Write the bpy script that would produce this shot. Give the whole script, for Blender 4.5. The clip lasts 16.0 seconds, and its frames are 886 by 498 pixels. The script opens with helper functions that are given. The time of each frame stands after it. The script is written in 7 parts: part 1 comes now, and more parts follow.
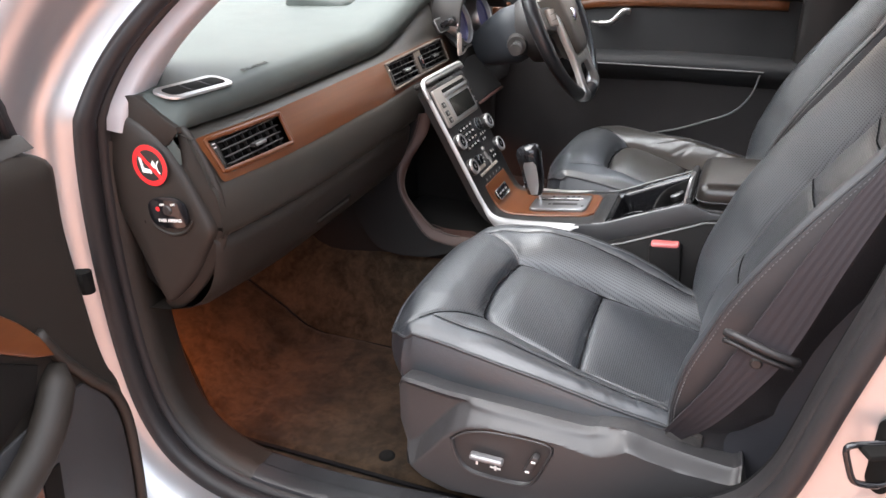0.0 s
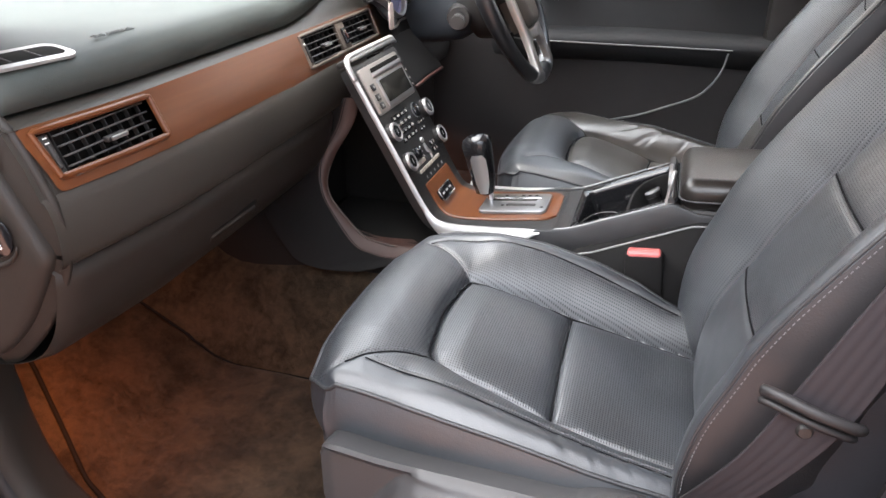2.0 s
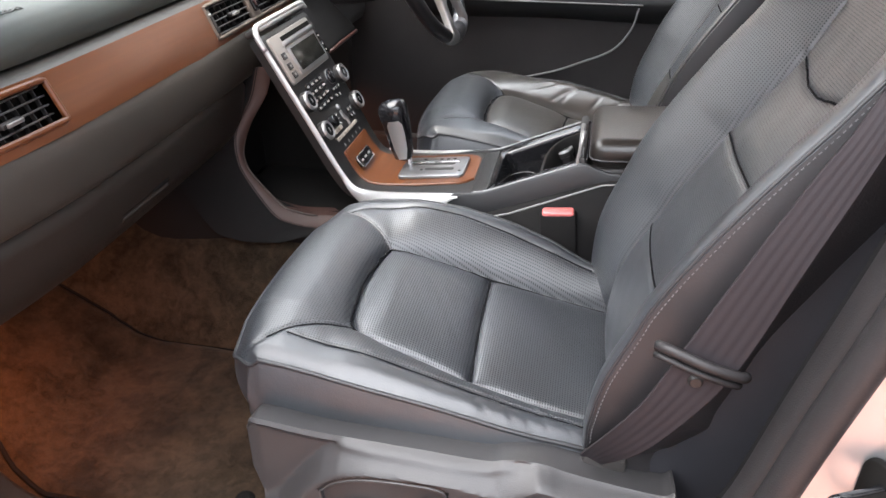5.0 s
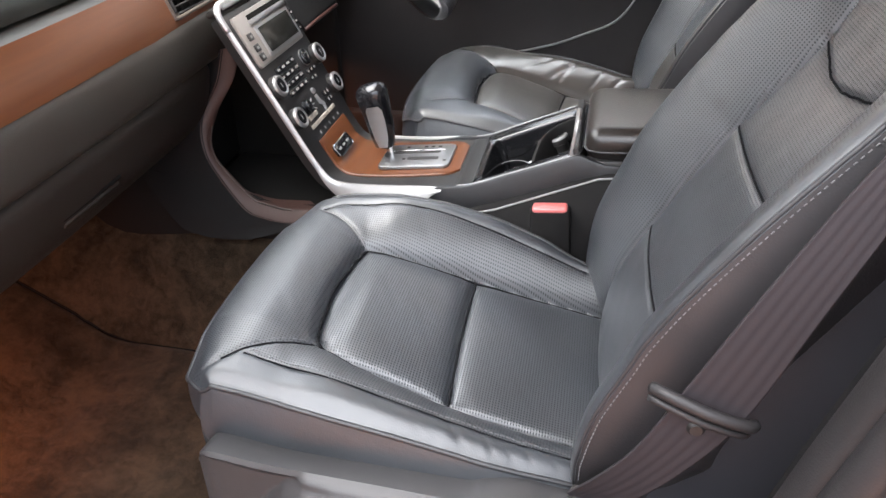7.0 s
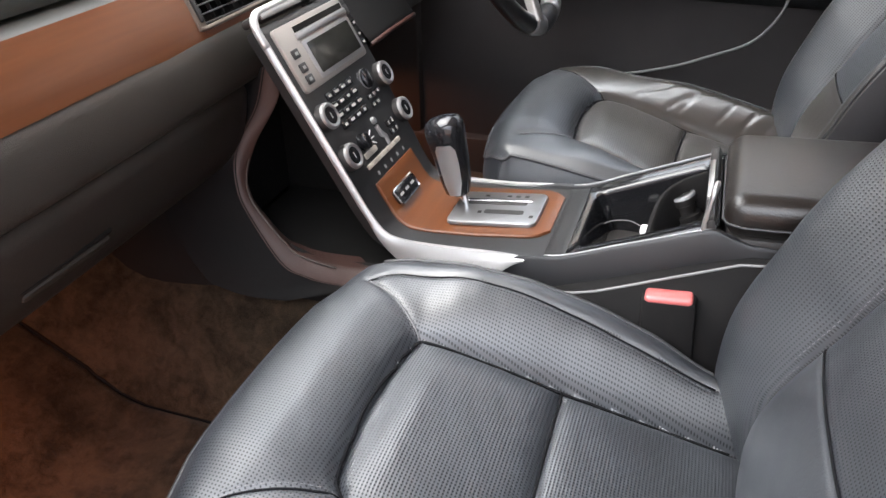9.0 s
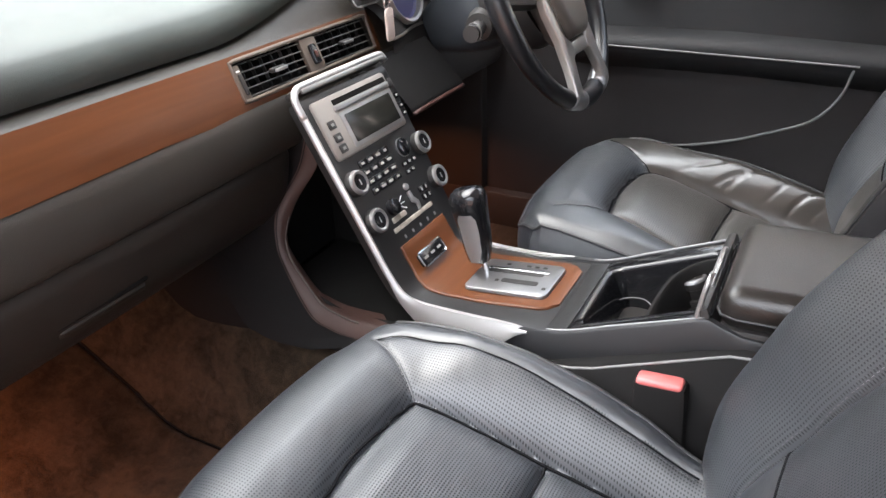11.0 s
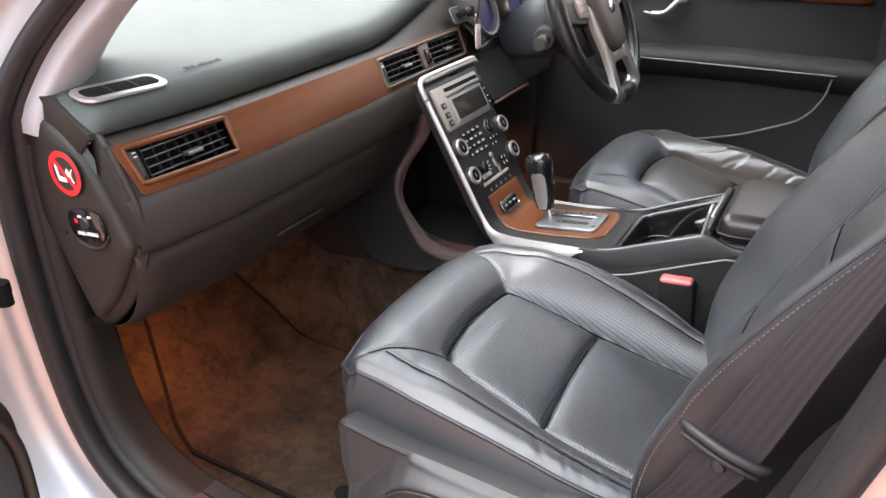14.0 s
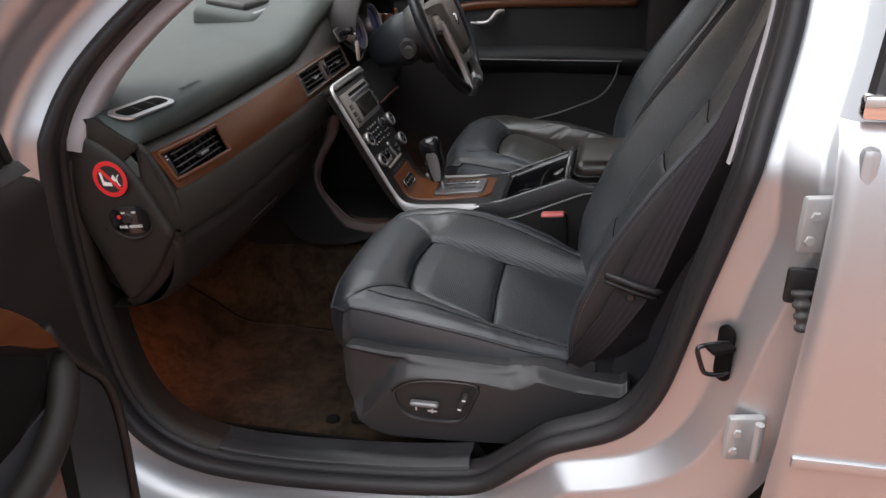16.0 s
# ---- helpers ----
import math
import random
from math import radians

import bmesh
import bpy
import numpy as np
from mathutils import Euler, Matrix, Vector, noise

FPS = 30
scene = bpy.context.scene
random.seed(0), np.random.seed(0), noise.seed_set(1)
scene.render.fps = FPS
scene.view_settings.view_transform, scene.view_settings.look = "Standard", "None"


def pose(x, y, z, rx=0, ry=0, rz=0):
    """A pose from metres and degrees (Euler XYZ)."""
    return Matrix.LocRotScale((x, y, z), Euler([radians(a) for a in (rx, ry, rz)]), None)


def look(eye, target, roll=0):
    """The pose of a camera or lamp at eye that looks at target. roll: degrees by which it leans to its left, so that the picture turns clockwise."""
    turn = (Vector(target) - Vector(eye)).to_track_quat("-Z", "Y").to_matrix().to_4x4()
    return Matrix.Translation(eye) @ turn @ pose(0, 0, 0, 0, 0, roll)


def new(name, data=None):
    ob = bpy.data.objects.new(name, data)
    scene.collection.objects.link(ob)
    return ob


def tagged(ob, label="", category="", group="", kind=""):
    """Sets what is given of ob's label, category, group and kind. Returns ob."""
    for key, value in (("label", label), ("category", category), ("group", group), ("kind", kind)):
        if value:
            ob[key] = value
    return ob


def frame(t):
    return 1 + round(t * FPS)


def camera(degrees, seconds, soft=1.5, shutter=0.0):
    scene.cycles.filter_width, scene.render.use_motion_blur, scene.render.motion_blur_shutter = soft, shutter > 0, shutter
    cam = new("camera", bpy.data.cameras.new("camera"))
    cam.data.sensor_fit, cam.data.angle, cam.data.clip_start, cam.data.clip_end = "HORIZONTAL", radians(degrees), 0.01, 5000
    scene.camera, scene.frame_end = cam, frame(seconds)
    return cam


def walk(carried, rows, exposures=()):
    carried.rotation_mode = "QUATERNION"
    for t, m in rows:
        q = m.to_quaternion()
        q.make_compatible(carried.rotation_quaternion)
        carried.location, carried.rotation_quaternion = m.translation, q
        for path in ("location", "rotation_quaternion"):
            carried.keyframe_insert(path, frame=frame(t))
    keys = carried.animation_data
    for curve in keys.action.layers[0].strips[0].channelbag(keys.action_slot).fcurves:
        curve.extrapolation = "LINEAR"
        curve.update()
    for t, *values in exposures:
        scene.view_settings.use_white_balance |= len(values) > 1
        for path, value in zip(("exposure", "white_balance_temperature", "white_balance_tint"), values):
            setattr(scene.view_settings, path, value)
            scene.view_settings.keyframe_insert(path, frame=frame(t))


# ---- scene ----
EXPOSURE = 3.07
cam = camera(61.3, 16.0)
PATH = [
    (0, (0.579, -1.454, 1.2), (-0.102, 0.226, 0.356), -0.8),
    (0.5, (0.547, -1.436, 1.173), (0.02, 0.299, 0.33), -0.1),
    (1, (0.524, -1.325, 1.133), (0.005, 0.413, 0.29), 0.1),
    (1.5, (0.498, -1.249, 1.116), (-0.024, 0.482, 0.26), 0.6),
    (2, (0.494, -1.216, 1.123), (-0.03, 0.508, 0.255), 0.1),
    (2.5, (0.497, -1.216, 1.111), (-0.01, 0.512, 0.241), -0.5),
    (3, (0.511, -1.257, 1.114), (0.053, 0.476, 0.226), -0.6),
    (3.5, (0.519, -1.298, 1.127), (0.104, 0.439, 0.225), -0.3),
    (4, (0.522, -1.288, 1.138), (0.133, 0.442, 0.213), -0.1),
    (4.5, (0.521, -1.251, 1.148), (0.155, 0.467, 0.193), -0.1),
    (5, (0.521, -1.217, 1.15), (0.175, 0.492, 0.171), -0.1),
    (7.3, (0.536, -1.09, 1.145), (0.175, 0.564, 0.079), -0.8),
    (7.5, (0.532, -1.08, 1.145), (0.159, 0.569, 0.076), -0.9),
    (8, (0.51, -1.027, 1.136), (0.092, 0.621, 0.083), -0.9),
    (8.5, (0.488, -0.929, 1.11), (-0.006, 0.699, 0.058), -1.0),
    (9, (0.485, -0.844, 1.09), (-0.095, 0.761, 0.046), -1.2),
    (9.5, (0.487, -0.787, 1.085), (-0.16, 0.816, 0.08), -1.4),
    (9.7, (0.494, -0.776, 1.089), (-0.173, 0.827, 0.096), -1.3),
    (11.8, (0.652, -0.885, 1.164), (-0.282, 0.625, 0.245), -1.3),
    (12, (0.66, -0.9, 1.167), (-0.289, 0.604, 0.252), -1.1),
    (12.5, (0.662, -0.957, 1.167), (-0.299, 0.544, 0.259), -0.8),
    (13, (0.666, -1.068, 1.179), (-0.297, 0.436, 0.279), -0.8),
    (13.5, (0.668, -1.163, 1.19), (-0.258, 0.364, 0.29), -0.7),
    (14, (0.682, -1.232, 1.207), (-0.205, 0.319, 0.307), -0.7),
    (14.5, (0.705, -1.362, 1.23), (-0.152, 0.214, 0.347), -0.7),
    (15, (0.69, -1.481, 1.277), (-0.099, 0.135, 0.402), -1.0),
    (15.5, (0.63, -1.581, 1.281), (0.04, 0.123, 0.417), -1.7),
    (16, (0.584, -1.65, 1.267), (0.186, 0.106, 0.398), -1.8),
]
walk(cam, [(t, look(eye, target, roll)) for t, eye, target, roll in PATH], [(0.0, EXPOSURE - 0.2), (1.5, EXPOSURE), (13.5, EXPOSURE), (14.2, EXPOSURE - 0.13), (15.0, EXPOSURE - 0.47), (16.0, EXPOSURE - 1.65)])

# ---- world, sun and lamps ----
SKY, SUN, FOOT = 0.15, 1.4, 0.23
world = bpy.data.worlds.new("overcast_sky")
scene.world = world
world.use_nodes = True
wn, wl = world.node_tree.nodes, world.node_tree.links
sky = wn.new("ShaderNodeTexSky")
sky.sky_type = "NISHITA"
sky.sun_disc = False
sky.sun_elevation, sky.sun_rotation = radians(62), radians(-100)
sky.air_density, sky.dust_density = 1.0, 2.0
hs = wn.new("ShaderNodeHueSaturation")
hs.inputs["Saturation"].default_value = 0.44
wl.new(sky.outputs[0], hs.inputs["Color"])
wl.new(hs.outputs[0], wn["Background"].inputs[0])
wn["Background"].inputs[1].default_value = SKY

sun_data = bpy.data.lights.new("sun", "SUN")
sun_data.energy, sun_data.angle, sun_data.color = SUN, radians(110), (1.0, 0.98, 0.955)
sun = new("sun", sun_data)
sun.matrix_world = look((-1.5, -0.9, 5.0), (0, 0, 0))

lamp_data = bpy.data.lights.new("footwell_lamp_light", "AREA")
lamp_data.energy, lamp_data.color, lamp_data.size = FOOT, (1.0, 0.29, 0.085), 0.09
lamp = new("footwell_lamp_light", lamp_data)
lamp_data.spread = radians(150)
lamp.matrix_world = look((-0.25, -0.60, 0.615), (-0.33, -0.50, 0.3))

far_data = bpy.data.lights.new("driver_footwell_lamp_light", "AREA")
far_data.energy, far_data.color, far_data.size, far_data.spread = FOOT * 0.9, (1.0, 0.32, 0.12), 0.09, radians(150)
far_lamp = new("driver_footwell_lamp_light", far_data)
far_lamp.matrix_world = look((-0.22, 0.50, 0.66), (-0.20, 0.42, 0.3))

# ---- mesh helpers ----
class Geo:
    """Vertices and faces of one part."""

    def __init__(self):
        self.v, self.f, self.uv = [], [], None

    def add(self, verts, faces):
        n = len(self.v)
        self.v += [tuple(p) for p in verts]
        self.f += [tuple(i + n for i in f) for f in faces]
        return self

    def grid(self, p, wrap_u=False, wrap_v=False, keep=None):
        p = np.asarray(p, float)
        nu, nv = p.shape[:2]
        idx = np.arange(nu * nv).reshape(nu, nv)
        faces = []
        for i in range(nu if wrap_u else nu - 1):
            for j in range(nv if wrap_v else nv - 1):
                if keep is None or keep(i, j):
                    a, b = (i + 1) % nu, (j + 1) % nv
                    faces.append((idx[i, j], idx[a, j], idx[a, b], idx[i, b]))
        return self.add(p.reshape(-1, 3).tolist(), faces)

    def box(self, c, s, bevel=0.002, m=None, seg=2):
        bm = bmesh.new()
        bmesh.ops.create_cube(bm, size=1, matrix=Matrix.Diagonal((*s, 1)))
        if bevel:
            bmesh.ops.bevel(bm, geom=bm.edges[:], offset=min(bevel, min(s) * 0.45), segments=seg, affect="EDGES", profile=0.5)
        bm.transform((m or Matrix()) @ Matrix.Translation(c))
        bm.verts.index_update()
        self.add([v.co[:] for v in bm.verts], [[v.index for v in f.verts] for f in bm.faces])
        bm.free()
        return self

    def plate(self, outline, depth, m, bevel=0.002, seg=2):
        """A flat piece: outline in the plane of m, from z = 0 up to depth, with a rounded upper edge."""
        bm = bmesh.new()
        low = [bm.verts.new((x, y, 0)) for x, y in outline]
        top = [bm.verts.new((x, y, depth)) for x, y in outline]
        n = len(outline)
        cap = bm.faces.new(top)
        bm.faces.new(low[::-1])
        for i in range(n):
            bm.faces.new((low[i], low[(i + 1) % n], top[(i + 1) % n], top[i]))
        bm.normal_update()
        if bevel:
            bmesh.ops.bevel(bm, geom=list(cap.edges), offset=bevel, segments=seg, affect="EDGES", profile=0.5)
        bm.transform(m)
        bm.verts.index_update()
        self.add([v.co[:] for v in bm.verts], [[v.index for v in f.verts] for f in bm.faces])
        bm.free()
        return self

    def tube(self, path, r, n=8, closed=False, flat=1.0, up=None):
        path = np.asarray(path, float)
        m = len(path)
        tan = (np.roll(path, -1, 0) - np.roll(path, 1, 0)) if closed else np.gradient(path, axis=0)
        tan /= np.linalg.norm(tan, axis=1)[:, None] + 1e-12
        rows, side = [], np.array(up if up is not None else (0.13, 0.31, 0.94))
        rr = np.broadcast_to(r, (m,))
        for i in range(m):
            base = np.array(up, float) if up is not None else side
            b = np.cross(tan[i], base)
            b /= np.linalg.norm(b) + 1e-12
            c = np.cross(b, tan[i])
            side = c
            rows.append([path[i] + rr[i] * (np.cos(a) * b + flat * np.sin(a) * c) for a in np.linspace(0, 2 * np.pi, n, endpoint=False)])
        k = len(self.v)
        self.grid(rows, wrap_u=closed, wrap_v=True)
        if not closed:
            self.f.append(tuple(k + j for j in range(n)))
            self.f.append(tuple(k + (m - 1) * n + j for j in range(n))[::-1])
        return self

    def lathe(self, profile, m, n=32):
        """Profile rows of (radius, height) turned about the z axis of m."""
        rows = [[m @ Vector((r * math.cos(a), r * math.sin(a), h)) for a in np.linspace(0, 2 * np.pi, n, endpoint=False)] for r, h in profile]
        return self.grid(rows, wrap_v=True)


def part(name, geo, material, parent=None, label="", smooth=True, angle=35):
    """One mesh object, under a thing or a part if a parent is given."""
    me = bpy.data.meshes.new(name)
    me.from_pydata(geo.v, [], geo.f)
    if geo.uv is not None:
        layer = me.uv_layers.new(name="uv")
        loops = np.empty(len(me.loops), dtype=np.int32)
        me.loops.foreach_get("vertex_index", loops)
        layer.data.foreach_set("uv", np.asarray(geo.uv, np.float32)[loops].ravel())
    me.materials.append(material)
    me.update()
    if smooth:
        me.shade_smooth()
        if angle < 180:
            me.set_sharp_from_angle(angle=radians(angle))
    ob = new(name, me)
    if parent is not None:
        ob.parent = parent
    if label:
        ob["label"] = label
    return ob


def thing(name, label, category, at=(0, 0, 0), group="", kind=""):
    ob = new(name)
    ob.location = at
    ob.empty_display_size = 0.05
    return tagged(ob, label, category, group, kind)


def spline(points, n):
    """A smooth curve through points (rows of any width), n samples evenly by length."""
    p = np.asarray(points, float)
    q = np.vstack([2 * p[0] - p[1], p, 2 * p[-1] - p[-2]])
    out = []
    for i in range(1, len(q) - 2):
        a, b, c, d = q[i - 1 : i + 3]
        for t in np.linspace(0, 1, 24, endpoint=False):
            out.append(0.5 * (2 * b + (c - a) * t + (2 * a - 5 * b + 4 * c - d) * t * t + (3 * b - a - 3 * c + d) * t ** 3))
    out = np.array(out + [p[-1]])
    s = np.r_[0, np.cumsum(np.linalg.norm(np.diff(out, axis=0), axis=1))]
    w = np.linspace(0, s[-1], n)
    return np.stack([np.interp(w, s, out[:, k]) for k in range(out.shape[1])], 1)


def near(px, py, line):
    """The distance from points (arrays) to a polyline in the plane."""
    best = np.full(np.shape(px), 1e9)
    line = np.asarray(line, float)
    for (ax, ay), (bx, by) in zip(line[:-1], line[1:]):
        dx, dy = bx - ax, by - ay
        t = np.clip(((px - ax) * dx + (py - ay) * dy) / (dx * dx + dy * dy + 1e-12), 0, 1)
        best = np.minimum(best, np.hypot(px - ax - t * dx, py - ay - t * dy))
    return best


def rounded(w, h, r, n=5):
    """A rounded rectangle about the origin."""
    out = []
    for cx, cy, a0 in ((w / 2 - r, h / 2 - r, 0), (-w / 2 + r, h / 2 - r, 90), (-w / 2 + r, -h / 2 + r, 180), (w / 2 - r, -h / 2 + r, 270)):
        for k in range(n + 1):
            a = radians(a0 + 90 * k / n)
            out.append((cx + r * math.cos(a), cy + r * math.sin(a)))
    return out


def letters(text, size, m, material, parent, name="lettering", depth=0.0004):
    """Raised lettering in the built-in font, as a mesh."""
    cu = bpy.data.curves.new(name, "FONT")
    cu.body, cu.size, cu.extrude, cu.align_x, cu.align_y = text, size, depth, "CENTER", "CENTER"
    tmp = bpy.data.objects.new(name, cu)
    scene.collection.objects.link(tmp)
    me = bpy.data.meshes.new_from_object(tmp.evaluated_get(bpy.context.evaluated_depsgraph_get()))
    bpy.data.objects.remove(tmp)
    me.transform(m)
    me.materials.clear()
    me.materials.append(material)
    ob = new(name, me)
    ob.parent = parent
    return ob


def soft_interp(x, xs, ys, sigma=0.006):
    """Interpolation with rounded knees."""
    g = np.linspace(xs[0] - 0.06, xs[-1] + 0.06, 900)
    y = np.interp(g, xs, ys)
    lo, hi = (ys[1] - ys[0]) / (xs[1] - xs[0]), (ys[-1] - ys[-2]) / (xs[-1] - xs[-2])
    y = np.where(g < xs[0], ys[0] + (g - xs[0]) * lo, np.where(g > xs[-1], ys[-1] + (g - xs[-1]) * hi, y))
    step = g[1] - g[0]
    k = np.exp(-0.5 * (np.arange(-60, 61) * step / sigma) ** 2)
    y2 = np.convolve(np.pad(y, 60, mode="edge"), k / k.sum(), mode="valid")
    return np.interp(x, g, y2)


def smoothstep(a, b, x):
    t = np.clip((np.asarray(x, float) - a) / (b - a), 0, 1)
    return t * t * (3 - 2 * t)


# ---- materials ----
def material(name, color, rough=0.5, metal=0.0, grain=0.0, grain_scale=300.0, mottle=0.0, mottle_scale=6.0, coat=0.0, spec=0.5, rough_var=0.0):
    """A surface with two scales of variation: fine grain (relief) and large mottling (tone)."""
    mat = bpy.data.materials.new(name)
    mat.use_nodes = True
    nt = mat.node_tree
    b = nt.nodes["Principled BSDF"]
    b.inputs["Base Color"].default_value = (*color, 1)
    b.inputs["Roughness"].default_value = rough
    b.inputs["Metallic"].default_value = metal
    b.inputs["Coat Weight"].default_value = coat
    b.inputs["Coat Roughness"].default_value = 0.06
    b.inputs["Specular IOR Level"].default_value = spec
    tc = nt.nodes.new("ShaderNodeTexCoord")
    if mottle or rough_var:
        n = nt.nodes.new("ShaderNodeTexNoise")
        n.inputs["Scale"].default_value, n.inputs["Detail"].default_value = mottle_scale, 6
        nt.links.new(tc.outputs["Object"], n.inputs["Vector"])
        if mottle:
            r = nt.nodes.new("ShaderNodeMapRange")
            r.inputs["From Min"].default_value, r.inputs["From Max"].default_value = 0.3, 0.7
            r.inputs["To Min"].default_value, r.inputs["To Max"].default_value = 1 - mottle, 1 + mottle
            nt.links.new(n.outputs["Fac"], r.inputs["Value"])
            mix = nt.nodes.new("ShaderNodeVectorMath")
            mix.operation = "SCALE"
            mix.inputs[0].default_value = color
            nt.links.new(r.outputs[0], mix.inputs["Scale"])
            nt.links.new(mix.outputs[0], b.inputs["Base Color"])
        if rough_var:
            r2 = nt.nodes.new("ShaderNodeMapRange")
            r2.inputs["From Min"].default_value, r2.inputs["From Max"].default_value = 0.3, 0.7
            r2.inputs["To Min"].default_value, r2.inputs["To Max"].default_value = rough - rough_var, rough + rough_var
            nt.links.new(n.outputs["Fac"], r2.inputs["Value"])
            nt.links.new(r2.outputs[0], b.inputs["Roughness"])
    if grain:
        g = nt.nodes.new("ShaderNodeTexNoise")
        g.inputs["Scale"].default_value, g.inputs["Detail"].default_value = grain_scale, 3
        nt.links.new(tc.outputs["Object"], g.inputs["Vector"])
        bp = nt.nodes.new("ShaderNodeBump")
        bp.inputs["Strength"].default_value, bp.inputs["Distance"].default_value = grain, 0.001
        nt.links.new(g.outputs["Fac"], bp.inputs["Height"])
        nt.links.new(bp.outputs[0], b.inputs["Normal"])
    return mat


def leather(name, color, holes=0.0, ribs=0.0, rough=0.36, rib=0.11, slack=0.7, coat=0.38):
    """Grained hide; holes: spacing of punched dots in metres; ribs: spacing of fine cross ribs. Needs a uv map in metres."""
    mat = bpy.data.materials.new(name)
    mat.use_nodes = True
    nt = mat.node_tree
    N, K = nt.nodes, nt.links
    b = N["Principled BSDF"]
    b.inputs["Specular IOR Level"].default_value = 0.95
    b.inputs["Coat Weight"].default_value, b.inputs["Coat Roughness"].default_value = coat, 0.45 if coat < 0.5 else 0.28
    uv = N.new("ShaderNodeUVMap")
    uv.uv_map = "uv"
    tc = N.new("ShaderNodeTexCoord")
    vor = N.new("ShaderNodeTexVoronoi")
    vor.inputs["Scale"].default_value = 650
    K.new(tc.outputs["Object"], vor.inputs["Vector"])
    wr = N.new("ShaderNodeTexNoise")
    wr.inputs["Scale"].default_value, wr.inputs["Detail"].default_value, wr.inputs["Roughness"].default_value = 38, 5, 0.6
    K.new(tc.outputs["Object"], wr.inputs["Vector"])
    tone = N.new("ShaderNodeTexNoise")
    tone.inputs["Scale"].default_value, tone.inputs["Detail"].default_value = 9, 5
    K.new(tc.outputs["Object"], tone.inputs["Vector"])

    def math_node(op, a, bb=None, c=None):
        m = N.new("ShaderNodeMath")
        m.operation = op
        for k, v in enumerate((a, bb, c)):
            if v is None:
                continue
            if isinstance(v, (int, float)):
                m.inputs[k].default_value = v
            else:
                K.new(v, m.inputs[k])
        return m.outputs[0]

    h = math_node("MULTIPLY_ADD", vor.outputs["Distance"], 0.12, math_node("MULTIPLY", wr.outputs["Fac"], slack))
    r = N.new("ShaderNodeMapRange")
    r.inputs["From Min"].default_value, r.inputs["From Max"].default_value = 0.3, 0.7
    r.inputs["To Min"].default_value, r.inputs["To Max"].default_value = 0.78, 1.25
    K.new(tone.outputs["Fac"], r.inputs["Value"])
    shade = r.outputs[0]
    if holes or ribs:
        sep = N.new("ShaderNodeSeparateXYZ")
        K.new(uv.outputs[0], sep.inputs[0])
    if holes:
        fx = math_node("SUBTRACT", math_node("FRACT", math_node("DIVIDE", sep.outputs[0], holes)), 0.5)
        fy = math_node("SUBTRACT", math_node("FRACT", math_node("DIVIDE", sep.outputs[1], holes)), 0.5)
        d = math_node("SQRT", math_node("ADD", math_node("MULTIPLY", fx, fx), math_node("MULTIPLY", fy, fy)))
        m = N.new("ShaderNodeMapRange")
        m.inputs["From Min"].default_value, m.inputs["From Max"].default_value = 0.15, 0.32
        K.new(d, m.inputs["Value"])
        h = math_node("MULTIPLY_ADD", m.outputs[0], 0.27, h)
        K.new(math_node("MULTIPLY_ADD", m.outputs[0], 0.68, 0.32), b.inputs["Specular IOR Level"])
        K.new(math_node("MULTIPLY_ADD", m.outputs[0], 0.7 * coat, 0.4 * coat), b.inputs["Coat Weight"])
        shade = math_node("MULTIPLY", shade, math_node("MULTIPLY_ADD", m.outputs[0], 0.60, 0.45))
    if ribs:
        s = math_node("SINE", math_node("MULTIPLY", sep.outputs[0], 2 * math.pi / ribs))
        h = math_node("MULTIPLY_ADD", s, rib, h)
    mul = N.new("ShaderNodeVectorMath")
    mul.operation = "SCALE"
    mul.inputs[0].default_value = color
    K.new(shade, mul.inputs["Scale"])
    K.new(mul.outputs[0], b.inputs["Base Color"])
    rr = N.new("ShaderNodeMapRange")
    rr.inputs["From Min"].default_value, rr.inputs["From Max"].default_value = 0.3, 0.7
    rr.inputs["To Min"].default_value, rr.inputs["To Max"].default_value = rough - 0.03, rough + 0.05
    K.new(tone.outputs["Fac"], rr.inputs["Value"])
    K.new(rr.outputs[0], b.inputs["Roughness"])
    bp = N.new("ShaderNodeBump")
    bp.inputs["Strength"].default_value, bp.inputs["Distance"].default_value = 0.55, 0.0011
    K.new(h, bp.inputs["Height"])
    K.new(bp.outputs[0], b.inputs["Normal"])
    K.new(bp.outputs[0], b.inputs["Coat Normal"])
    return mat


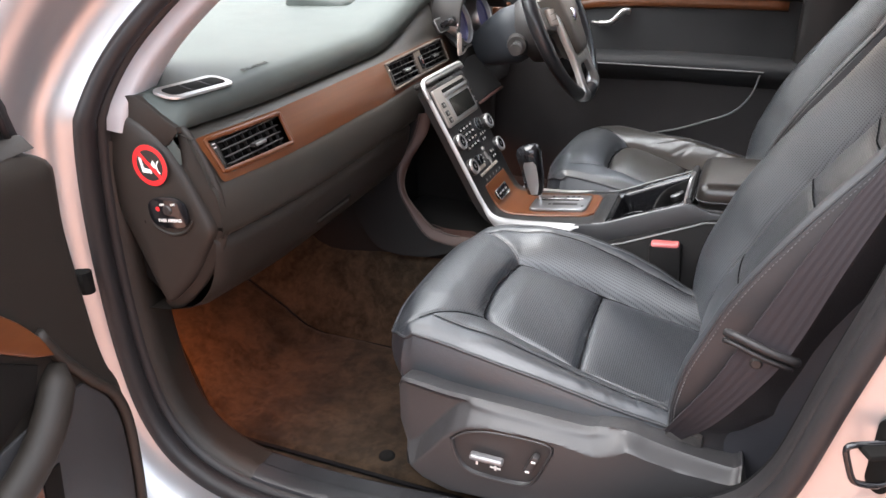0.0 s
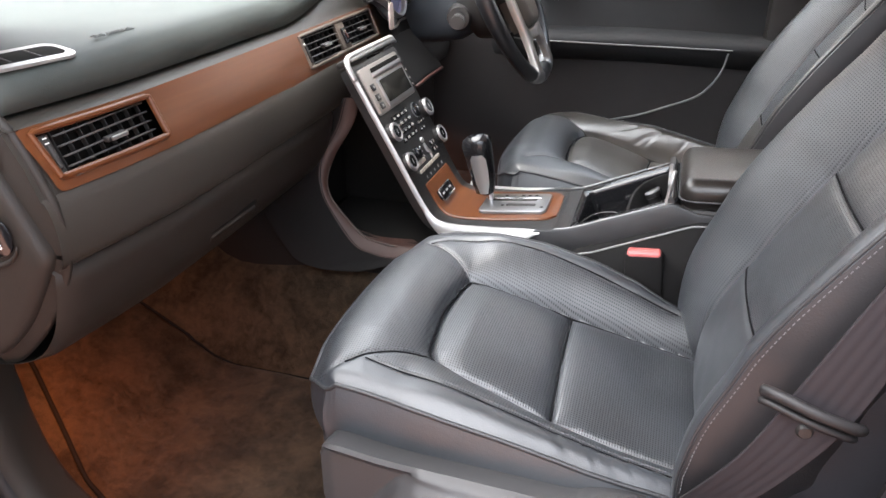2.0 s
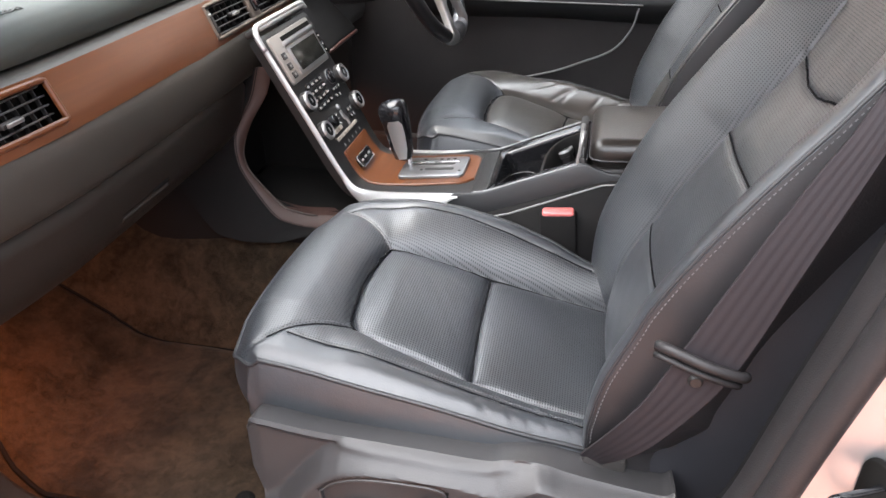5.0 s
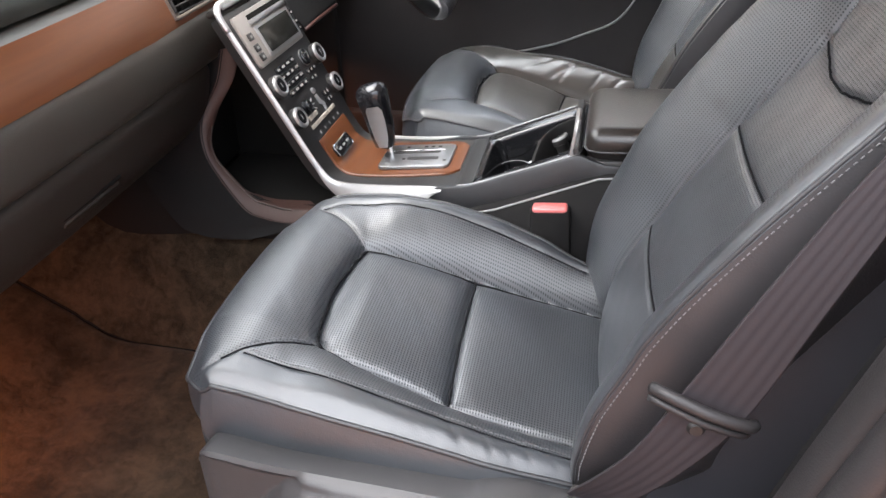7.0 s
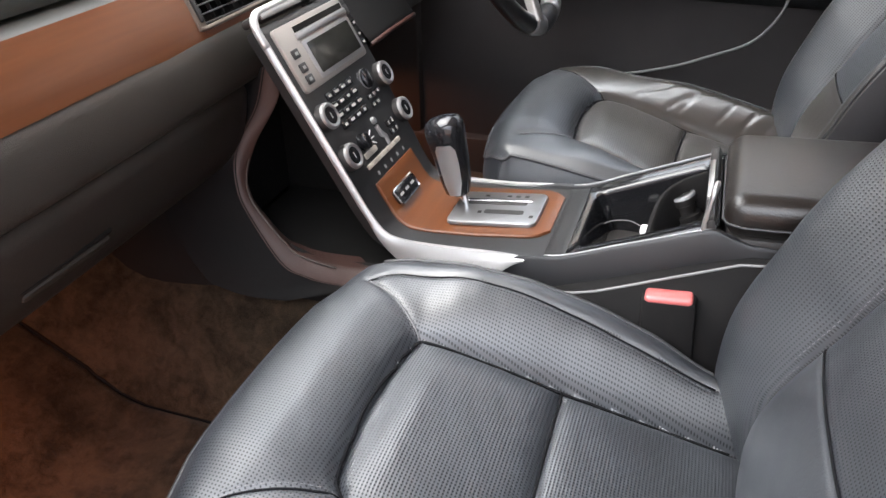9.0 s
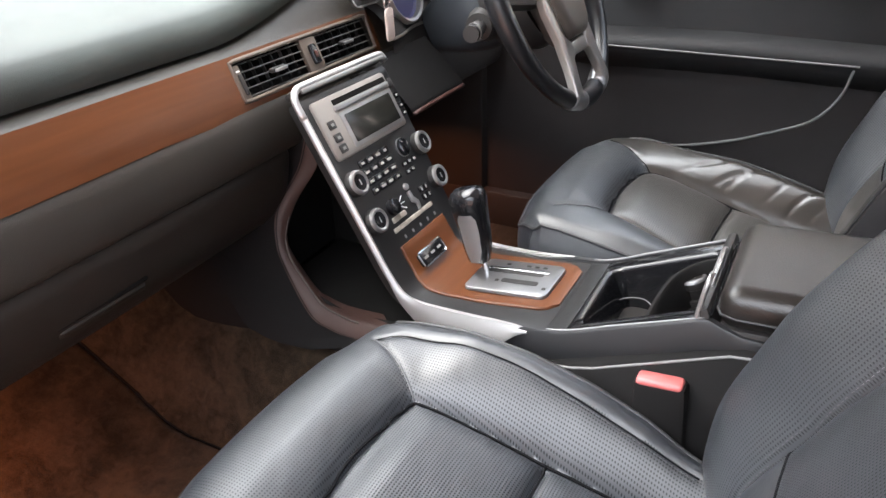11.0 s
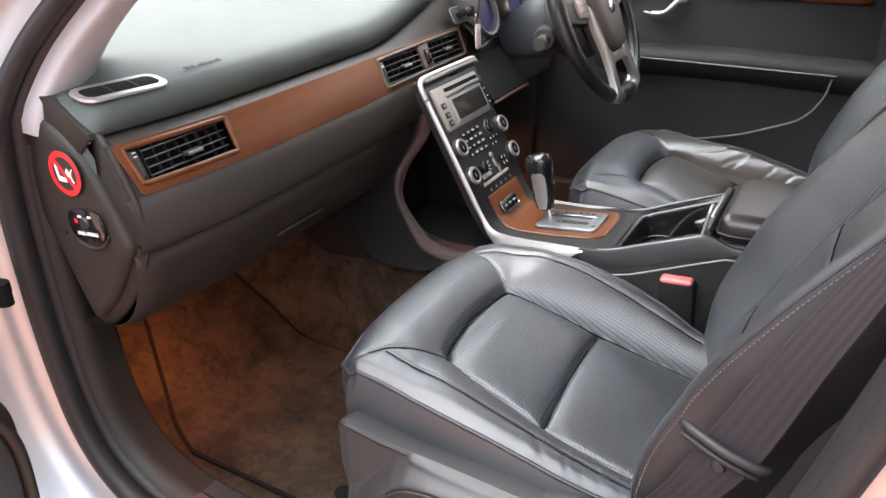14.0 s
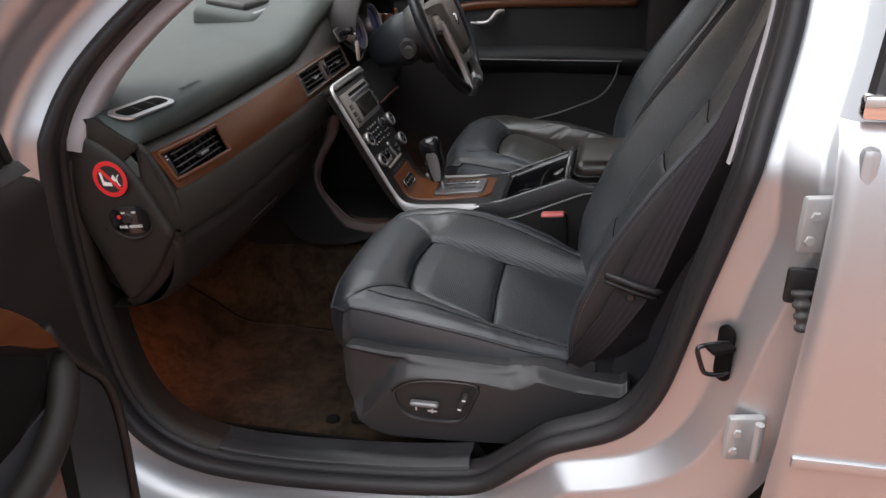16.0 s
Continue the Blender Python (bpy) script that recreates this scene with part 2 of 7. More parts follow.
def wood(name):
    mat = bpy.data.materials.new(name)
    mat.use_nodes = True
    nt = mat.node_tree
    b = nt.nodes["Principled BSDF"]
    tc = nt.nodes.new("ShaderNodeTexCoord")
    mp = nt.nodes.new("ShaderNodeMapping")
    mp.inputs["Scale"].default_value = (40, 2.2, 40)
    n = nt.nodes.new("ShaderNodeTexNoise")
    n.inputs["Scale"].default_value, n.inputs["Detail"].default_value, n.inputs["Distortion"].default_value = 2.2, 7, 0.6
    cr = nt.nodes.new("ShaderNodeValToRGB")
    cr.color_ramp.elements[0].position, cr.color_ramp.elements[0].color = 0.20, (0.071, 0.0222, 0.0072, 1)
    cr.color_ramp.elements[1].position, cr.color_ramp.elements[1].color = 0.85, (0.105, 0.0348, 0.0110, 1)
    nt.links.new(tc.outputs["Object"], mp.inputs[0])
    nt.links.new(mp.outputs[0], n.inputs["Vector"])
    nt.links.new(n.outputs["Fac"], cr.inputs[0])
    nt.links.new(cr.outputs[0], b.inputs["Base Color"])
    b.inputs["Roughness"].default_value = 0.36
    b.inputs["Coat Weight"].default_value, b.inputs["Coat Roughness"].default_value = 0.2, 0.22
    b.inputs["Specular IOR Level"].default_value = 0.28
    return mat


def carpet_material(name, color):
    mat = bpy.data.materials.new(name)
    mat.use_nodes = True
    nt = mat.node_tree
    b = nt.nodes["Principled BSDF"]
    tc = nt.nodes.new("ShaderNodeTexCoord")
    layers = []
    for scale, detail, bend, share in ((850, 3, 0.0, 0.34), (62, 6, 0.8, 0.26), (13, 6, 0.6, 0.40)):
        n = nt.nodes.new("ShaderNodeTexNoise")
        n.inputs["Scale"].default_value, n.inputs["Detail"].default_value, n.inputs["Distortion"].default_value = scale, detail, bend
        nt.links.new(tc.outputs["Object"], n.inputs["Vector"])
        layers.append((n, share))
    total = None
    for n, share in layers:
        mx = nt.nodes.new("ShaderNodeMath")
        mx.operation = "MULTIPLY_ADD"
        mx.inputs[1].default_value, mx.inputs[2].default_value = share, 0.0
        nt.links.new(n.outputs["Fac"], mx.inputs[0])
        if total is not None:
            nt.links.new(total, mx.inputs[2])
        total = mx.outputs[0]
    fine = layers[0][0]
    cr = nt.nodes.new("ShaderNodeValToRGB")
    cr.color_ramp.elements[0].position, cr.color_ramp.elements[0].color = 0.41, (*[c * 0.38 for c in color], 1)
    cr.color_ramp.elements[1].position, cr.color_ramp.elements[1].color = 0.60, (color[0] * 1.65, color[1] * 1.7, color[2] * 1.75, 1)
    nt.links.new(total, cr.inputs[0])
    nt.links.new(cr.outputs[0], b.inputs["Base Color"])
    b.inputs["Roughness"].default_value = 0.95
    b.inputs["Sheen Weight"].default_value, b.inputs["Specular IOR Level"].default_value = 0.04, 0.12
    bp = nt.nodes.new("ShaderNodeBump")
    bp.inputs["Strength"].default_value, bp.inputs["Distance"].default_value = 0.6, 0.0022
    nt.links.new(fine.outputs["Fac"], bp.inputs["Height"])
    nt.links.new(bp.outputs[0], b.inputs["Normal"])
    return mat


HIDE = (0.0155, 0.0182, 0.0226)
LEATHER = leather("black_leather", HIDE, rough=0.45, slack=1.0, coat=0.28)
LEATHER_DOTS = leather("black_perforated_leather", HIDE, holes=0.0033, rough=0.44)
LEATHER_RIBS = leather("black_ribbed_leather", HIDE, holes=0.0033, ribs=0.0033, rough=0.41, rib=0.15)
LEATHER_FINE = leather("black_finely_ribbed_leather", HIDE, holes=0.0033, ribs=0.0033, rough=0.44, rib=0.05)
# worn hide, browned a little so its colour holds the warm cabin reflections
WORN_WARM_SHEEN = (0.0225, 0.0200, 0.0172)
WORN = leather("worn_shiny_black_leather", WORN_WARM_SHEEN, rough=0.32, slack=0.9, coat=0.52)
WORN_DOTS = leather("worn_perforated_leather", WORN_WARM_SHEEN, holes=0.0033, rough=0.36, slack=0.8, coat=0.35)
ARM_HIDE = material("brown_black_leather", (0.0128, 0.0104, 0.0090), 0.34, grain=0.3, grain_scale=500, mottle=0.2, rough_var=0.05)
HIDE_PLAIN = material("black_leather_side", (0.021, 0.0195, 0.0210), 0.44, grain=0.35, grain_scale=500, mottle=0.2)
PIPING = material("black_leather_piping", (0.022, 0.022, 0.024), 0.42, grain=0.3, grain_scale=700)
# cord for the seam grooves, black in place of the shade inside them
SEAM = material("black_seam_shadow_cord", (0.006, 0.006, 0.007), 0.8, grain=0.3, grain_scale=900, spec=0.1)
PALE_SEAM = material("scuffed_pale_seam", (0.11, 0.11, 0.115), 0.5, grain=0.3, grain_scale=900)
THREAD = material("grey_thread", (0.115, 0.115, 0.12), 0.7, grain=0.5, grain_scale=1500)
SEAT_PLASTIC = material("charcoal_seat_plastic", (0.030, 0.029, 0.030), 0.42, grain=0.35, grain_scale=900, mottle=0.1)
DASH_TOP = material("grey_green_soft_dash", (0.047, 0.0555, 0.0512), 0.58, spec=0.3, grain=0.5, grain_scale=800, mottle=0.16, mottle_scale=14, rough_var=0.05)
DASH_LOW = material("dark_taupe_plastic", (0.0150, 0.0118, 0.0093), 0.55, spec=0.35, grain=0.45, grain_scale=900, mottle=0.1)
# lighter copy of the taupe plastic, with light from above in its colour
LIT_FASCIA = material("taupe_plastic_lit_copy", (0.0218, 0.0183, 0.0142), 0.48, spec=0.6, grain=0.45, grain_scale=900, mottle=0.1)
DARK = material("black_plastic", (0.016, 0.0145, 0.014), 0.45, grain=0.3, grain_scale=900, mottle=0.1)
DARK_MATT = material("black_matt_plastic", (0.019, 0.0165, 0.0155), 0.75, grain=0.3, grain_scale=900)
GLOSS = material("black_gloss_plastic", (0.008, 0.008, 0.009), 0.12)
RUBBER = material("black_rubber_seal", (0.014, 0.0128, 0.0135), 0.5, spec=0.35, grain=0.3, grain_scale=600, mottle=0.2)
WOOD = wood("walnut_veneer")
STACK = material("satin_black_panel", (0.0085, 0.0082, 0.0084), 0.38, grain=0.15, grain_scale=1200, mottle=0.1)
TAUPE_KEY = material("pale_taupe_key_plastic", (0.30, 0.27, 0.23), 0.4)
KEY_PRINT = material("pale_key_print", (0.36, 0.345, 0.32), 0.5)
SILVER = material("satin_silver_trim", (0.36, 0.355, 0.35), 0.36, metal=0.85, rough_var=0.05, grain=0.05)
BEZEL = material("warm_silver_bezel", (0.33, 0.305, 0.28), 0.40, metal=0.7, grain=0.08, grain_scale=1200)
CHROME = material("chrome", (0.8, 0.8, 0.8), 0.12, metal=1.0)
PAINT = material("silver_metallic_paint", (0.47, 0.475, 0.488), 0.38, metal=0.82, coat=0.6, grain=0.05, grain_scale=2500, rough_var=0.04)
BARE = material("sealed_grey_paint", (0.5, 0.5, 0.5), 0.4, metal=0.5, grain=0.3, grain_scale=120)
CARPET = carpet_material("brown_carpet", (0.0265, 0.0185, 0.0115))
MAT_PILE = carpet_material("brown_floor_mat", (0.0265, 0.0170, 0.0100))
WEB = material("black_belt_webbing", (0.0200, 0.0165, 0.0190), 0.7, spec=0.25, grain=0.2, grain_scale=900)
RED = material("red_plastic", (0.52, 0.13, 0.125), 0.3)
DIM_RED = material("dim_red_plastic", (0.045, 0.015, 0.012), 0.3)
# brighter copy of the satin silver, with sky reflection in its colour
RAIL_SILVER = material("satin_silver_lit_copy", (0.52, 0.515, 0.51), 0.42, metal=0.9, rough_var=0.05, grain=0.05)
EDGE = material("dull_grey_edge_trim", (0.17, 0.17, 0.17), 0.5, metal=0.0, grain=0.1, grain_scale=900)
GUNMETAL = material("brushed_gunmetal", (0.24, 0.24, 0.245), 0.36, metal=0.85, rough_var=0.06, grain=0.08, grain_scale=1200)
DULL_SILVER = material("dull_silver_edge", (0.24, 0.24, 0.245), 0.42, metal=0.6)
RAIL = material("anthracite_console_plastic", (0.014, 0.0142, 0.0155), 0.42, grain=0.2, grain_scale=1200, mottle=0.1)
# black for the mat binding, and for shade on the pillar foot trim
BINDING_AND_SHADE = material("black_binding_and_recess_shade", (0.006, 0.006, 0.0065), 0.95, grain=0.5, grain_scale=700, spec=0.1)
SIDE = material("black_console_side_plastic", (0.0085, 0.0080, 0.0080), 0.75, grain=0.3, grain_scale=900, spec=0.12)
# near-black for small black parts, and for shade put into recesses as colour
VOID = material("black_plastic_and_recess_shade", (0.007, 0.0065, 0.006), 0.9, spec=0.1)
SLAT = material("charcoal_slat_plastic", (0.052, 0.050, 0.049), 0.45)
STICKER_RED = material("red_sticker_print", (0.62, 0.015, 0.02), 0.35)
WHITE = material("white_print", (0.75, 0.75, 0.73), 0.5)
SCREEN = material("grey_display_glass", (0.011, 0.0105, 0.009), 0.2)
MARK = material("grey_print", (0.22, 0.22, 0.21), 0.5)
CARDSTOCK = material("pale_key_tag_paper", (0.62, 0.52, 0.47), 0.5)
DIAL_BLUE = material("blue_dial_face", (0.06, 0.06, 0.16), 0.35)
PRINT_GREY = material("embossed_grey", (0.043, 0.047, 0.044), 0.6)
GROUND = material("pinkish_paving", (0.40, 0.193, 0.132), 0.7, grain=0.5, grain_scale=60, mottle=0.2, mottle_scale=1.5)
WALLPAINT = material("pale_screen_wall", (0.62, 0.59, 0.55), 0.8, grain=0.2, grain_scale=80, mottle=0.08)
CREAM = material("cream_bounce_wall", (0.62, 0.58, 0.52), 0.8, grain=0.2, grain_scale=80, mottle=0.08)
HEADLINER = material("pale_headliner_cloth", (0.60, 0.58, 0.55), 0.9, grain=0.4, grain_scale=700)

glass = bpy.data.materials.new("clear_glass")
glass.use_nodes = True
gb = glass.node_tree.nodes["Principled BSDF"]
gb.inputs["Transmission Weight"].default_value, gb.inputs["Roughness"].default_value, gb.inputs["IOR"].default_value = 1.0, 0.0, 1.02
gb.inputs["Base Color"].default_value = (0.95, 0.98, 0.96, 1)


# ---- the setting: ground, car shell ----
CY = -0.012  # the car's middle line


def lean(z):
    """How far the side of the body leans in above the waist."""
    return 0.45 * np.maximum(np.asarray(z, float) - 0.95, 0)


g = Geo().grid([[(x, y, 0) for y in np.linspace(-30, 30, 5)] for x in np.linspace(-30, 30, 5)])
tagged(part("ground", g, GROUND), "pinkish terracotta paved ground under the parked car", "ground", kind="structure")

PANEL = material("blue_black_pillar_plastic", (0.020, 0.020, 0.0245), 0.55, grain=0.3, grain_scale=900, mottle=0.1)
SCUFF = material("satin_black_scuff_plate", (0.021, 0.0208, 0.0222), 0.22, grain=0.25, grain_scale=900, mottle=0.15)
# the rim of the front passenger door's opening, as (x, z)
RIM = [(0.30, 1.395), (0.16, 1.27), (0.03, 1.195), (-0.05, 1.145), (-0.125, 1.08), (-0.175, 1.02), (-0.205, 0.95), (-0.222, 0.85), (-0.228, 0.72), (-0.222, 0.58),
       (-0.20, 0.475), (-0.15, 0.405), (-0.06, 0.368), (0.08, 0.362), (0.25, 0.374), (0.36, 0.388), (0.43, 0.407), (0.489, 0.457), (0.531, 0.495), (0.579, 0.518),
       (0.618, 0.536), (0.648, 0.560), (0.669, 0.592), (0.688, 0.642), (0.712, 0.750), (0.742, 0.874), (0.770, 1.0), (0.797, 1.13), (0.80, 1.25), (0.775, 1.34), (0.70, 1.40), (0.50, 1.42)]
rim = spline(RIM + [RIM[0]], 200)[:-1]
rt = np.roll(rim, -1, 0) - np.roll(rim, 1, 0)
rt /= np.linalg.norm(rt, axis=1)[:, None]
rn = np.stack([rt[:, 1], -rt[:, 0]], 1)
if (rn[0] @ (rim[0] - rim.mean(0))) < 0:
    rn = -rn


def ring(profile):
    """Rows round the door opening: profile of (offset away from the opening, offset out of the car)."""
    rows = []
    for (x, z), (nx, nz) in zip(rim, rn):
        row = []
        step = 0.03 * float(smoothstep(0.47, 0.58, z) * smoothstep(1.0, 0.87, z)) * (x > 0.5)  # the pillar foot is wider
        for o, out in profile:
            o = o + step * float(smoothstep(0.014, 0.030, o))
            zz = z + nz * o
            row.append((x + nx * o, -0.735 - out + lean(zz), zz))
        rows.append(row)
    return np.array(rows)


# painted frame round the opening: windscreen pillar, sill with a narrow bright crease, B-pillar with a folded ridge
FRAME_A = [(-0.004, -0.012), (0.004, 0.0), (0.014, 0.006), (0.03, 0.008), (0.046, 0.014), (0.056, 0.022), (0.064, 0.034), (0.068, 0.05), (0.070, 0.07), (0.072, 0.085), (0.082, 0.118), (0.10, 0.13)]
FRAME_SILL = [(-0.004, -0.012), (0.004, 0.0), (0.012, 0.004), (0.024, 0.006), (0.028, 0.012), (0.032, 0.015), (0.046, 0.020), (0.050, 0.024), (0.086, 0.048), (0.092, 0.056), (0.13, 0.10), (0.16, 0.13)]
FRAME_B = [(-0.004, -0.012), (0.004, 0.0), (0.014, 0.006), (0.026, 0.009), (0.029, 0.0105), (0.032, 0.013), (0.064, 0.036), (0.067, 0.038), (0.071, 0.039), (0.090, 0.041), (0.115, 0.052), (0.15, 0.056)]


def frame_rows():
    a, sl, b = ring(FRAME_A), ring(FRAME_SILL), ring(FRAME_B)
    rows = []
    for k, (x, z) in enumerate(rim):
        wb = float(smoothstep(0.385, 0.47, z) * smoothstep(0.34, 0.50, x))
        ws = (1 - wb) * float(smoothstep(-0.10, 0.12, x) * (z < 0.8))
        rows.append(a[k] * (1 - wb - ws) + sl[k] * ws + b[k] * wb)
    return np.array(rows)


shell = thing("car_body", "silver metallic car body around the open front door", "car body", kind="structure")
part("door_frame", Geo().grid(frame_rows(), wrap_u=True), PAINT, shell, angle=180)
seal = ring([(0.002 + 0.013 * math.cos(a), 0.010 + 0.017 * math.sin(a)) for a in np.linspace(0, 2 * np.pi, 10, endpoint=False)])
part("door_seal", Geo().grid(seal, wrap_u=True, wrap_v=True), RUBBER, shell, "black rubber seal", angle=180)
part("seal_lip", Geo().grid(ring([(0.0, -0.004), (-0.008, -0.005), (-0.011, -0.014), (-0.012, -0.03), (-0.008, -0.042)]), wrap_u=True), RUBBER, shell, angle=180)


def pillar_trim(name, i0, i1, inner, mat, angle=180):
    """Inner trim that runs along part of the rim: inner rows of (offset, out)."""
    rows = ring(inner)
    pick = [k % len(rim) for k in range(i0, i1)]
    return part(name, Geo().grid(rows[pick]), mat, shell, angle=angle)


PILLAR_GREY = material("mauve_grey_pillar_trim", (0.34, 0.325, 0.335), 0.6, grain=0.3, grain_scale=700)


# stations along the rim
def station(x, z):
    return int(np.argmin(np.hypot(rim[:, 0] - x, rim[:, 1] - z)))


sA, sB, sC, sD, sE = station(0.30, 1.395), station(-0.213, 0.910), station(-0.05, 0.366), station(0.425, 0.405), station(0.72, 0.63)
pillar_trim("pillar_trim", sA, sB, [(-0.006, -0.013), (-0.027, -0.018), (-0.032, -0.021), (-0.034, -0.028), (-0.033, -0.045), (-0.027, -0.075), (-0.004, -0.11), (0.06, -0.16)], PILLAR_GREY, 60)
SILL = [(-0.006, -0.012), (-0.014, -0.018), (-0.019, -0.030), (-0.019, -0.046), (-0.0165, -0.050), (-0.0160, -0.076), (-0.010, -0.084), (0.012, -0.092), (0.04, -0.10)]
pillar_trim("kick_trim", sB, sC + 1, SILL, DASH_LOW)
pillar_trim("sill_trim", sC, sD, [(o - 0.001, out) for o, out in SILL], SCUFF, 24)
sP = station(0.775, 0.93)
pillar_trim("pillar_top_trim", sP, station(0.797, 1.13) + 40, [(-0.014, -0.034), (-0.018, -0.040), (-0.014, -0.048), (0.02, -0.056), (0.08, -0.06)], PILLAR_GREY)
# pillar foot trim is blackened in colour for the shade behind the seal
pillar_trim("pillar_base_trim", sD, sP + 1, [(-0.010, -0.030), (-0.010, -0.042), (0.004, -0.055), (0.03, -0.066), (0.10, -0.075)], BINDING_AND_SHADE)

part("pillar_panel", Geo().plate([(0.60, 0.34), (0.93, 0.34), (0.93, 1.14), (0.91, 1.12), (0.86, 1.055), (0.80, 0.968), (0.745, 0.89), (0.665, 0.765), (0.625, 0.64), (0.61, 0.55)], 0.026, Matrix.Translation((0, -0.552, 0)) @ Matrix(((1, 0, 0, 0), (0, 0, -1, 0), (0, 1, 0, 0), (0, 0, 0, 1))), 0.006), PANEL, shell, "black plastic panel at the pillar foot")
# outer face of the windscreen pillar, beyond a groove
rows = ring([(0.092, 0.120), (0.098, 0.128), (0.124, 0.146), (0.130, 0.152), (0.140, 0.155), (0.165, 0.150), (0.20, 0.11), (0.21, 0.05)])
part("pillar_outer", Geo().grid(rows[[k % len(rim) for k in range(sA - 8, station(-0.14, 1.06))]]), PAINT, shell, "silver outer windscreen pillar", angle=60)

# outer skin: front wing, sill, roof, windscreen frame
sillrow = [(x, [(-0.862, 0.31), (-0.872, 0.275), (-0.868, 0.235), (-0.84, 0.20), (-0.70, 0.19)]) for x in (-0.35, 0.9)]
part("sill", Geo().grid([[(x, y, z) for y, z in row] for x, row in sillrow]), PAINT, shell)
def wing_rows(x0, x1, keep):
    rows = []
    for x in np.linspace(x0, x1, 14):
        k = (x + 1.85) / 1.55
        nose = 0.10 * (1 - smoothstep(0, 0.3, k))
        top = 0.80 + 0.11 * float(smoothstep(0, 1, k))
        row = [(-0.84 + nose, 0.30), (-0.885 + nose, 0.42), (-0.90 + nose, 0.60), (-0.895 + nose, 0.74), (-0.86 + nose, top - 0.03), (-0.80 + nose, top + 0.012), (-0.745 + nose * 0.5, top + 0.025)]
        if keep == "bonnet":
            row = [(-0.74, top + 0.022), (-0.55, top + 0.045), (-0.3, top + 0.06), (0.0, top + 0.066), (0.3, top + 0.06), (0.55, top + 0.045), (0.74, top + 0.022)]
        s = -1 if keep == "far_wing" else 1
        rows.append([(x, s * y, z) for y, z in row])
    return rows


part("front_wing", Geo().grid(wing_rows(-1.85, -0.30, "wing")), PAINT, shell, angle=180)
part("far_front_wing", Geo().grid(wing_rows(-1.85, -0.30, "far_wing")), PAINT, shell, angle=180)
part("bonnet", Geo().grid(wing_rows(-1.85, -1.12, "bonnet")), PAINT, shell, angle=180)
part("scuttle", Geo().box((-1.16, CY, 0.90), (0.16, 1.42, 0.03), 0.008), DARK_MATT, shell, "black scuttle panel")

roof = [[(x, CY + s * 0.62, 1.46 - 0.05 * s * s - 0.09 * ((x - 0.9) / 1.2) ** 2 + t) for s in np.linspace(-1, 1, 13)] for t, x in [(0.0, x) for x in np.linspace(0.12, 2.2, 10)] + [(-0.03, x) for x in np.linspace(2.2, 0.12, 10)]]
tagged(part("ceiling", Geo().grid(roof, wrap_u=True), HEADLINER, None, angle=180), "pale cloth headliner under the car roof", "ceiling", kind="structure")

# windscreen and its far pillar
ws = [[(-1.10 + 1.24 * t, CY + s * (0.70 - 0.13 * t), 0.955 + 0.45 * t + 0.03 * (1 - s * s)) for s in np.linspace(-1, 1, 9)] for t in np.linspace(0, 1, 8)]
pane = part("windscreen", Geo().grid(ws), glass, shell, "clear windscreen glass", angle=180)
pane.visible_shadow = False
for side in (-1, 1):
    base, top = np.array((-1.05, CY + side * 0.75, 0.93)), np.array((0.16, CY + side * 0.585, 1.40))
    path = [base + (top - base) * t + np.array((0, 0, 0.035 * math.sin(math.pi * t))) for t in np.linspace(0, 1, 12)]
    part("screen_pillar", Geo().tube(path, 0.034, 12, flat=1.3), PAINT, shell)

# closed off behind the front seats and on the driver's side
part("rear_bulkhead", Geo().box((1.95, CY, 0.8), (0.06, 1.4, 1.1), 0.02), DARK_MATT, shell)
part("rear_side", Geo().box((1.42, -0.76, 0.62), (1.1, 0.05, 0.66), 0.01), DARK_MATT, shell)
part("far_rear_side", Geo().box((1.42, 0.735, 0.62), (1.1, 0.05, 0.66), 0.01), DARK_MATT, shell)
part("far_kick", Geo().box((-0.55, 0.735, 0.62), (0.85, 0.05, 0.66), 0.01), DARK_MATT, shell)
part("near_kick", Geo().box((-0.60, -0.705, 0.62), (0.74, 0.04, 0.66), 0.01), CARPET, shell)
part("far_sill", Geo().box((0.35, 0.735, 0.335), (1.5, 0.06, 0.13), 0.01), DARK_MATT, shell)
part("firewall", Geo().box((-0.95, CY, 0.58), (0.06, 1.4, 0.66), 0.01), DARK_MATT, shell)

# floor: carpet with toe board, tunnel and sill upstand
xs = np.r_[np.linspace(-0.80, -0.22, 20), np.linspace(-0.19, 0.95, 30), 1.9]
ys = np.r_[-0.73, np.linspace(-0.70, -0.56, 10), np.linspace(-0.5, -0.26, 6), np.linspace(-0.235, -0.10, 12), 0.0, np.linspace(0.09, 0.22, 10), np.linspace(0.3, 0.68, 6), 0.74]
rows = []
for x in xs:
    toe = 0.42 * max(0, -0.26 - x) ** 1.0 * (1.25 if x < -0.3 else 1.0) + 0.02 * smoothstep(-0.2, -0.3, x)
    row = []
    for y in ys:
        z = 0.315 + toe * 1.1
        z += 0.20 * smoothstep(-0.225, -0.13, y) * smoothstep(0.225, 0.13, y)
        z += 0.05 * smoothstep(-0.605, -0.655, y) * smoothstep(-0.712, -0.685, y)
        row.append((x, y, z))
    rows.append(row)
tagged(part("floor", Geo().grid(rows), CARPET, None, angle=180), "brown carpeted car floor with raised tunnel", "floor", kind="structure")

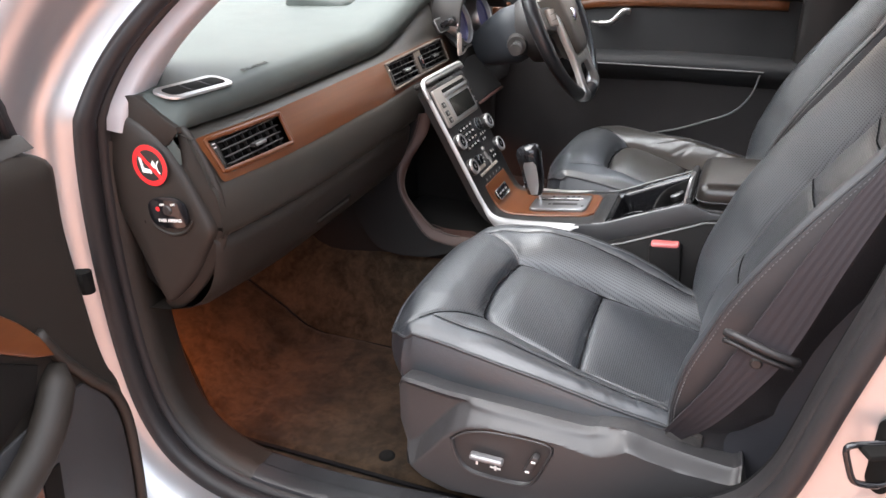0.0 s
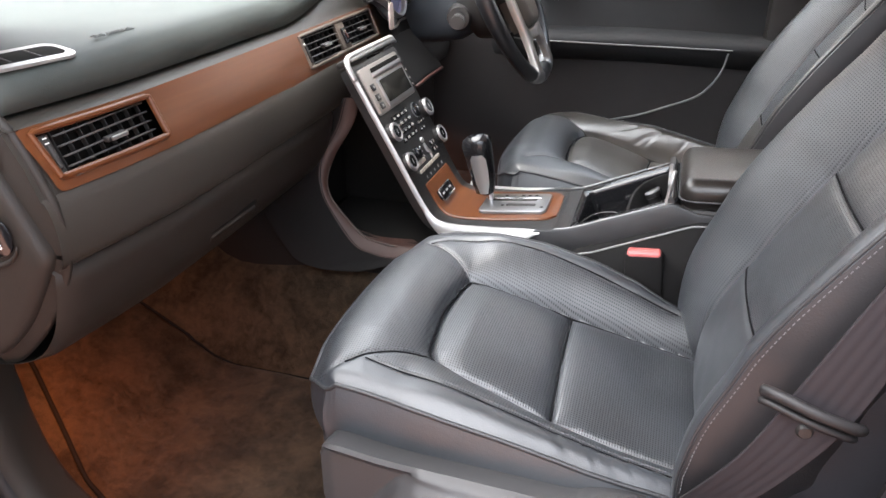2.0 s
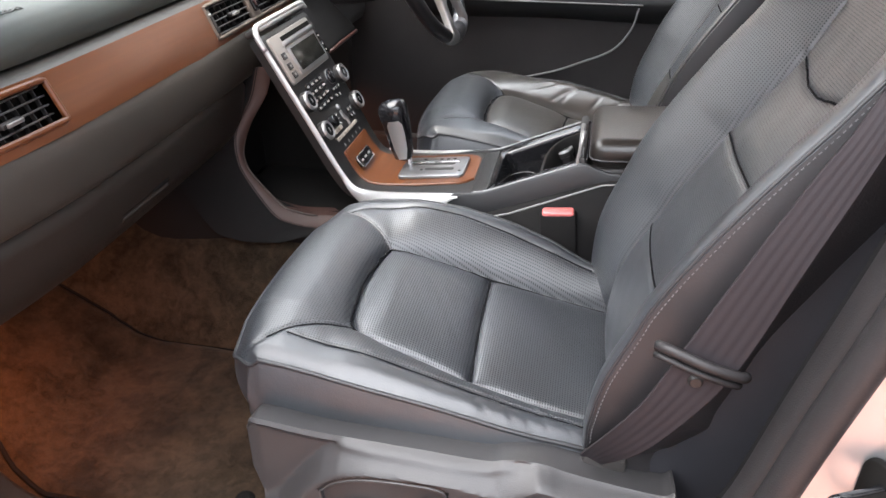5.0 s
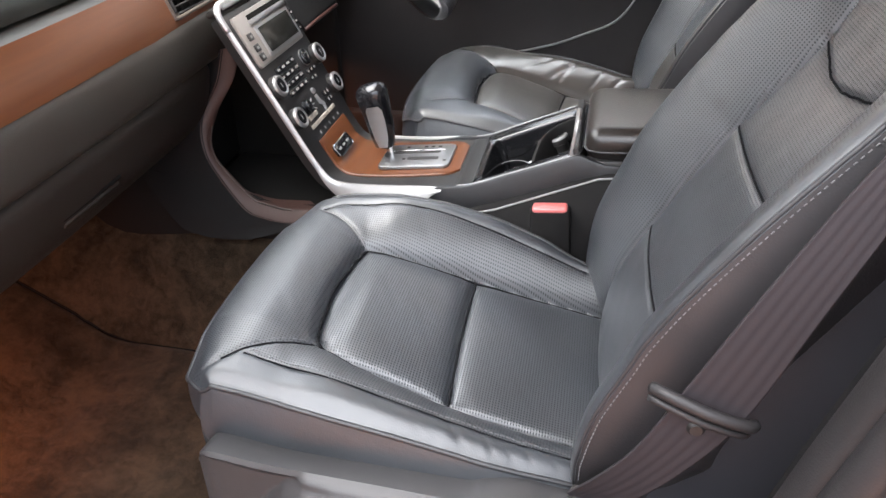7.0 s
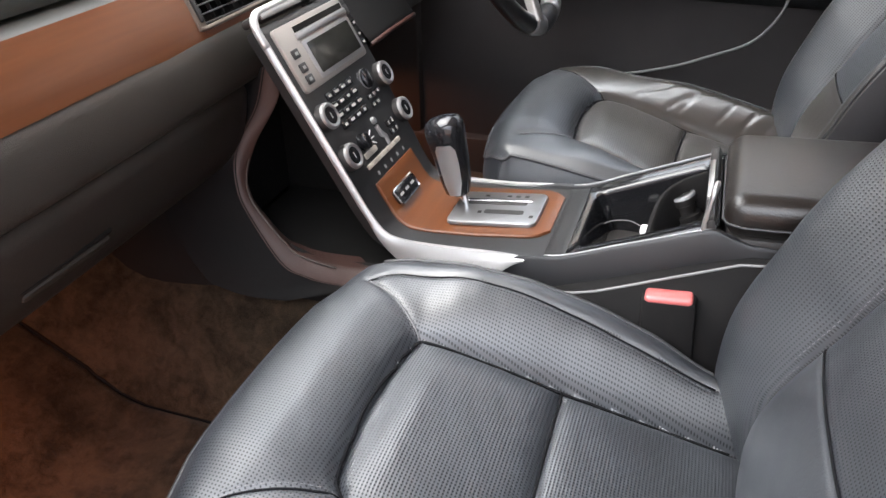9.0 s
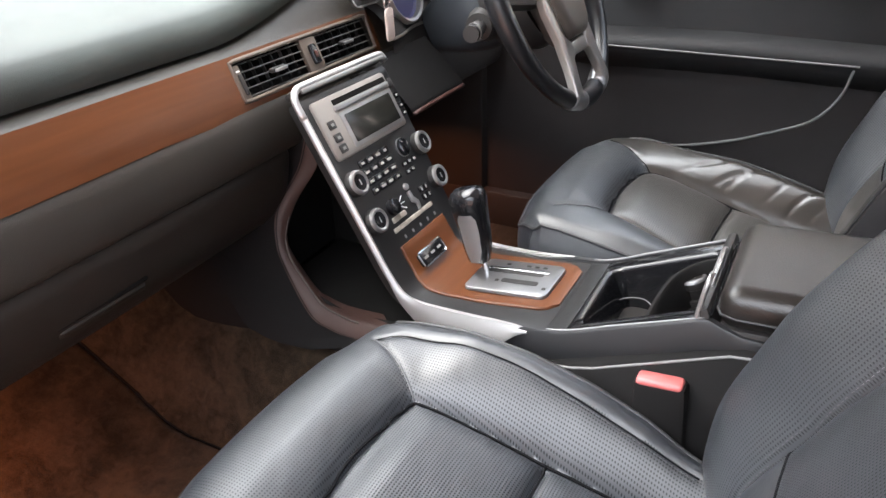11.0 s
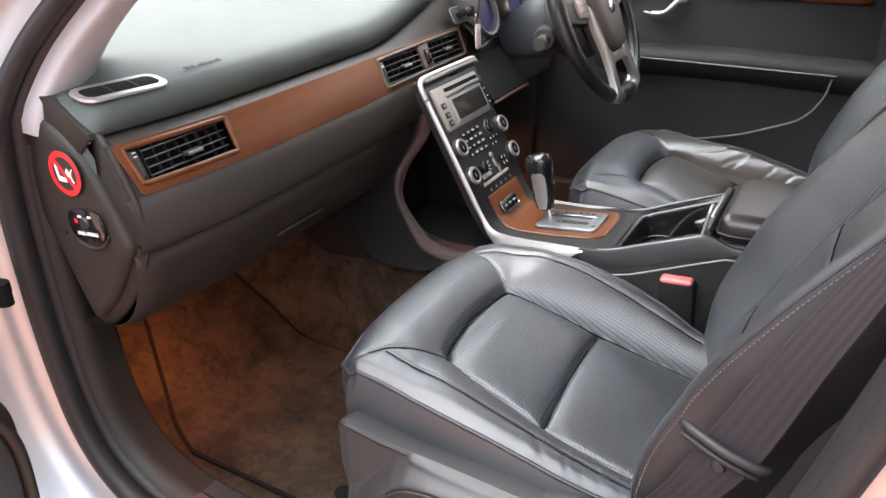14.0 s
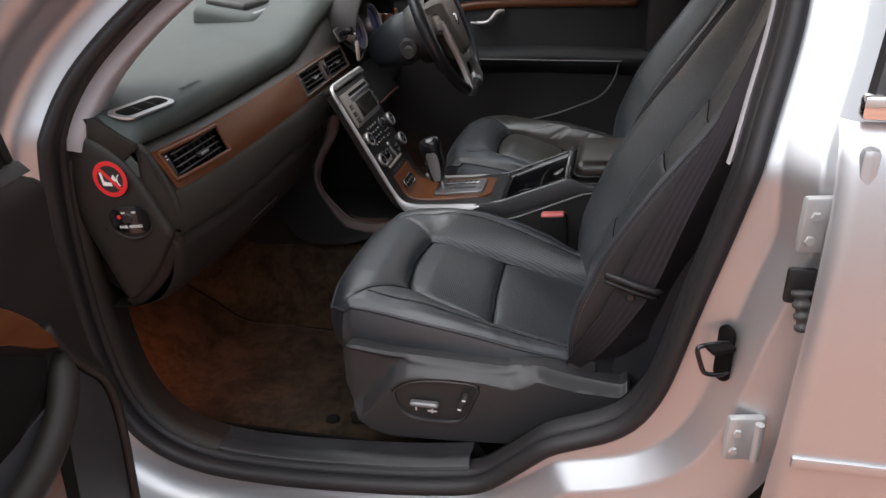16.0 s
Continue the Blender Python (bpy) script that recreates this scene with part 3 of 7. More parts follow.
# floor mat in the passenger's footwell
mrows = []
for x in np.linspace(-0.56, 0.30, 66):
    row = []
    y_out = float(np.interp(x, [-0.56, -0.42, -0.345, -0.26, -0.19, 0.16], [-0.385, -0.455, -0.502, -0.556, -0.583, -0.585]))
    for y in np.linspace(y_out, -0.215, 40):
        toe = 0.42 * max(0, -0.26 - x) * (1.25 if x < -0.3 else 1.0) + 0.02 * smoothstep(-0.2, -0.3, x)
        wave = 0.004 * noise.noise(Vector((x * 6, y * 7, 0.3))) + 0.0025 * noise.noise(Vector((x * 19, y * 17, 2.3)))
        edge = min(1, (y - y_out) / 0.008, (-0.215 - y) / 0.008, (0.30 - x) / 0.008, (x + 0.56) / 0.008)
        row.append((x, y, 0.317 + toe * 1.1 + (0.010 + wave) * max(edge, 0) ** 0.5))
    mrows.append(row)
mat_ob = part("floor_mat", Geo().grid(mrows), MAT_PILE, None, angle=180)
tagged(mat_ob, "worn brown pile floor mat in the passenger footwell", "floor mat")
edgepath = [mrows[i][-1] for i in range(66)][::-1] + [mrows[0][j] for j in range(39, -1, -1)] + [mrows[i][0] for i in range(66)] + [mrows[-1][j] for j in range(40)]
part("binding", Geo().tube(np.array(edgepath) + (0, 0, 0.003), 0.004, 6), BINDING_AND_SHADE, mat_ob, "dark stitched edge binding", angle=180)
part("fastener", Geo().lathe([(0.0, 0.004), (0.008, 0.004), (0.013, 0.001), (0.015, -0.003)], pose(0.098, -0.54, 0.3285), 20), VOID, mat_ob, "round black mat fastener")


# ---- seats ----
def seat(name, x0, y0, side, label, fine, HIDES, lift=0.0, full=0.016):
    """A front seat; side = 1: its outer side faces -y. fine: spacing of the upholstery mesh in metres."""
    top = thing(name, label, "car seat", (x0 + 0.35, y0, 0.33), "front seats")

    def place(p):
        p = np.asarray(p, float)
        q = p.copy()
        q[..., 0] = p[..., 0] - 0.35
        q[..., 1] = side * p[..., 1]
        q[..., 2] = p[..., 2] - 0.33 + lift
        return q

    # -- cushion: u across (+ towards the tunnel), x backwards
    half = 0.205
    nx, nu, ns = int(0.46 / fine), int(2 * half / fine), 14
    s_in = np.linspace(0, 1, nx)
    x_of = lambda s: 0.130 + 0.455 * s
    sk = np.linspace(1, 0, ns, endpoint=False)
    S = np.r_[np.zeros(ns), s_in]
    DS = np.r_[sk, np.zeros(nx)]
    U = np.r_[-np.ones(ns), np.linspace(-1, 1, nu), np.ones(ns)]
    DU = np.r_[sk, np.zeros(nu), sk[::-1]]
    SS, UU = np.meshgrid(S, U, indexing="ij")
    DD = np.maximum(*np.meshgrid(DS, DU, indexing="ij"))
    dsx, dux = np.meshgrid(DS, DU, indexing="ij")
    width = half * (0.985 + 0.03 * smoothstep(0.0, 0.35, SS) - 0.05 * smoothstep(0.7, 1.0, SS))
    corner = 0.028 * np.maximum(np.abs(UU) - 0.80, 0) ** 2 / 0.20 ** 2 - 0.024 * (1 - np.abs(UU) ** 2.6)
    X = x_of(SS) + corner * (1 - smoothstep(0, 0.12, SS))
    Yu = UU * width
    inner_seam = [(0.250, 0.103), (0.30, 0.111), (0.40, 0.124), (0.50, 0.132), (0.60, 0.136)]
    outer_seam = [(0.262, -0.108), (0.30, -0.117), (0.40, -0.124), (0.50, -0.126), (0.60, -0.124)]
    front_seam = spline([(0.262, -0.108), (0.247, -0.09), (0.240, -0.04), (0.238, 0.0), (0.240, 0.05), (0.244, 0.09), (0.250, 0.103)], 24)
    mid_seam = spline([(0.408, -0.122), (0.402, 0.0), (0.399, 0.124)], 8)
    diag_in = spline([(0.250, 0.103), (0.215, 0.128), (0.172, 0.151)], 12)
    diag_out = spline([(0.262, -0.108), (0.225, -0.128), (0.185, -0.155), (0.150, -0.19), (0.138, -0.203)], 12)
    crest_seam = spline([(0.172, 0.150), (0.188, 0.162), (0.215, 0.171), (0.335, 0.179), (0.453, 0.177), (0.55, 0.172)], 24)
    edge_seam = spline([(0.190, -0.158), (0.237, -0.162), (0.286, -0.165), (0.40, -0.170), (0.49, -0.172), (0.56, -0.170)], 24)
    lo = np.interp(X, [p[0] for p in outer_seam], [p[1] for p in outer_seam])
    hi = np.interp(X, [p[0] for p in inner_seam], [p[1] for p in inner_seam])
    XS = x_of(SS) + 0.6 * np.maximum(corner, 0)
    base = soft_interp(XS, [0.128, 0.134, 0.145, 0.165, 0.19, 0.22, 0.245, 0.27, 0.33, 0.40, 0.48, 0.60], [0.592, 0.604, 0.619, 0.629, 0.630, 0.620, 0.607, 0.602, 0.581, 0.556, 0.533, 0.505])
    base = base + 0.006 * (1 - UU ** 2) * smoothstep(0.27, 0.20, X)
    edge = soft_interp(X, [0.128, 0.138, 0.16, 0.20, 0.252, 0.40, 0.54, 0.60], [0.598, 0.609, 0.618, 0.616, 0.609, 0.582, 0.550, 0.535])
    if fine < 0.0035:
        crest = soft_interp(X, [0.128, 0.140, 0.16, 0.20, 0.27, 0.343, 0.414, 0.487, 0.532, 0.60], [0.598, 0.612, 0.626, 0.636, 0.640, 0.634, 0.616, 0.588, 0.564, 0.54])
        edge = np.where(Yu > 0, crest, edge)
    else:
        edge = np.where(Yu < 0, edge + 0.018 * smoothstep(0.14, 0.24, X) + 0.012 * smoothstep(0.28, 0.42, X), edge)
    a = np.abs(Yu)
    seam_u = np.where(Yu > 0, hi, -lo)
    k = np.clip((a - seam_u) / np.maximum(np.abs(width) - seam_u, 1e-3), 0, 1)
    hump = full * np.where(Yu < 0, 0.75 if fine < 0.0035 else 0.30, 1.0 if fine < 0.0035 else 0.45) * np.sin(np.pi * np.clip(k, 0, 1)) ** 0.8 * smoothstep(0.2, 0.30, X)
    Z = base * (1 - k) + edge * k + hump
    Z += 0.010 * (1 - (np.clip(a / seam_u, 0, 1)) ** 2) * smoothstep(0.25, 0.29, X) * (1 - 0.35 * smoothstep(0.45, 0.58, X))
    Z -= 0.008 * smoothstep(0.88, 1.0, np.abs(UU)) ** 1.5 + 0.009 * smoothstep(0.07, 0.0, SS) ** 1.5
    groove = np.zeros_like(X)
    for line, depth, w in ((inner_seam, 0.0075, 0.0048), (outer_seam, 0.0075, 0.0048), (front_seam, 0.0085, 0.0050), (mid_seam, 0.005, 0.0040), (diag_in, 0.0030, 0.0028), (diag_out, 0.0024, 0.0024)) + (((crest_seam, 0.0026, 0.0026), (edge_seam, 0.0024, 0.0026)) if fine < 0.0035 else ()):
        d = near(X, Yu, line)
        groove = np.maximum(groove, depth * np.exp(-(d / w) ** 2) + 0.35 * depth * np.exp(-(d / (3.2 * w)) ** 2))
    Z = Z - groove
    # each panel of the insert rolls over into the seam at its front and falls to the one behind it
    fx = np.interp(Yu, front_seam[:, 1], front_seam[:, 0])
    mx = np.interp(Yu, [-0.122, 0, 0.124], [0.408, 0.402, 0.399])
    within = smoothstep(0.0, 0.012, Yu - lo) * smoothstep(0.0, 0.012, hi - Yu) * (DD == 0)
    Z -= within * np.where(X > fx, 0.0075 * np.exp(-np.maximum(X - fx, 0) / 0.020), 0.0)
    Z -= within * np.where(X > mx, 0.0075 * np.exp(-np.maximum(X - mx, 0) / 0.020), 0.0075 * np.exp(-np.maximum(mx - X, 0) / 0.012))
    # creases across the outer bolster and a slack hide
    if fine < 0.0035:
        wrinkle = np.vectorize(lambda p, q: noise.noise(Vector((p * 30 + q * 22, q * 9, 1.7))) + 0.6 * noise.noise(Vector((p * 70 + q * 35, q * 20, 4.1))))(X, Yu)
        crease = np.vectorize(lambda p, q: abs(noise.noise(Vector((p * 46 + q * 40, q * 9, 6.3)))))(X, Yu)
        Z += 0.0005 * wrinkle - 0.0016 * smoothstep(0.16, 0.0, crease) * smoothstep(0.05, 0.3, k) * smoothstep(0.95, 0.75, k) * smoothstep(0.36, 0.46, X) * (Yu < 0) * (DD == 0)
    else:
        wrinkle = np.vectorize(lambda p, q: abs(noise.noise(Vector((p * 16 + q * 6, q * 8, 1.7)))))(X, Yu)
        crease = np.vectorize(lambda p, q: abs(noise.noise(Vector((p * 24 + q * 20, q * 7, 3.9)))))(X, Yu)
        Z -= 0.0034 * smoothstep(0.12, 0.0, crease) * smoothstep(0.05, 0.3, k) * smoothstep(1.0, 0.8, k) * (Yu < 0) * smoothstep(0.26, 0.36, X) * (DD == 0)
        Z -= 0.0045 * wrinkle * smoothstep(0.1, 0.5, k) * smoothstep(1.0, 0.7, k) * (Yu < 0) * smoothstep(0.25, 0.4, X) * (DD == 0)
    # the sides below the piping
    drop = 0.115 * DD
    Z = Z - drop
    bulge_of = lambda d: 0.014 * np.sin(np.pi * np.clip(d * 0.9, 0, 1)) - 0.012 * d ** 2
    Yu = Yu + np.sign(UU) * bulge_of(dux)
    X = X - (bulge_of(dsx) * 0.8 - 0.030 * dsx ** 1.5)
    P3 = place(np.stack([X, Yu, Z], -1))
    uvs = np.stack([X, UU * half], -1).reshape(-1, 2)
    cx, cu, cd = X[:-1, :-1], Yu[:-1, :-1], DD[:-1, :-1] + DD[1:, 1:]
    lo_c, hi_c = lo[:-1, :-1], hi[:-1, :-1]
    front_x = np.interp(cu, front_seam[:, 1], front_seam[:, 0])
    in_insert = (cu > lo_c) & (cu < hi_c) & (cx > front_x) & (cd == 0)
    mid_x = np.interp(cu, [-0.122, 0, 0.124], [0.408, 0.402, 0.399])
    dg = np.interp(cu, diag_in[:, 1], diag_in[:, 0])
    dg2 = np.interp(-cu, -diag_out[:, 1], diag_out[:, 0])
    outer_bol = (~in_insert) & (cu < 0) & (cx > np.where(cu < -0.108, dg2, 9)) & (cd == 0)
    inner_bol = (~in_insert) & (cu > 0) & (cx > np.where(cu > 0.103, dg, 9)) & (cd == 0)
    border = inner_bol & (cu > np.interp(cx, crest_seam[:, 0], crest_seam[:, 1])) & (fine < 0.0035)
    strip = outer_bol & (cu > np.interp(cx, edge_seam[:, 0], edge_seam[:, 1])) & (cx > 0.190) & (fine < 0.0035)
    zones = {"front_insert": (in_insert & (cx <= mid_x), HIDES[2]), "rear_insert": (in_insert & (cx > mid_x), HIDES[2]), "outer_bolster": (outer_bol & ~strip, HIDES[0]), "bolster_strip": (strip, HIDES[1]),
             "inner_bolster": (inner_bol & ~border, HIDES[1] if fine < 0.0035 else HIDES[4]), "bolster_border": (border, HIDES[4]), "cushion_skirt": (cd > 0, HIDES[4])}
    used = np.zeros_like(in_insert)
    for zone, _ in zones.values():
        used |= zone
    zones["thigh_roll"] = (~used, HIDES[1])
    for zname, (zone, mat) in zones.items():
        geo = Geo()
        idx = np.full(P3.shape[:2], -1)
        ii, jj = np.nonzero(zone)
        need = np.zeros(P3.shape[:2], bool)
        for da in (0, 1):
            for db in (0, 1):
                need[ii + da, jj + db] = True
        idx[need] = np.arange(need.sum())
        geo.v = [tuple(p) for p in P3[need].tolist()]
        geo.uv = uvs.reshape(*P3.shape[:2], 2)[need]
        quad = np.stack([idx[ii, jj], idx[ii + 1, jj], idx[ii + 1, jj + 1], idx[ii, jj + 1]], 1)
        geo.f = [tuple(q) for q in (quad if side > 0 else quad[:, ::-1]).tolist()]
        part(zname, geo, mat, top, angle=180)

    def surf(x, u):
        """Height of the cushion's face at a place."""
        s = (x - 0.130) / 0.455
        wide = half * float(0.985 + 0.03 * smoothstep(0.0, 0.35, s) - 0.05 * smoothstep(0.7, 1.0, s))
        f = (u / wide + 1) / 2 * (nu - 1)
        j = int(np.clip(math.floor(f), 0, nu - 2))
        w = f - j
        a, b = (float(np.interp(x, X[ns:, ns + c], Z[ns:, ns + c])) for c in (j, j + 1))
        return a * (1 - w) + b * w

    # piping round the edge, and stitches beside the seams
    ring_path = [P3[ns + nx - 1 - i, ns] for i in range(nx)] + [P3[ns, ns + j] for j in range(1, nu - 1)] + [P3[ns + i, ns + nu - 1] for i in range(nx)]
    part("piping", Geo().tube(np.array(ring_path[:: max(1, int(0.008 / fine))]), 0.0028, 6), PIPING, top, angle=180)
    st = Geo()

    def stitch(line, off, gap=0.0058):
        line = spline(line, max(8, int(np.linalg.norm(np.diff(np.asarray(line), axis=0), axis=1).sum() / gap)))
        t = np.gradient(line, axis=0)
        t /= np.linalg.norm(t, axis=1)[:, None]
        for (x, u), (tx, tu) in zip(line[1:-1], t[1:-1]):
            x, u = x - tu * off, u + tx * off
            if not (0.18 < x < 0.545 and abs(u) < 0.190):
                continue
            z1, z2 = surf(x - tx * 0.0018, u - tu * 0.0018), surf(x + tx * 0.0018, u + tu * 0.0018)
            p = place(np.array([(x - tx * 0.0018, u - tu * 0.0018, z1 + 0.0006), (x, u, (z1 + z2) / 2 + 0.0008), (x + tx * 0.0018, u + tu * 0.0018, z2 + 0.0006)]))
            st.tube(p, 0.0005, 4)

    if fine < 0.0035:
        for line, off in ((edge_seam, 0.0045), (crest_seam, -0.0045), (diag_in, 0.003), (diag_out, -0.004), (diag_in, -0.003)):
            stitch(line, off)
        part("stitching", st, THREAD, top, "grey stitching")["kind"] = "stuff"
    # cords along the cushion seams carry the grooves' shade as colour
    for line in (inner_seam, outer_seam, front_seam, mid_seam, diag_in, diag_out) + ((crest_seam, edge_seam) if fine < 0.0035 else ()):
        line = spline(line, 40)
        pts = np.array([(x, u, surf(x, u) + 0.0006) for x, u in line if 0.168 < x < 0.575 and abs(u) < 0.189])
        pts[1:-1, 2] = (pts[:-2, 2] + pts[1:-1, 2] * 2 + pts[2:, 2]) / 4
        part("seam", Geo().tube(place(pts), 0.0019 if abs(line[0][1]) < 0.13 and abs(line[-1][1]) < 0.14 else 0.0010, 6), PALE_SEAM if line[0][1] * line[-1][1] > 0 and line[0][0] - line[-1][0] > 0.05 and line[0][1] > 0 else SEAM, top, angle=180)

    # -- backrest: e runs up the edge curve, u across
    EDGE = spline([(0.560, 0.50), (0.548, 0.56), (0.556, 0.637), (0.583, 0.715), (0.604, 0.765), (0.640, 0.828), (0.681, 0.890), (0.735, 0.968), (0.79, 1.055), (0.845, 1.15), (0.872, 1.20), (0.892, 1.225), (0.915, 1.235)], int(0.85 / fine))
    tan = np.gradient(EDGE, axis=0)
    tan /= np.linalg.norm(tan, axis=1)[:, None]
    nrm = np.stack([-tan[:, 1], tan[:, 0]], 1)
    hb = 0.215
    nb, nk = int(2 * hb / fine), 12
    skb = np.linspace(1, 0, nk, endpoint=False)
    V = np.r_[-np.ones(nk), np.linspace(-1, 1, nb), np.ones(nk)]
    DV = np.r_[skb, np.zeros(nb), skb[::-1]]
    arc = np.r_[0, np.cumsum(np.linalg.norm(np.diff(EDGE, axis=0), axis=1))]
    zc = EDGE[:, 1]
    AA, VV = np.meshgrid(zc, V, indexing="ij")
    DV2 = np.broadcast_to(DV, AA.shape)
    wb = hb * (1.0 + 0.02 * np.sin(np.pi * np.clip((AA - 0.55) / 0.5, 0, 1)) - 0.22 * smoothstep(0.98, 1.24, AA) - 0.06 * smoothstep(0.62, 0.52, AA))
    UB = VV * wb
    au = np.abs(UB)
    us = np.interp(AA, [0.5, 0.56, 0.70, 0.84, 0.948, 0.96, 1.3], [0.108, 0.113, 0.116, 0.113, 0.100, 0.10, 0.10])
    kb = np.clip((au - us) / np.maximum(wb - us, 1e-3), 0, 1)
    recess = -soft_interp(AA, [0.5, 0.56, 0.60, 0.64, 0.70, 0.78, 0.845, 0.948, 1.02, 1.1, 1.24], [0.030, 0.030, 0.034, 0.042, 0.050, 0.056, 0.054, 0.050, 0.036, 0.020, 0.0], 0.014)
    depth = recess * (1 - smoothstep(-0.25, 1.0, kb)) / (1 - float(smoothstep(-0.25, 1.0, 0.0))) + 0.006 * np.sin(np.pi * kb) ** 1.2 * smoothstep(0.55, 0.65, AA) - 0.006 * smoothstep(0.90, 1.0, kb)
    depth += 0.007 * (1 - (np.clip(au / us, 0, 1)) ** 2) * smoothstep(0.95, 0.85, AA)
    side_seams = [[(z, sg * float(np.interp(z, [0.5, 0.56, 0.70, 0.84, 0.948], [0.108, 0.113, 0.116, 0.113, 0.100]))) for z in np.linspace(0.5, 0.948, 18)] for sg in (1, -1)]
    top_seam = spline([(0.948, -0.10), (0.932, 0.0), (0.948, 0.10)], 12)
    mids = [[(0.693, -0.115), (0.693, 0.115)], [(0.845, -0.113), (0.845, 0.113)]]
    uppers = [spline([(0.948, sg * 0.10), (1.0, sg * 0.098), (1.06, sg * 0.105), (1.18, sg * 0.11)], 10) for sg in (1, -1)]
    groove = np.zeros_like(AA)
    for line, dp, w in [(s_, 0.010, 0.0050) for s_ in side_seams] + [(top_seam, 0.0028, 0.0036)] + [(m_, 0.0018, 0.0030) for m_ in mids] + [(u_, 0.007, 0.004) for u_ in uppers]:
        d = near(AA, UB, line)
        groove = np.maximum(groove, dp * np.exp(-(d / w) ** 2) + 0.35 * dp * np.exp(-(d / (3.2 * w)) ** 2))
    depth = depth - groove
    if fine < 0.0035:
        wr = np.vectorize(lambda p, q: noise.noise(Vector((p * 14, q * 12, 7.7))) + 0.5 * noise.noise(Vector((p * 40, q * 30, 2.1))))(AA, UB)
        depth = depth + 0.0012 * wr
    ex, ez = EDGE[:, 0][:, None], EDGE[:, 1][:, None]
    back = DV2 * np.interp(AA, [0.5, 0.62, 0.85, 1.1, 1.24], [0.10, 0.135, 0.115, 0.085, 0.03])
    XB = ex + nrm[:, 0][:, None] * (depth - back)
    ZB = ez + nrm[:, 1][:, None] * (depth - back)
    UB = UB + np.sign(VV) * (0.012 * np.sin(np.pi * np.clip(DV2, 0, 1)) - 0.02 * DV2 ** 2) * (DV2 > 0)
    PB = place(np.stack([XB, UB, ZB], -1))
    uvb = np.stack(np.broadcast_arrays(arc[:, None], VV * hb), -1)
    cz, cu, cd = AA[:-1, :-1], UB[:-1, :-1], DV2[:-1, :-1] + DV2[1:, 1:]
    ins = (np.abs(cu) < us[:-1, :-1]) & (cz < 0.948 - 0.016 * (1 - (cu / 0.1) ** 2)) & (cd == 0)
    upper = (np.abs(cu) < 0.10) & ~ins & (cd == 0)
    zones = {"lumbar_panel": (ins & (cz < 0.693), HIDES[0]), "middle_panel": (ins & (cz >= 0.693) & (cz < 0.845), HIDES[3]), "upper_panel": (ins & (cz >= 0.845), HIDES[3]), "shoulder_panel": (upper, HIDES[3]),
             "back_side": (cd > 0, HIDE_PLAIN), "bolster_edge": (~ins & ~upper & (cd == 0) & (kb[:-1, :-1] > 0.84), HIDES[0]), "back_bolster": (~ins & ~upper & (cd == 0) & (kb[:-1, :-1] <= 0.84), HIDES[1])}
    for zname, (zone, mat) in zones.items():
        geo = Geo()
        idx = np.full(PB.shape[:2], -1)
        ii, jj = np.nonzero(zone)
        need = np.zeros(PB.shape[:2], bool)
        for da in (0, 1):
            for db in (0, 1):
                need[ii + da, jj + db] = True
        idx[need] = np.arange(need.sum())
        geo.v = [tuple(p) for p in PB[need].tolist()]
        geo.uv = uvb[need]
        quad = np.stack([idx[ii, jj], idx[ii + 1, jj], idx[ii + 1, jj + 1], idx[ii, jj + 1]], 1)
        geo.f = [tuple(q) for q in (quad if side < 0 else quad[:, ::-1]).tolist()]
        part(zname, geo, mat, top, angle=180)
    if fine < 0.0035:
        # stitches beside the seams of the centre panel
        sb = Geo()
        for line in side_seams:
            for z in np.arange(0.575, 0.94, 0.0055):
                u = np.interp(z, [p[0] for p in line], [p[1] for p in line])
                u += math.copysign(0.006, u)
                i = int(np.searchsorted(zc, z))
                j = nk + int(np.argmin(np.abs(UB[i, nk:nk + nb] - u)))
                proud = np.array([-0.0008, 0.0, 0.0006])
                sb.tube(np.array([PB[i - 1, j] * 0.9 + PB[i, j] * 0.1, PB[i, j]]) + proud, 0.0006, 4)
        part("seam_stitching", sb, THREAD, top, "grey stitching")["kind"] = "stuff"
    # the same shade cords along the backrest seams
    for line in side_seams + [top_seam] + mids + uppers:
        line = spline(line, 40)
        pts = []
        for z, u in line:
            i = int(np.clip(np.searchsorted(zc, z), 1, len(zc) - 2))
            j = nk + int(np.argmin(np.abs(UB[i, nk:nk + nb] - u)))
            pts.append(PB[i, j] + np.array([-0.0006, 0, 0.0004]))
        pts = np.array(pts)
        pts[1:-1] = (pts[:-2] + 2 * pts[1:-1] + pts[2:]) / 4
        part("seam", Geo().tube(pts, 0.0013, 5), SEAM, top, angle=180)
    shell_rows = np.concatenate([PB[:, :1] * 1.0, PB[:, -1:] * 1.0], 1)
    mid = (shell_rows[:, 0] + shell_rows[:, 1]) / 2 + np.array([0.02, 0, -0.01])
    part("back_shell", Geo().grid(np.stack([shell_rows[:, 0], mid, shell_rows[:, 1]], 1)[::6]), SEAT_PLASTIC, top, angle=180)
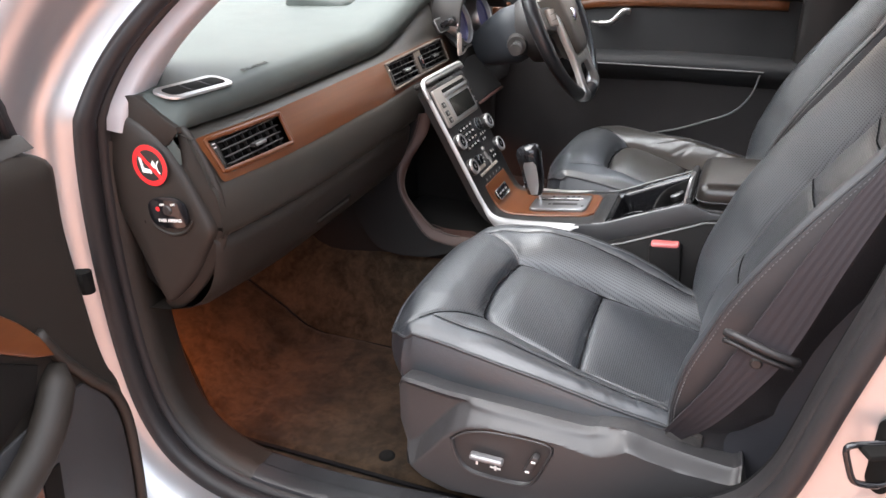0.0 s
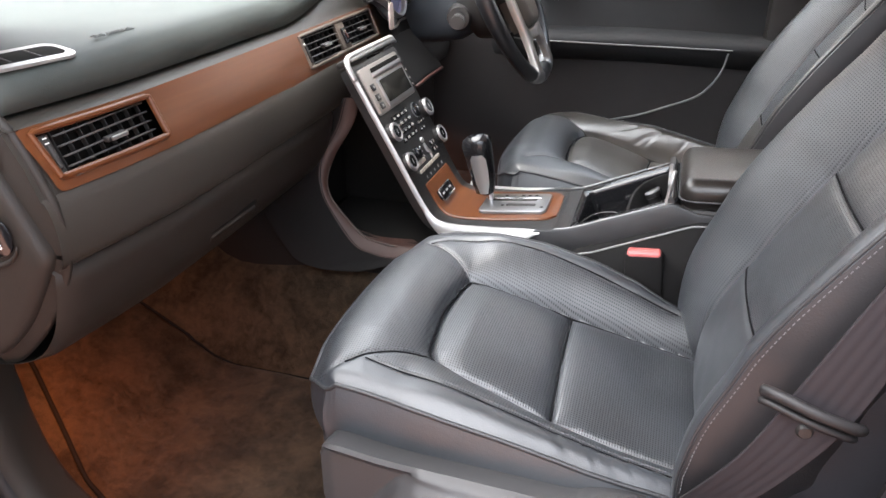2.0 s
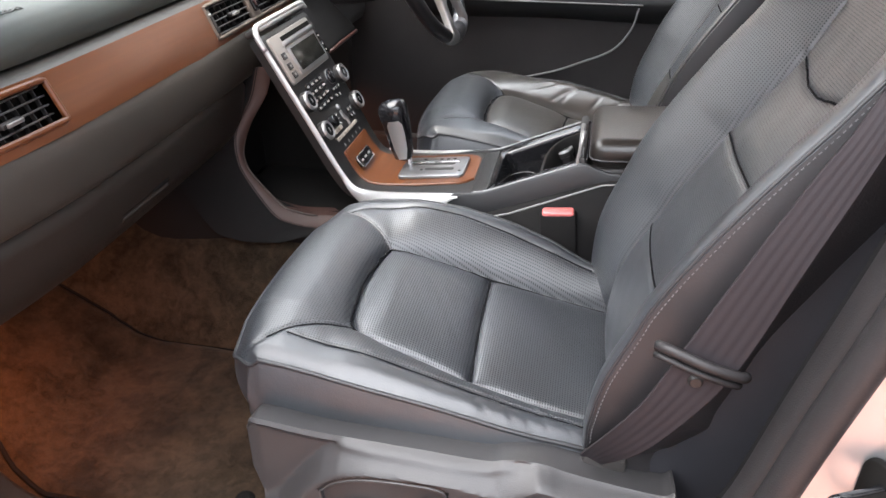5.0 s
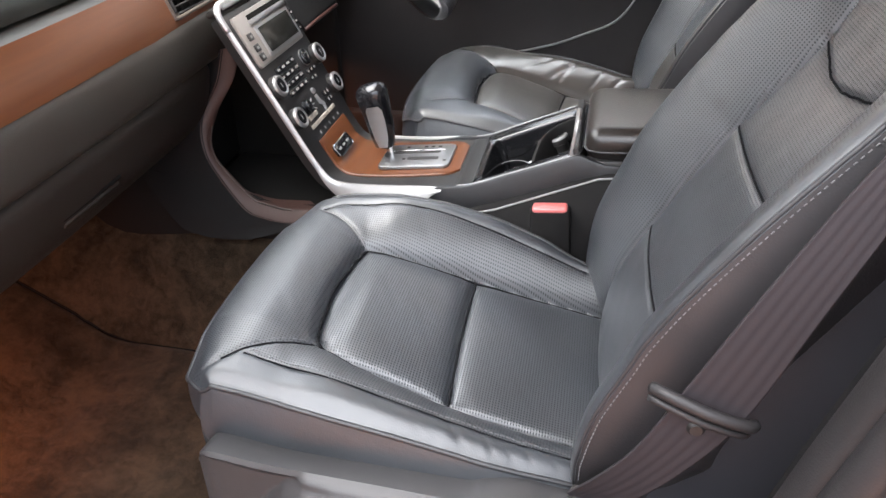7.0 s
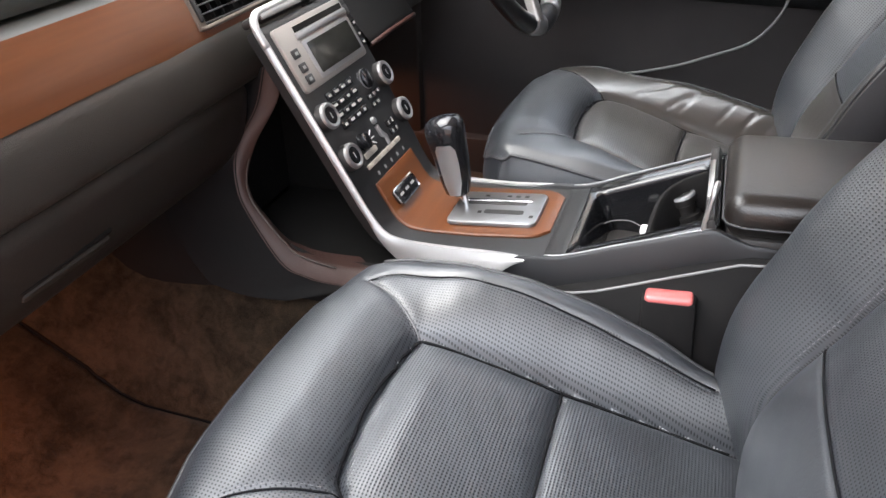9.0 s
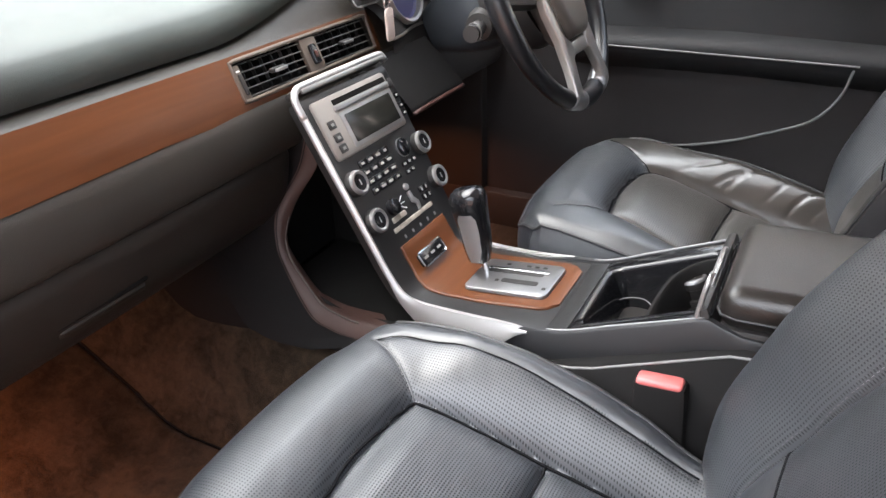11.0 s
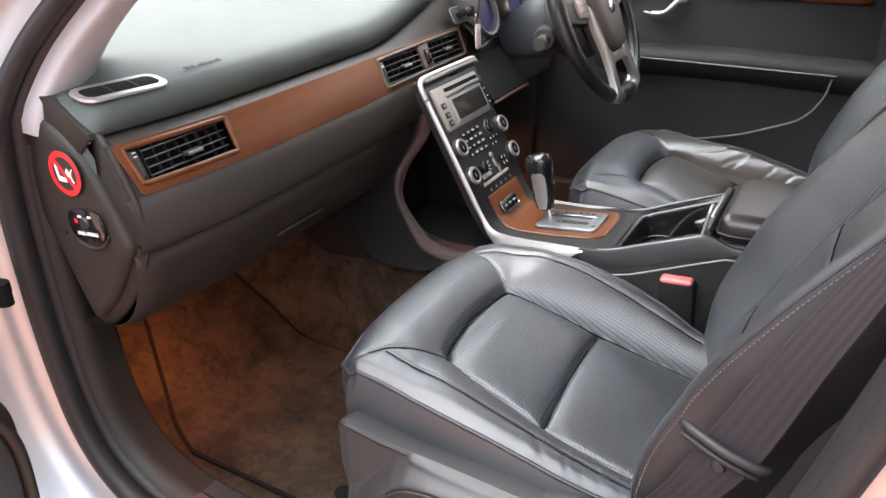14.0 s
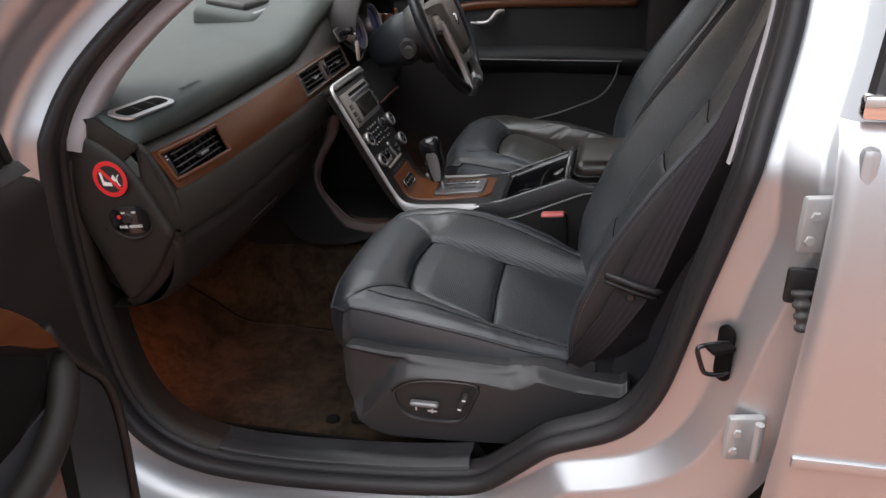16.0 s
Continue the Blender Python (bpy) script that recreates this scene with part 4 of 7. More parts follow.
    for jcol, sg in ((nk + 1, -1), (nk + nb - 2, 1)):
        path = PB[:, jcol]
        part("edge_piping", Geo().tube(path[:: max(1, int(0.008 / fine))], 0.0024, 6), PIPING, top, angle=180)
        if fine < 0.0035:
            stb = Geo()
            a, b = (nk - 1, nk) if sg < 0 else (nk + nb, nk + nb - 1)
            row = PB[:, a] * 0.35 + PB[:, b] * 0.65
            away = np.array([-0.0004, -0.0014 if sg < 0 else 0.0014, 0.0])
            step, run = max(2, round(0.0075 / fine)), max(1, round(0.0045 / fine))
            for i in range(20, len(row) - 20, step):
                stb.tube(np.array([row[i], row[i + run]]) + away, 0.0006, 5)
            part("edge_stitching", stb, THREAD, top, "pale grey edge stitching")["kind"] = "stuff"
    return top, place


seat_p, place_p = seat("front_seat", 0.0, -0.373, 1, "black perforated leather passenger seat with ribbed centre panels", 0.0030, (LEATHER, LEATHER_DOTS, LEATHER_RIBS, LEATHER_FINE, LEATHER))
seat_d, place_d = seat("front_seat", 0.065, 0.352, -1, "creased black leather driver seat beside the centre console", 0.0042, (WORN, LEATHER_DOTS, WORN_DOTS, LEATHER_FINE, LEATHER), 0.018, 0.030)


# skirt plastic a tone darker: the switch well's shade put into colour
WELL = material("switch_plastic_and_well_shade", (0.026, 0.024, 0.024), 0.5, grain=0.3, grain_scale=900)
SWITCH = material("grey_stalk_plastic", (0.09, 0.09, 0.088), 0.35, grain=0.2, grain_scale=900)


def seat_base(top, place, switches):
    """Plastic skirt on the outer side of a seat, its switches, and the rails below."""
    up = spline([(0.166, 0.545), (0.180, 0.562), (0.25, 0.556), (0.366, 0.552), (0.445, 0.549), (0.465, 0.553), (0.488, 0.556), (0.512, 0.555), (0.535, 0.549), (0.58, 0.541), (0.632, 0.535), (0.643, 0.537), (0.649, 0.542), (0.655, 0.520), (0.668, 0.478), (0.685, 0.47)], 170)
    lowx, lowz = [0.16, 0.180, 0.215, 0.255, 0.36, 0.50, 0.60, 0.69], [0.50, 0.43, 0.40, 0.388, 0.394, 0.405, 0.43, 0.465]
    well = spline([(0.264, 0.497), (0.268, 0.476), (0.280, 0.453), (0.300, 0.444), (0.340, 0.443), (0.374, 0.447), (0.389, 0.463), (0.404, 0.500), (0.409, 0.518), (0.398, 0.526), (0.360, 0.527), (0.318, 0.524), (0.285, 0.514), (0.264, 0.497)], 72)
    # foot of the sloping upper face: an arch over the switches, then a crease running back
    footx, footz = [0.16, 0.200, 0.225, 0.245, 0.262, 0.285, 0.32, 0.41, 0.497, 0.59, 0.64, 0.69], [0.40, 0.430, 0.462, 0.488, 0.507, 0.523, 0.531, 0.532, 0.519, 0.506, 0.494, 0.47]

    def inside(x, z):
        """Signed distance to the switch well, below zero inside."""
        c = 0
        for (ax, az), (bx, bz) in zip(well[:-1], well[1:]):
            if (az > z) != (bz > z) and x < (bx - ax) * (z - az) / (bz - az) + ax:
                c ^= 1
        d = float(near(x, z, well))
        return -d if c else d

    rows = []
    for x, z1 in up:
        z0 = float(np.interp(x, lowx, lowz))
        row = []
        for t in np.linspace(0, 1, 64):
            z = z0 + (z1 - z0) * t
            zf = float(np.interp(x, footx, footz))
            rise_h = min(max(z1 - zf, 0.012), 0.030)
            k = float(np.clip((x - 0.452 - 0.5 * (z1 - z)) / 0.050, 0, 1))  # the hinge cover: a ramp behind the switches, then a strip with a flat top
            top_z, slope = (zf + rise_h) * (1 - k) + (z1 - 0.001) * k, rise_h * (1 - k) + 0.009 * k
            d = 0.006 + 0.030 * float(np.clip((top_z - z) / slope, 0, 1)) * (1 - 0.35 * float(smoothstep(0.54, 0.69, x)))
            d += 0.004 * (1 - k) * math.exp(-((t - 0.965) / 0.025) ** 2)
            d *= float(smoothstep(0.155, 0.185, x)) * (1 - 0.7 * (1 - min(1.0, t / 0.07)) ** 2)
            if switches:
                d -= 0.012 * float(smoothstep(0.003, -0.003, inside(x, z)))
            row.append((x, -0.242 - d, z))
        rows.append([(x, -0.225, z0)] + row + [(x, -0.225, z1 - 0.004), (x, -0.20, z1 - 0.012)])
    skirt = part("side_skirt", Geo().grid(place(np.array(rows))), SEAT_PLASTIC, top, "charcoal plastic seat skirt", angle=30)
    for v in (-0.16, 0.16):
        part("seat_rail", Geo().box(place(np.array((0.40, v, 0.345))), (0.52, 0.035, 0.03), 0.004), DARK, top)
    part("seat_frame", Geo().box(place(np.array((0.38, 0.0, 0.43))), (0.36, 0.36, 0.13), 0.02), DARK_MATT, top)
    if switches:
        part("well_rim", Geo().tube(place(np.array([(x, -0.2795, z) for x, z in well[:-1]])), 0.0016, 6, closed=True), SEAT_PLASTIC, skirt, angle=180)
        part("switch_panel", Geo().plate([(x - 0.35, z - 0.33) for x, z in well[:-1]], 0.003, Matrix.Translation((0, place(np.array((0.0, -0.2695, 0.0)))[1], 0)) @ Matrix(((1, 0, 0, 0), (0, 0, -1, 0), (0, 1, 0, 0), (0, 0, 0, 1))), 0), WELL, skirt, "recessed switch panel darkened for its shade")
        part("cushion_switch", Geo().box(place(np.array((0.318, -0.284, 0.481))), (0.05, 0.014, 0.009), 0.004, None, 3), DULL_SILVER, skirt, "grey seat adjuster lever")
        part("backrest_switch", Geo().box((0, 0, 0), (0.011, 0.014, 0.036), 0.004, pose(*place(np.array((0.384, -0.284, 0.492))), 0, 24, 0)), WELL, skirt, "dark backrest adjuster")
        for dx, dz, w, h in ((0.302, 0.466, 0.003, 0.008), (0.330, 0.464, 0.016, 0.003), (0.330, 0.464, 0.003, 0.009), (0.380, 0.483, 0.006, 0.003), (0.388, 0.502, 0.006, 0.003)):
            part("switch_mark", Geo().box(place(np.array((dx, -0.2795 if dx < 0.36 else -0.2925, dz))), (w, 0.001, h), 0.0003), WHITE, skirt, smooth=False)


seat_base(seat_p, place_p, True)
seat_base(seat_d, place_d, False)


# ---- dashboard ----
# red of the lamp-lit footwell, put into the edge's colour
KNEE_EDGE = material("knee_edge_red_glow", (0.050, 0.019, 0.015), 0.5, grain=0.3, grain_scale=900)
YF = Matrix(((1, 0, 0, 0), (0, 0, -1, 0), (0, 1, 0, 0), (0, 0, 0, 1)))  # plane facing -y: x right, y up
dash = thing("dashboard", "grey-green and dark taupe dashboard with walnut strip", "dashboard", (-0.2, CY, 0.65))
DO = np.array((-0.2, CY, 0.65))


def D(p):
    """Place on the dashboard, whose front bows a little towards the seats."""
    p = np.array(p, float)
    bow = np.interp(p[..., 1], [-0.70, -0.68, -0.60, -0.53, -0.40, -0.25, -0.14, 0.0, 0.2], [-0.002, 0.0, 0.010, 0.015, 0.014, 0.010, 0.007, 0.001, -0.006])
    p[..., 0] += bow * smoothstep(-0.24, -0.10, p[..., 0])
    return p - DO


def rise(y):
    """The pad climbs towards the instrument hood."""
    return 0.075 * smoothstep(-0.16, 0.26, y)


# soft top pad
rows = []
for y, e in [(-0.7045, 0.045), (-0.7045, 0.006), (-0.7030, 0.002), (-0.698, 0.0)] + [(y, 0.0) for y in np.linspace(-0.68, 0.66, 60)]:
    r = float(rise(y))
    sag = 0.006 * float(smoothstep(-0.48, -0.60, y))  # the pad dips towards its outer end
    prof = [(-1.12, 0.90), (-1.02, 0.945 - e), (-0.85, 0.968 - e), (-0.60, 0.984 - e), (-0.40, 0.990 - e + 0.2 * r), (-0.25, 0.9855 - e + 0.55 * r - 0.5 * sag), (-0.17, 0.9815 - e + 0.8 * r - sag), (-0.136, 0.9792 - e + r - sag), (-0.115, 0.9765 - e + r - sag),
            (-0.1015, 0.9705 - e + r - 0.7 * sag), (-0.0945, 0.958 - e + r), (-0.0925, 0.938 - e + r), (-0.096, 0.931 - e + r), (-0.115, 0.927 - e + r)]
    cut = float(smoothstep(-0.684, -0.7045, y))  # the front corner falls away at the outer end
    c = spline(prof, 52)
    rows.append([(x, y, z - cut * max(0.0, z - max(0.9305, 0.975 - 0.72 * max(0.0, x + 0.150)))) for x, z in c])
rows = np.array(rows)
pad = part("top_pad", Geo().grid(D(rows)), DASH_TOP, dash, "grey-green soft grained top pad", angle=180)
# recess between pad and strip
rec = []
for y in np.linspace(-0.70, 0.66, 40):
    r = float(rise(y))
    rec.append([(-0.115, y, 0.927 + r), (-0.100, y, 0.928 + 0.9 * r), (-0.086, y, 0.9245 + 0.12 * r), (-0.078, y, 0.921)])
part("upper_fascia", Geo().grid(D(np.array(rec))), LIT_FASCIA, dash, angle=180)


# walnut strip with openings for the vents: t runs down the strip
def strip_point(y, t):
    x = -0.078 + 0.026 * t + 0.003 * math.sin(math.pi * t)
    return (x, y, 0.921 - (0.062 + 0.006 * float(smoothstep(-0.3, -0.12, y))) * t)


TAUPE = material("taupe_satin_trim", (0.105, 0.082, 0.066), 0.42, metal=0.3, grain=0.1, grain_scale=900)
P_VENT, C_VENT, T_VENT = (-0.682, -0.526), (-0.146, 0.172), (0.09, 0.80)
ycells = np.unique(np.round(np.r_[np.linspace(-0.694, P_VENT[0], 8), np.linspace(*P_VENT, 12), np.linspace(P_VENT[1], C_VENT[0], 30), np.linspace(*C_VENT, 16), np.linspace(C_VENT[1], 0.186, 4)], 5))
tcells = np.unique(np.round(np.r_[0, np.linspace(0.02, T_VENT[0], 3), np.linspace(*T_VENT, 8), np.linspace(T_VENT[1], 0.98, 3), 1.0], 5))
pts = np.array([[strip_point(y, t) for t in tcells] for y in ycells])
skew = np.array([[0.012 * t if y < -0.6 else 0.0 for t in tcells] for y in ycells])
pts[..., 1] += skew
# rounded corners at the strip's outer end
for i, y in enumerate(ycells):
    k = np.clip((0.010 - (y + 0.694)) / 0.010, 0, 1)
    pinch = 1 - 0.17 * (1 - math.sqrt(1 - k * k))
    pts[i, :, 0] = pts[i, :, 0].mean() + (pts[i, :, 0] - pts[i, :, 0].mean()) * pinch
    pts[i, :, 2] = pts[i, :, 2].mean() + (pts[i, :, 2] - pts[i, :, 2].mean()) * pinch


def strip_keep(i, j):
    y, t = (ycells[i] + ycells[i + 1]) / 2, (tcells[j] + tcells[j + 1]) / 2
    return not (T_VENT[0] < t < T_VENT[1] and (P_VENT[0] < y < P_VENT[1] or C_VENT[0] < y < C_VENT[1]))


backing = np.array([[np.array(strip_point(y, t)) + (-0.003, 0, -0.0012) for t in (-0.02, 0.0, 0.5, 1.0, 1.04)] for y in (-0.7035, -0.700, P_VENT[0] - 0.005)])
backing[-1, :, 1] += (0.0, 0.0, 0.006, 0.012, 0.012)
part("strip_backing", Geo().grid(D(backing)), LIT_FASCIA, dash, angle=180)
part("walnut_strip", Geo().grid(D(pts), keep=strip_keep), WOOD, dash, "satin walnut veneer strip", angle=180)
for y0, y1 in (P_VENT, C_VENT):
    sk0, sk1 = (0.010, 0.010) if y0 < -0.6 else (0, 0)
    loop = [strip_point(y0 + sk0 * 0.1, 0.09)] + [strip_point(y0 + sk0 * 0.79, 0.79), strip_point(y1, 0.79), strip_point(y1, 0.09)]
    loop = np.array([np.array(a) + (np.array(b) - np.array(a)) * t for a, b in zip(loop, loop[1:] + loop[:1]) for t in np.linspace(0.03, 0.97, 8)])
    part("vent_rim", Geo().tube(D(loop + (0.001, 0, 0.0005)), 0.0036 if y0 < -0.6 else 0.0028, 10, closed=True), TAUPE if y0 > -0.6 else WOOD, dash)


def vent(y0, y1, n_slats, n_vanes):
    """An air vent set into the strip: dark box, slats across, vanes behind, and a slider with a silver tip."""
    th = part("air_vent", Geo().box(D((-0.115, (y0 + y1) / 2, 0.893)), (0.05, y1 - y0 - 0.002, 0.050), 0.001), VOID, dash, "black slatted air vent")
    for k in range(n_slats):
        t = T_VENT[0] + (T_VENT[1] - T_VENT[0]) * (k + 0.72) / n_slats
        x, _, z = strip_point(0, t)
        mm = pose(*D((x - 0.006, (y0 + y1) / 2, z)), 0, -14, 0)
        part("slat", Geo().box((0, 0, 0), (0.006, y1 - y0 - 0.003, 0.0014), 0.0005, mm), SLAT, th)
    for k in range(n_vanes):
        y = y0 + (y1 - y0) * (k + 0.5) / n_vanes
        part("vane", Geo().box((0, 0, 0), (0.006, 0.0014, 0.046), 0.0005, pose(*D((-0.077, y, 0.891)), 0, -24, 0)), DARK, th)
    yc, tc = (y0 + y1) / 2, T_VENT[0] + (T_VENT[1] - T_VENT[0]) * (n_slats // 2 + 0.5) / n_slats
    x, _, z = strip_point(0, tc)
    slider = part("slider", Geo().box(D((x + 0.001, yc, z)), (0.008, 0.030, 0.006), 0.002), DARK, th)
    part("slider_tip", Geo().box(D((x + 0.0055, yc + 0.002, z)), (0.003, 0.024, 0.0045), 0.001), SILVER, slider, "silver slider tip")


# passenger vent with its control column
vent(P_VENT[0] + 0.020, P_VENT[1] - 0.002, 5, 8)
ctrl = part("vent_control", Geo().box((0, 0, 0), (0.006, 0.013, 0.046), 0.002, pose(*D((-0.0665, P_VENT[0] + 0.013, 0.889)), 0, -24, 0)), DARK, dash, "black vent thumb-wheel column")
part("thumb_wheel", Geo().box((0.003, 0, 0), (0.006, 0.006, 0.026), 0.0025, pose(*D((-0.0665, P_VENT[0] + 0.013, 0.889)), 0, -24, 0)), DARK_MATT, ctrl)
for dz in (-0.018, 0.014, 0.019):
    part("vent_mark", Geo().box((0.0035, 0, dz), (0.001, 0.005 if dz > 0 else 0.004, 0.0014 if dz > 0 else 0.003), 0.0003, pose(*D((-0.0665, P_VENT[0] + 0.013, 0.889)), 0, -24, 0)), WHITE, ctrl, smooth=False)
# centre vents, hazard switch between them
vent(C_VENT[0] + 0.017, -0.003, 5, 6)
vent(0.035, C_VENT[1] - 0.008, 5, 6)
haz = part("hazard_panel", Geo().box((0, 0, 0), (0.008, 0.036, 0.050), 0.003, pose(*D((-0.066, 0.016, 0.889)), 0, -24, 0)), TAUPE, dash, "taupe panel round the hazard switch")
part("hazard_switch", Geo().plate(rounded(0.014, 0.028, 0.004), 0.004, pose(*D((-0.0615, 0.016, 0.891)), 0, -24, 0) @ Matrix(((0, 0, 1, 0), (1, 0, 0, 0), (0, 1, 0, 0), (0, 0, 0, 1))), 0.001), GLOSS, haz)
part("hazard_mark", Geo().box((0.0045, 0, 0), (0.001, 0.006, 0.010), 0.0004, pose(*D((-0.0605, 0.016, 0.891)), 0, -24, 0)), DIM_RED, haz, "red triangle mark")
for y in (C_VENT[0] + 0.009, ):
    c2 = part("vent_control", Geo().box((0, 0, 0), (0.006, 0.012, 0.045), 0.002, pose(*D((-0.0665, y, 0.889)), 0, -24, 0)), TAUPE, dash, "taupe vent thumb-wheel column")
    part("thumb_wheel", Geo().box((0.003, 0, -0.003), (0.006, 0.006, 0.028), 0.0025, pose(*D((-0.0665, y, 0.889)), 0, -24, 0)), DARK_MATT, c2)
    part("vent_mark", Geo().box((0.0035, 0, 0.014), (0.001, 0.006, 0.002), 0.0003, pose(*D((-0.0665, y, 0.889)), 0, -24, 0)), WHITE, c2, smooth=False)

# lower fascia, and the glovebox below its seam
low = spline([(-0.0535, 0.8585), (-0.0495, 0.852), (-0.046, 0.840), (-0.0435, 0.82), (-0.0445, 0.80), (-0.048, 0.788), (-0.054, 0.784)], 16)
part("lower_fascia", Geo().grid(D(np.array([[(x, y, z) for x, z in low] for y in np.linspace(-0.7035, 0.24, 30)]))), LIT_FASCIA, dash, "taupe lower fascia", angle=180)
gl = spline([(-0.060, 0.7835), (-0.052, 0.780), (-0.053, 0.765), (-0.060, 0.735), (-0.073, 0.702), (-0.098, 0.672), (-0.135, 0.655), (-0.20, 0.645), (-0.32, 0.64)], 26)
yy = np.r_[-0.7035, -0.699, np.linspace(-0.685, -0.095, 32), -0.078, -0.070]
grow = []
for y in yy:
    e = 0.010 * (float(smoothstep(-0.692, -0.7035, y)) + float(smoothstep(-0.08, -0.070, y)))
    grow.append([(x - e * 0.8, y, z + e * 0.3) for x, z in gl])
gb_ob = part("glovebox_door", Geo().grid(D(np.array(grow))), DASH_LOW, dash, "dark taupe glovebox lid", angle=180)
part("glovebox_handle", Geo().box((0, 0, 0), (0.02, 0.115, 0.012), 0.005, pose(*D((-0.075, -0.40, 0.7135)), 0, 35, 0)), DASH_LOW, gb_ob, "black glovebox latch")
# near-black block, coloured as the shade above the latch
part("handle_recess_shade", Geo().box((0, 0, 0), (0.012, 0.125, 0.026), 0.005, pose(*D((-0.0735, -0.40, 0.727)), 0, -24, 0)), VOID, gb_ob)
part("dash_core", Geo().box(D((-0.44, CY, 0.775)), (0.60, 1.30, 0.20), 0.03), DARK_MATT, dash)

# end cap with the airbag switch and the warning sticker
cap_out = spline([(-0.235, 0.935), (-0.195, 0.950), (-0.160, 0.943), (-0.118, 0.913), (-0.088, 0.868), (-0.066, 0.822), (-0.0575, 0.803), (-0.0570, 0.794), (-0.062, 0.783), (-0.105, 0.716), (-0.150, 0.672), (-0.160, 0.673), (-0.172, 0.700), (-0.195, 0.76), (-0.225, 0.83)], 70)
cc = np.array((-0.165, 0.80))
rows = []
for f, yv in ((1.0, -0.690), (1.0, -0.704), (0.985, -0.709), (0.95, -0.712), (0.88, -0.714), (0.6, -0.717), (0.3, -0.718), (0.02, -0.718)):
    rows.append([(cc[0] + (x - cc[0]) * f, yv, cc[1] + (z - cc[1]) * f) for x, z in cap_out])
cap = part("end_cap", Geo().grid(D(np.array(rows)), wrap_v=True), DASH_LOW, dash, "dark taupe dashboard end cap", angle=180)
# band between end cap and fascia
for line, width in (([(-0.150, 0.966), (-0.118, 0.955), (-0.100, 0.940), (-0.084, 0.9255), (-0.069, 0.900), (-0.056, 0.870), (-0.0485, 0.849), (-0.0455, 0.82), (-0.0465, 0.799)], 0.040),
                    ([(-0.0475, 0.7935), (-0.052, 0.780), (-0.066, 0.750), (-0.100, 0.702), (-0.142, 0.661), (-0.165, 0.650)], 0.017)):
    band = spline(line, 40)
    t = np.gradient(band, axis=0)
    t /= np.linalg.norm(t, axis=1)[:, None]
    nn = np.stack([-t[:, 1], t[:, 0]], 1)
    rows = [[(x + a * o, yv, z + b * o) for (x, z), (a, b) in zip(band, nn)] for o, yv in ((-0.006, -0.684), (0.0, -0.6885), (0.0022, -0.692), (0.0015, -0.6955), (-0.0015, -0.6975), (-width, -0.7025), (-width - 0.002, -0.700), (-width - 0.002, -0.690))]
    part("end_band", Geo().grid(D(np.array(rows))), DASH_LOW, dash, angle=50)
part("pad_end", Geo().plate([(x - DO[0], z - DO[2]) for x, z in ((-0.260, 0.925), (-0.150, 0.900), (-0.114, 0.912), (-0.0945, 0.931), (-0.0955, 0.938), (-0.150, 0.974), (-0.260, 0.979))], 0.017, Matrix.Translation((0, -0.690 - DO[1], 0)) @ YF, 0.002), DASH_LOW, dash, angle=30)
part("cap_backing", Geo().plate([(x - DO[0], z - DO[2]) for x, z in ((-0.160, 0.652), (-0.066, 0.770), (-0.066, 0.86), (-0.15, 0.93), (-0.26, 0.93), (-0.26, 0.80), (-0.215, 0.70))], 0.006, Matrix.Translation((0, -0.686 - DO[1], 0)) @ YF, 0.001), VOID, dash, angle=30)

stk = Matrix.Translation((-0.138, -0.7185, 0.886)) @ YF
sticker = part("warning_sticker", Geo().lathe([(0.0, 0.0006), (0.0285, 0.0006), (0.029, 0.0)], stk, 40), DARK, None)
tagged(sticker, "round red and black airbag warning sticker on the dashboard", "sticker")
g = Geo()
rr = [[(r * math.cos(a), r * math.sin(a), 0.0009) for a in np.linspace(0, 2 * np.pi, 48, endpoint=False)] for r in (0.0215, 0.0285)]
g.grid([[stk @ Vector(p) for p in row] for row in rr], wrap_v=True)
g.box((0, 0, 0.0011), (0.046, 0.0055, 0.0006), 0, stk @ pose(0, 0, 0, 0, 0, -45))
part("red_ring", g, STICKER_RED, sticker, "red ring and bar", smooth=False)
g = Geo()
g.plate([(-0.017, 0.010), (-0.013, 0.010), (-0.011, -0.004), (0.001, -0.006), (0.002, -0.011), (-0.014, -0.011)], 0.0003, stk @ pose(0, 0, 0.0007), 0)
g.plate([(0.002, 0.001), (0.006, 0.008), (0.009, 0.004), (0.012, -0.004), (0.008, -0.003), (0.004, -0.004)], 0.0003, stk @ pose(0, 0, 0.0007), 0)
g.tube([stk @ Vector((0.0175 + 0.006 * math.cos(a), -0.001 + 0.009 * math.sin(a), 0.0009)) for a in np.linspace(1.9, 4.4, 10)], 0.0009, 5)
part("pictogram", g, WHITE, sticker, "white seat pictogram", smooth=False)

swm = Matrix.Translation((-0.121, -0.7175, 0.820)) @ YF @ pose(0, 0, 0, 0, 0, 7)
sw = part("airbag_switch", Geo().plate([(0.034 * math.copysign(abs(math.cos(a)) ** 0.75, math.cos(a)), 0.023 * math.copysign(abs(math.sin(a)) ** 0.75, math.sin(a))) for a in np.linspace(0, 2 * np.pi, 36, endpoint=False)], 0.002, swm, 0.001), GLOSS, None)
tagged(sw, "black passenger airbag key switch with white lettering", "switch")
part("recess_lip", Geo().tube([swm @ Vector((0.037 * math.cos(a), -0.003 + 0.029 * math.sin(a), -0.0005)) for a in np.linspace(-2.9, -0.3, 20)], [0.0010 + 0.0022 * math.sin(math.pi * k / 19) for k in range(20)], 8), DASH_LOW, sw, angle=180)
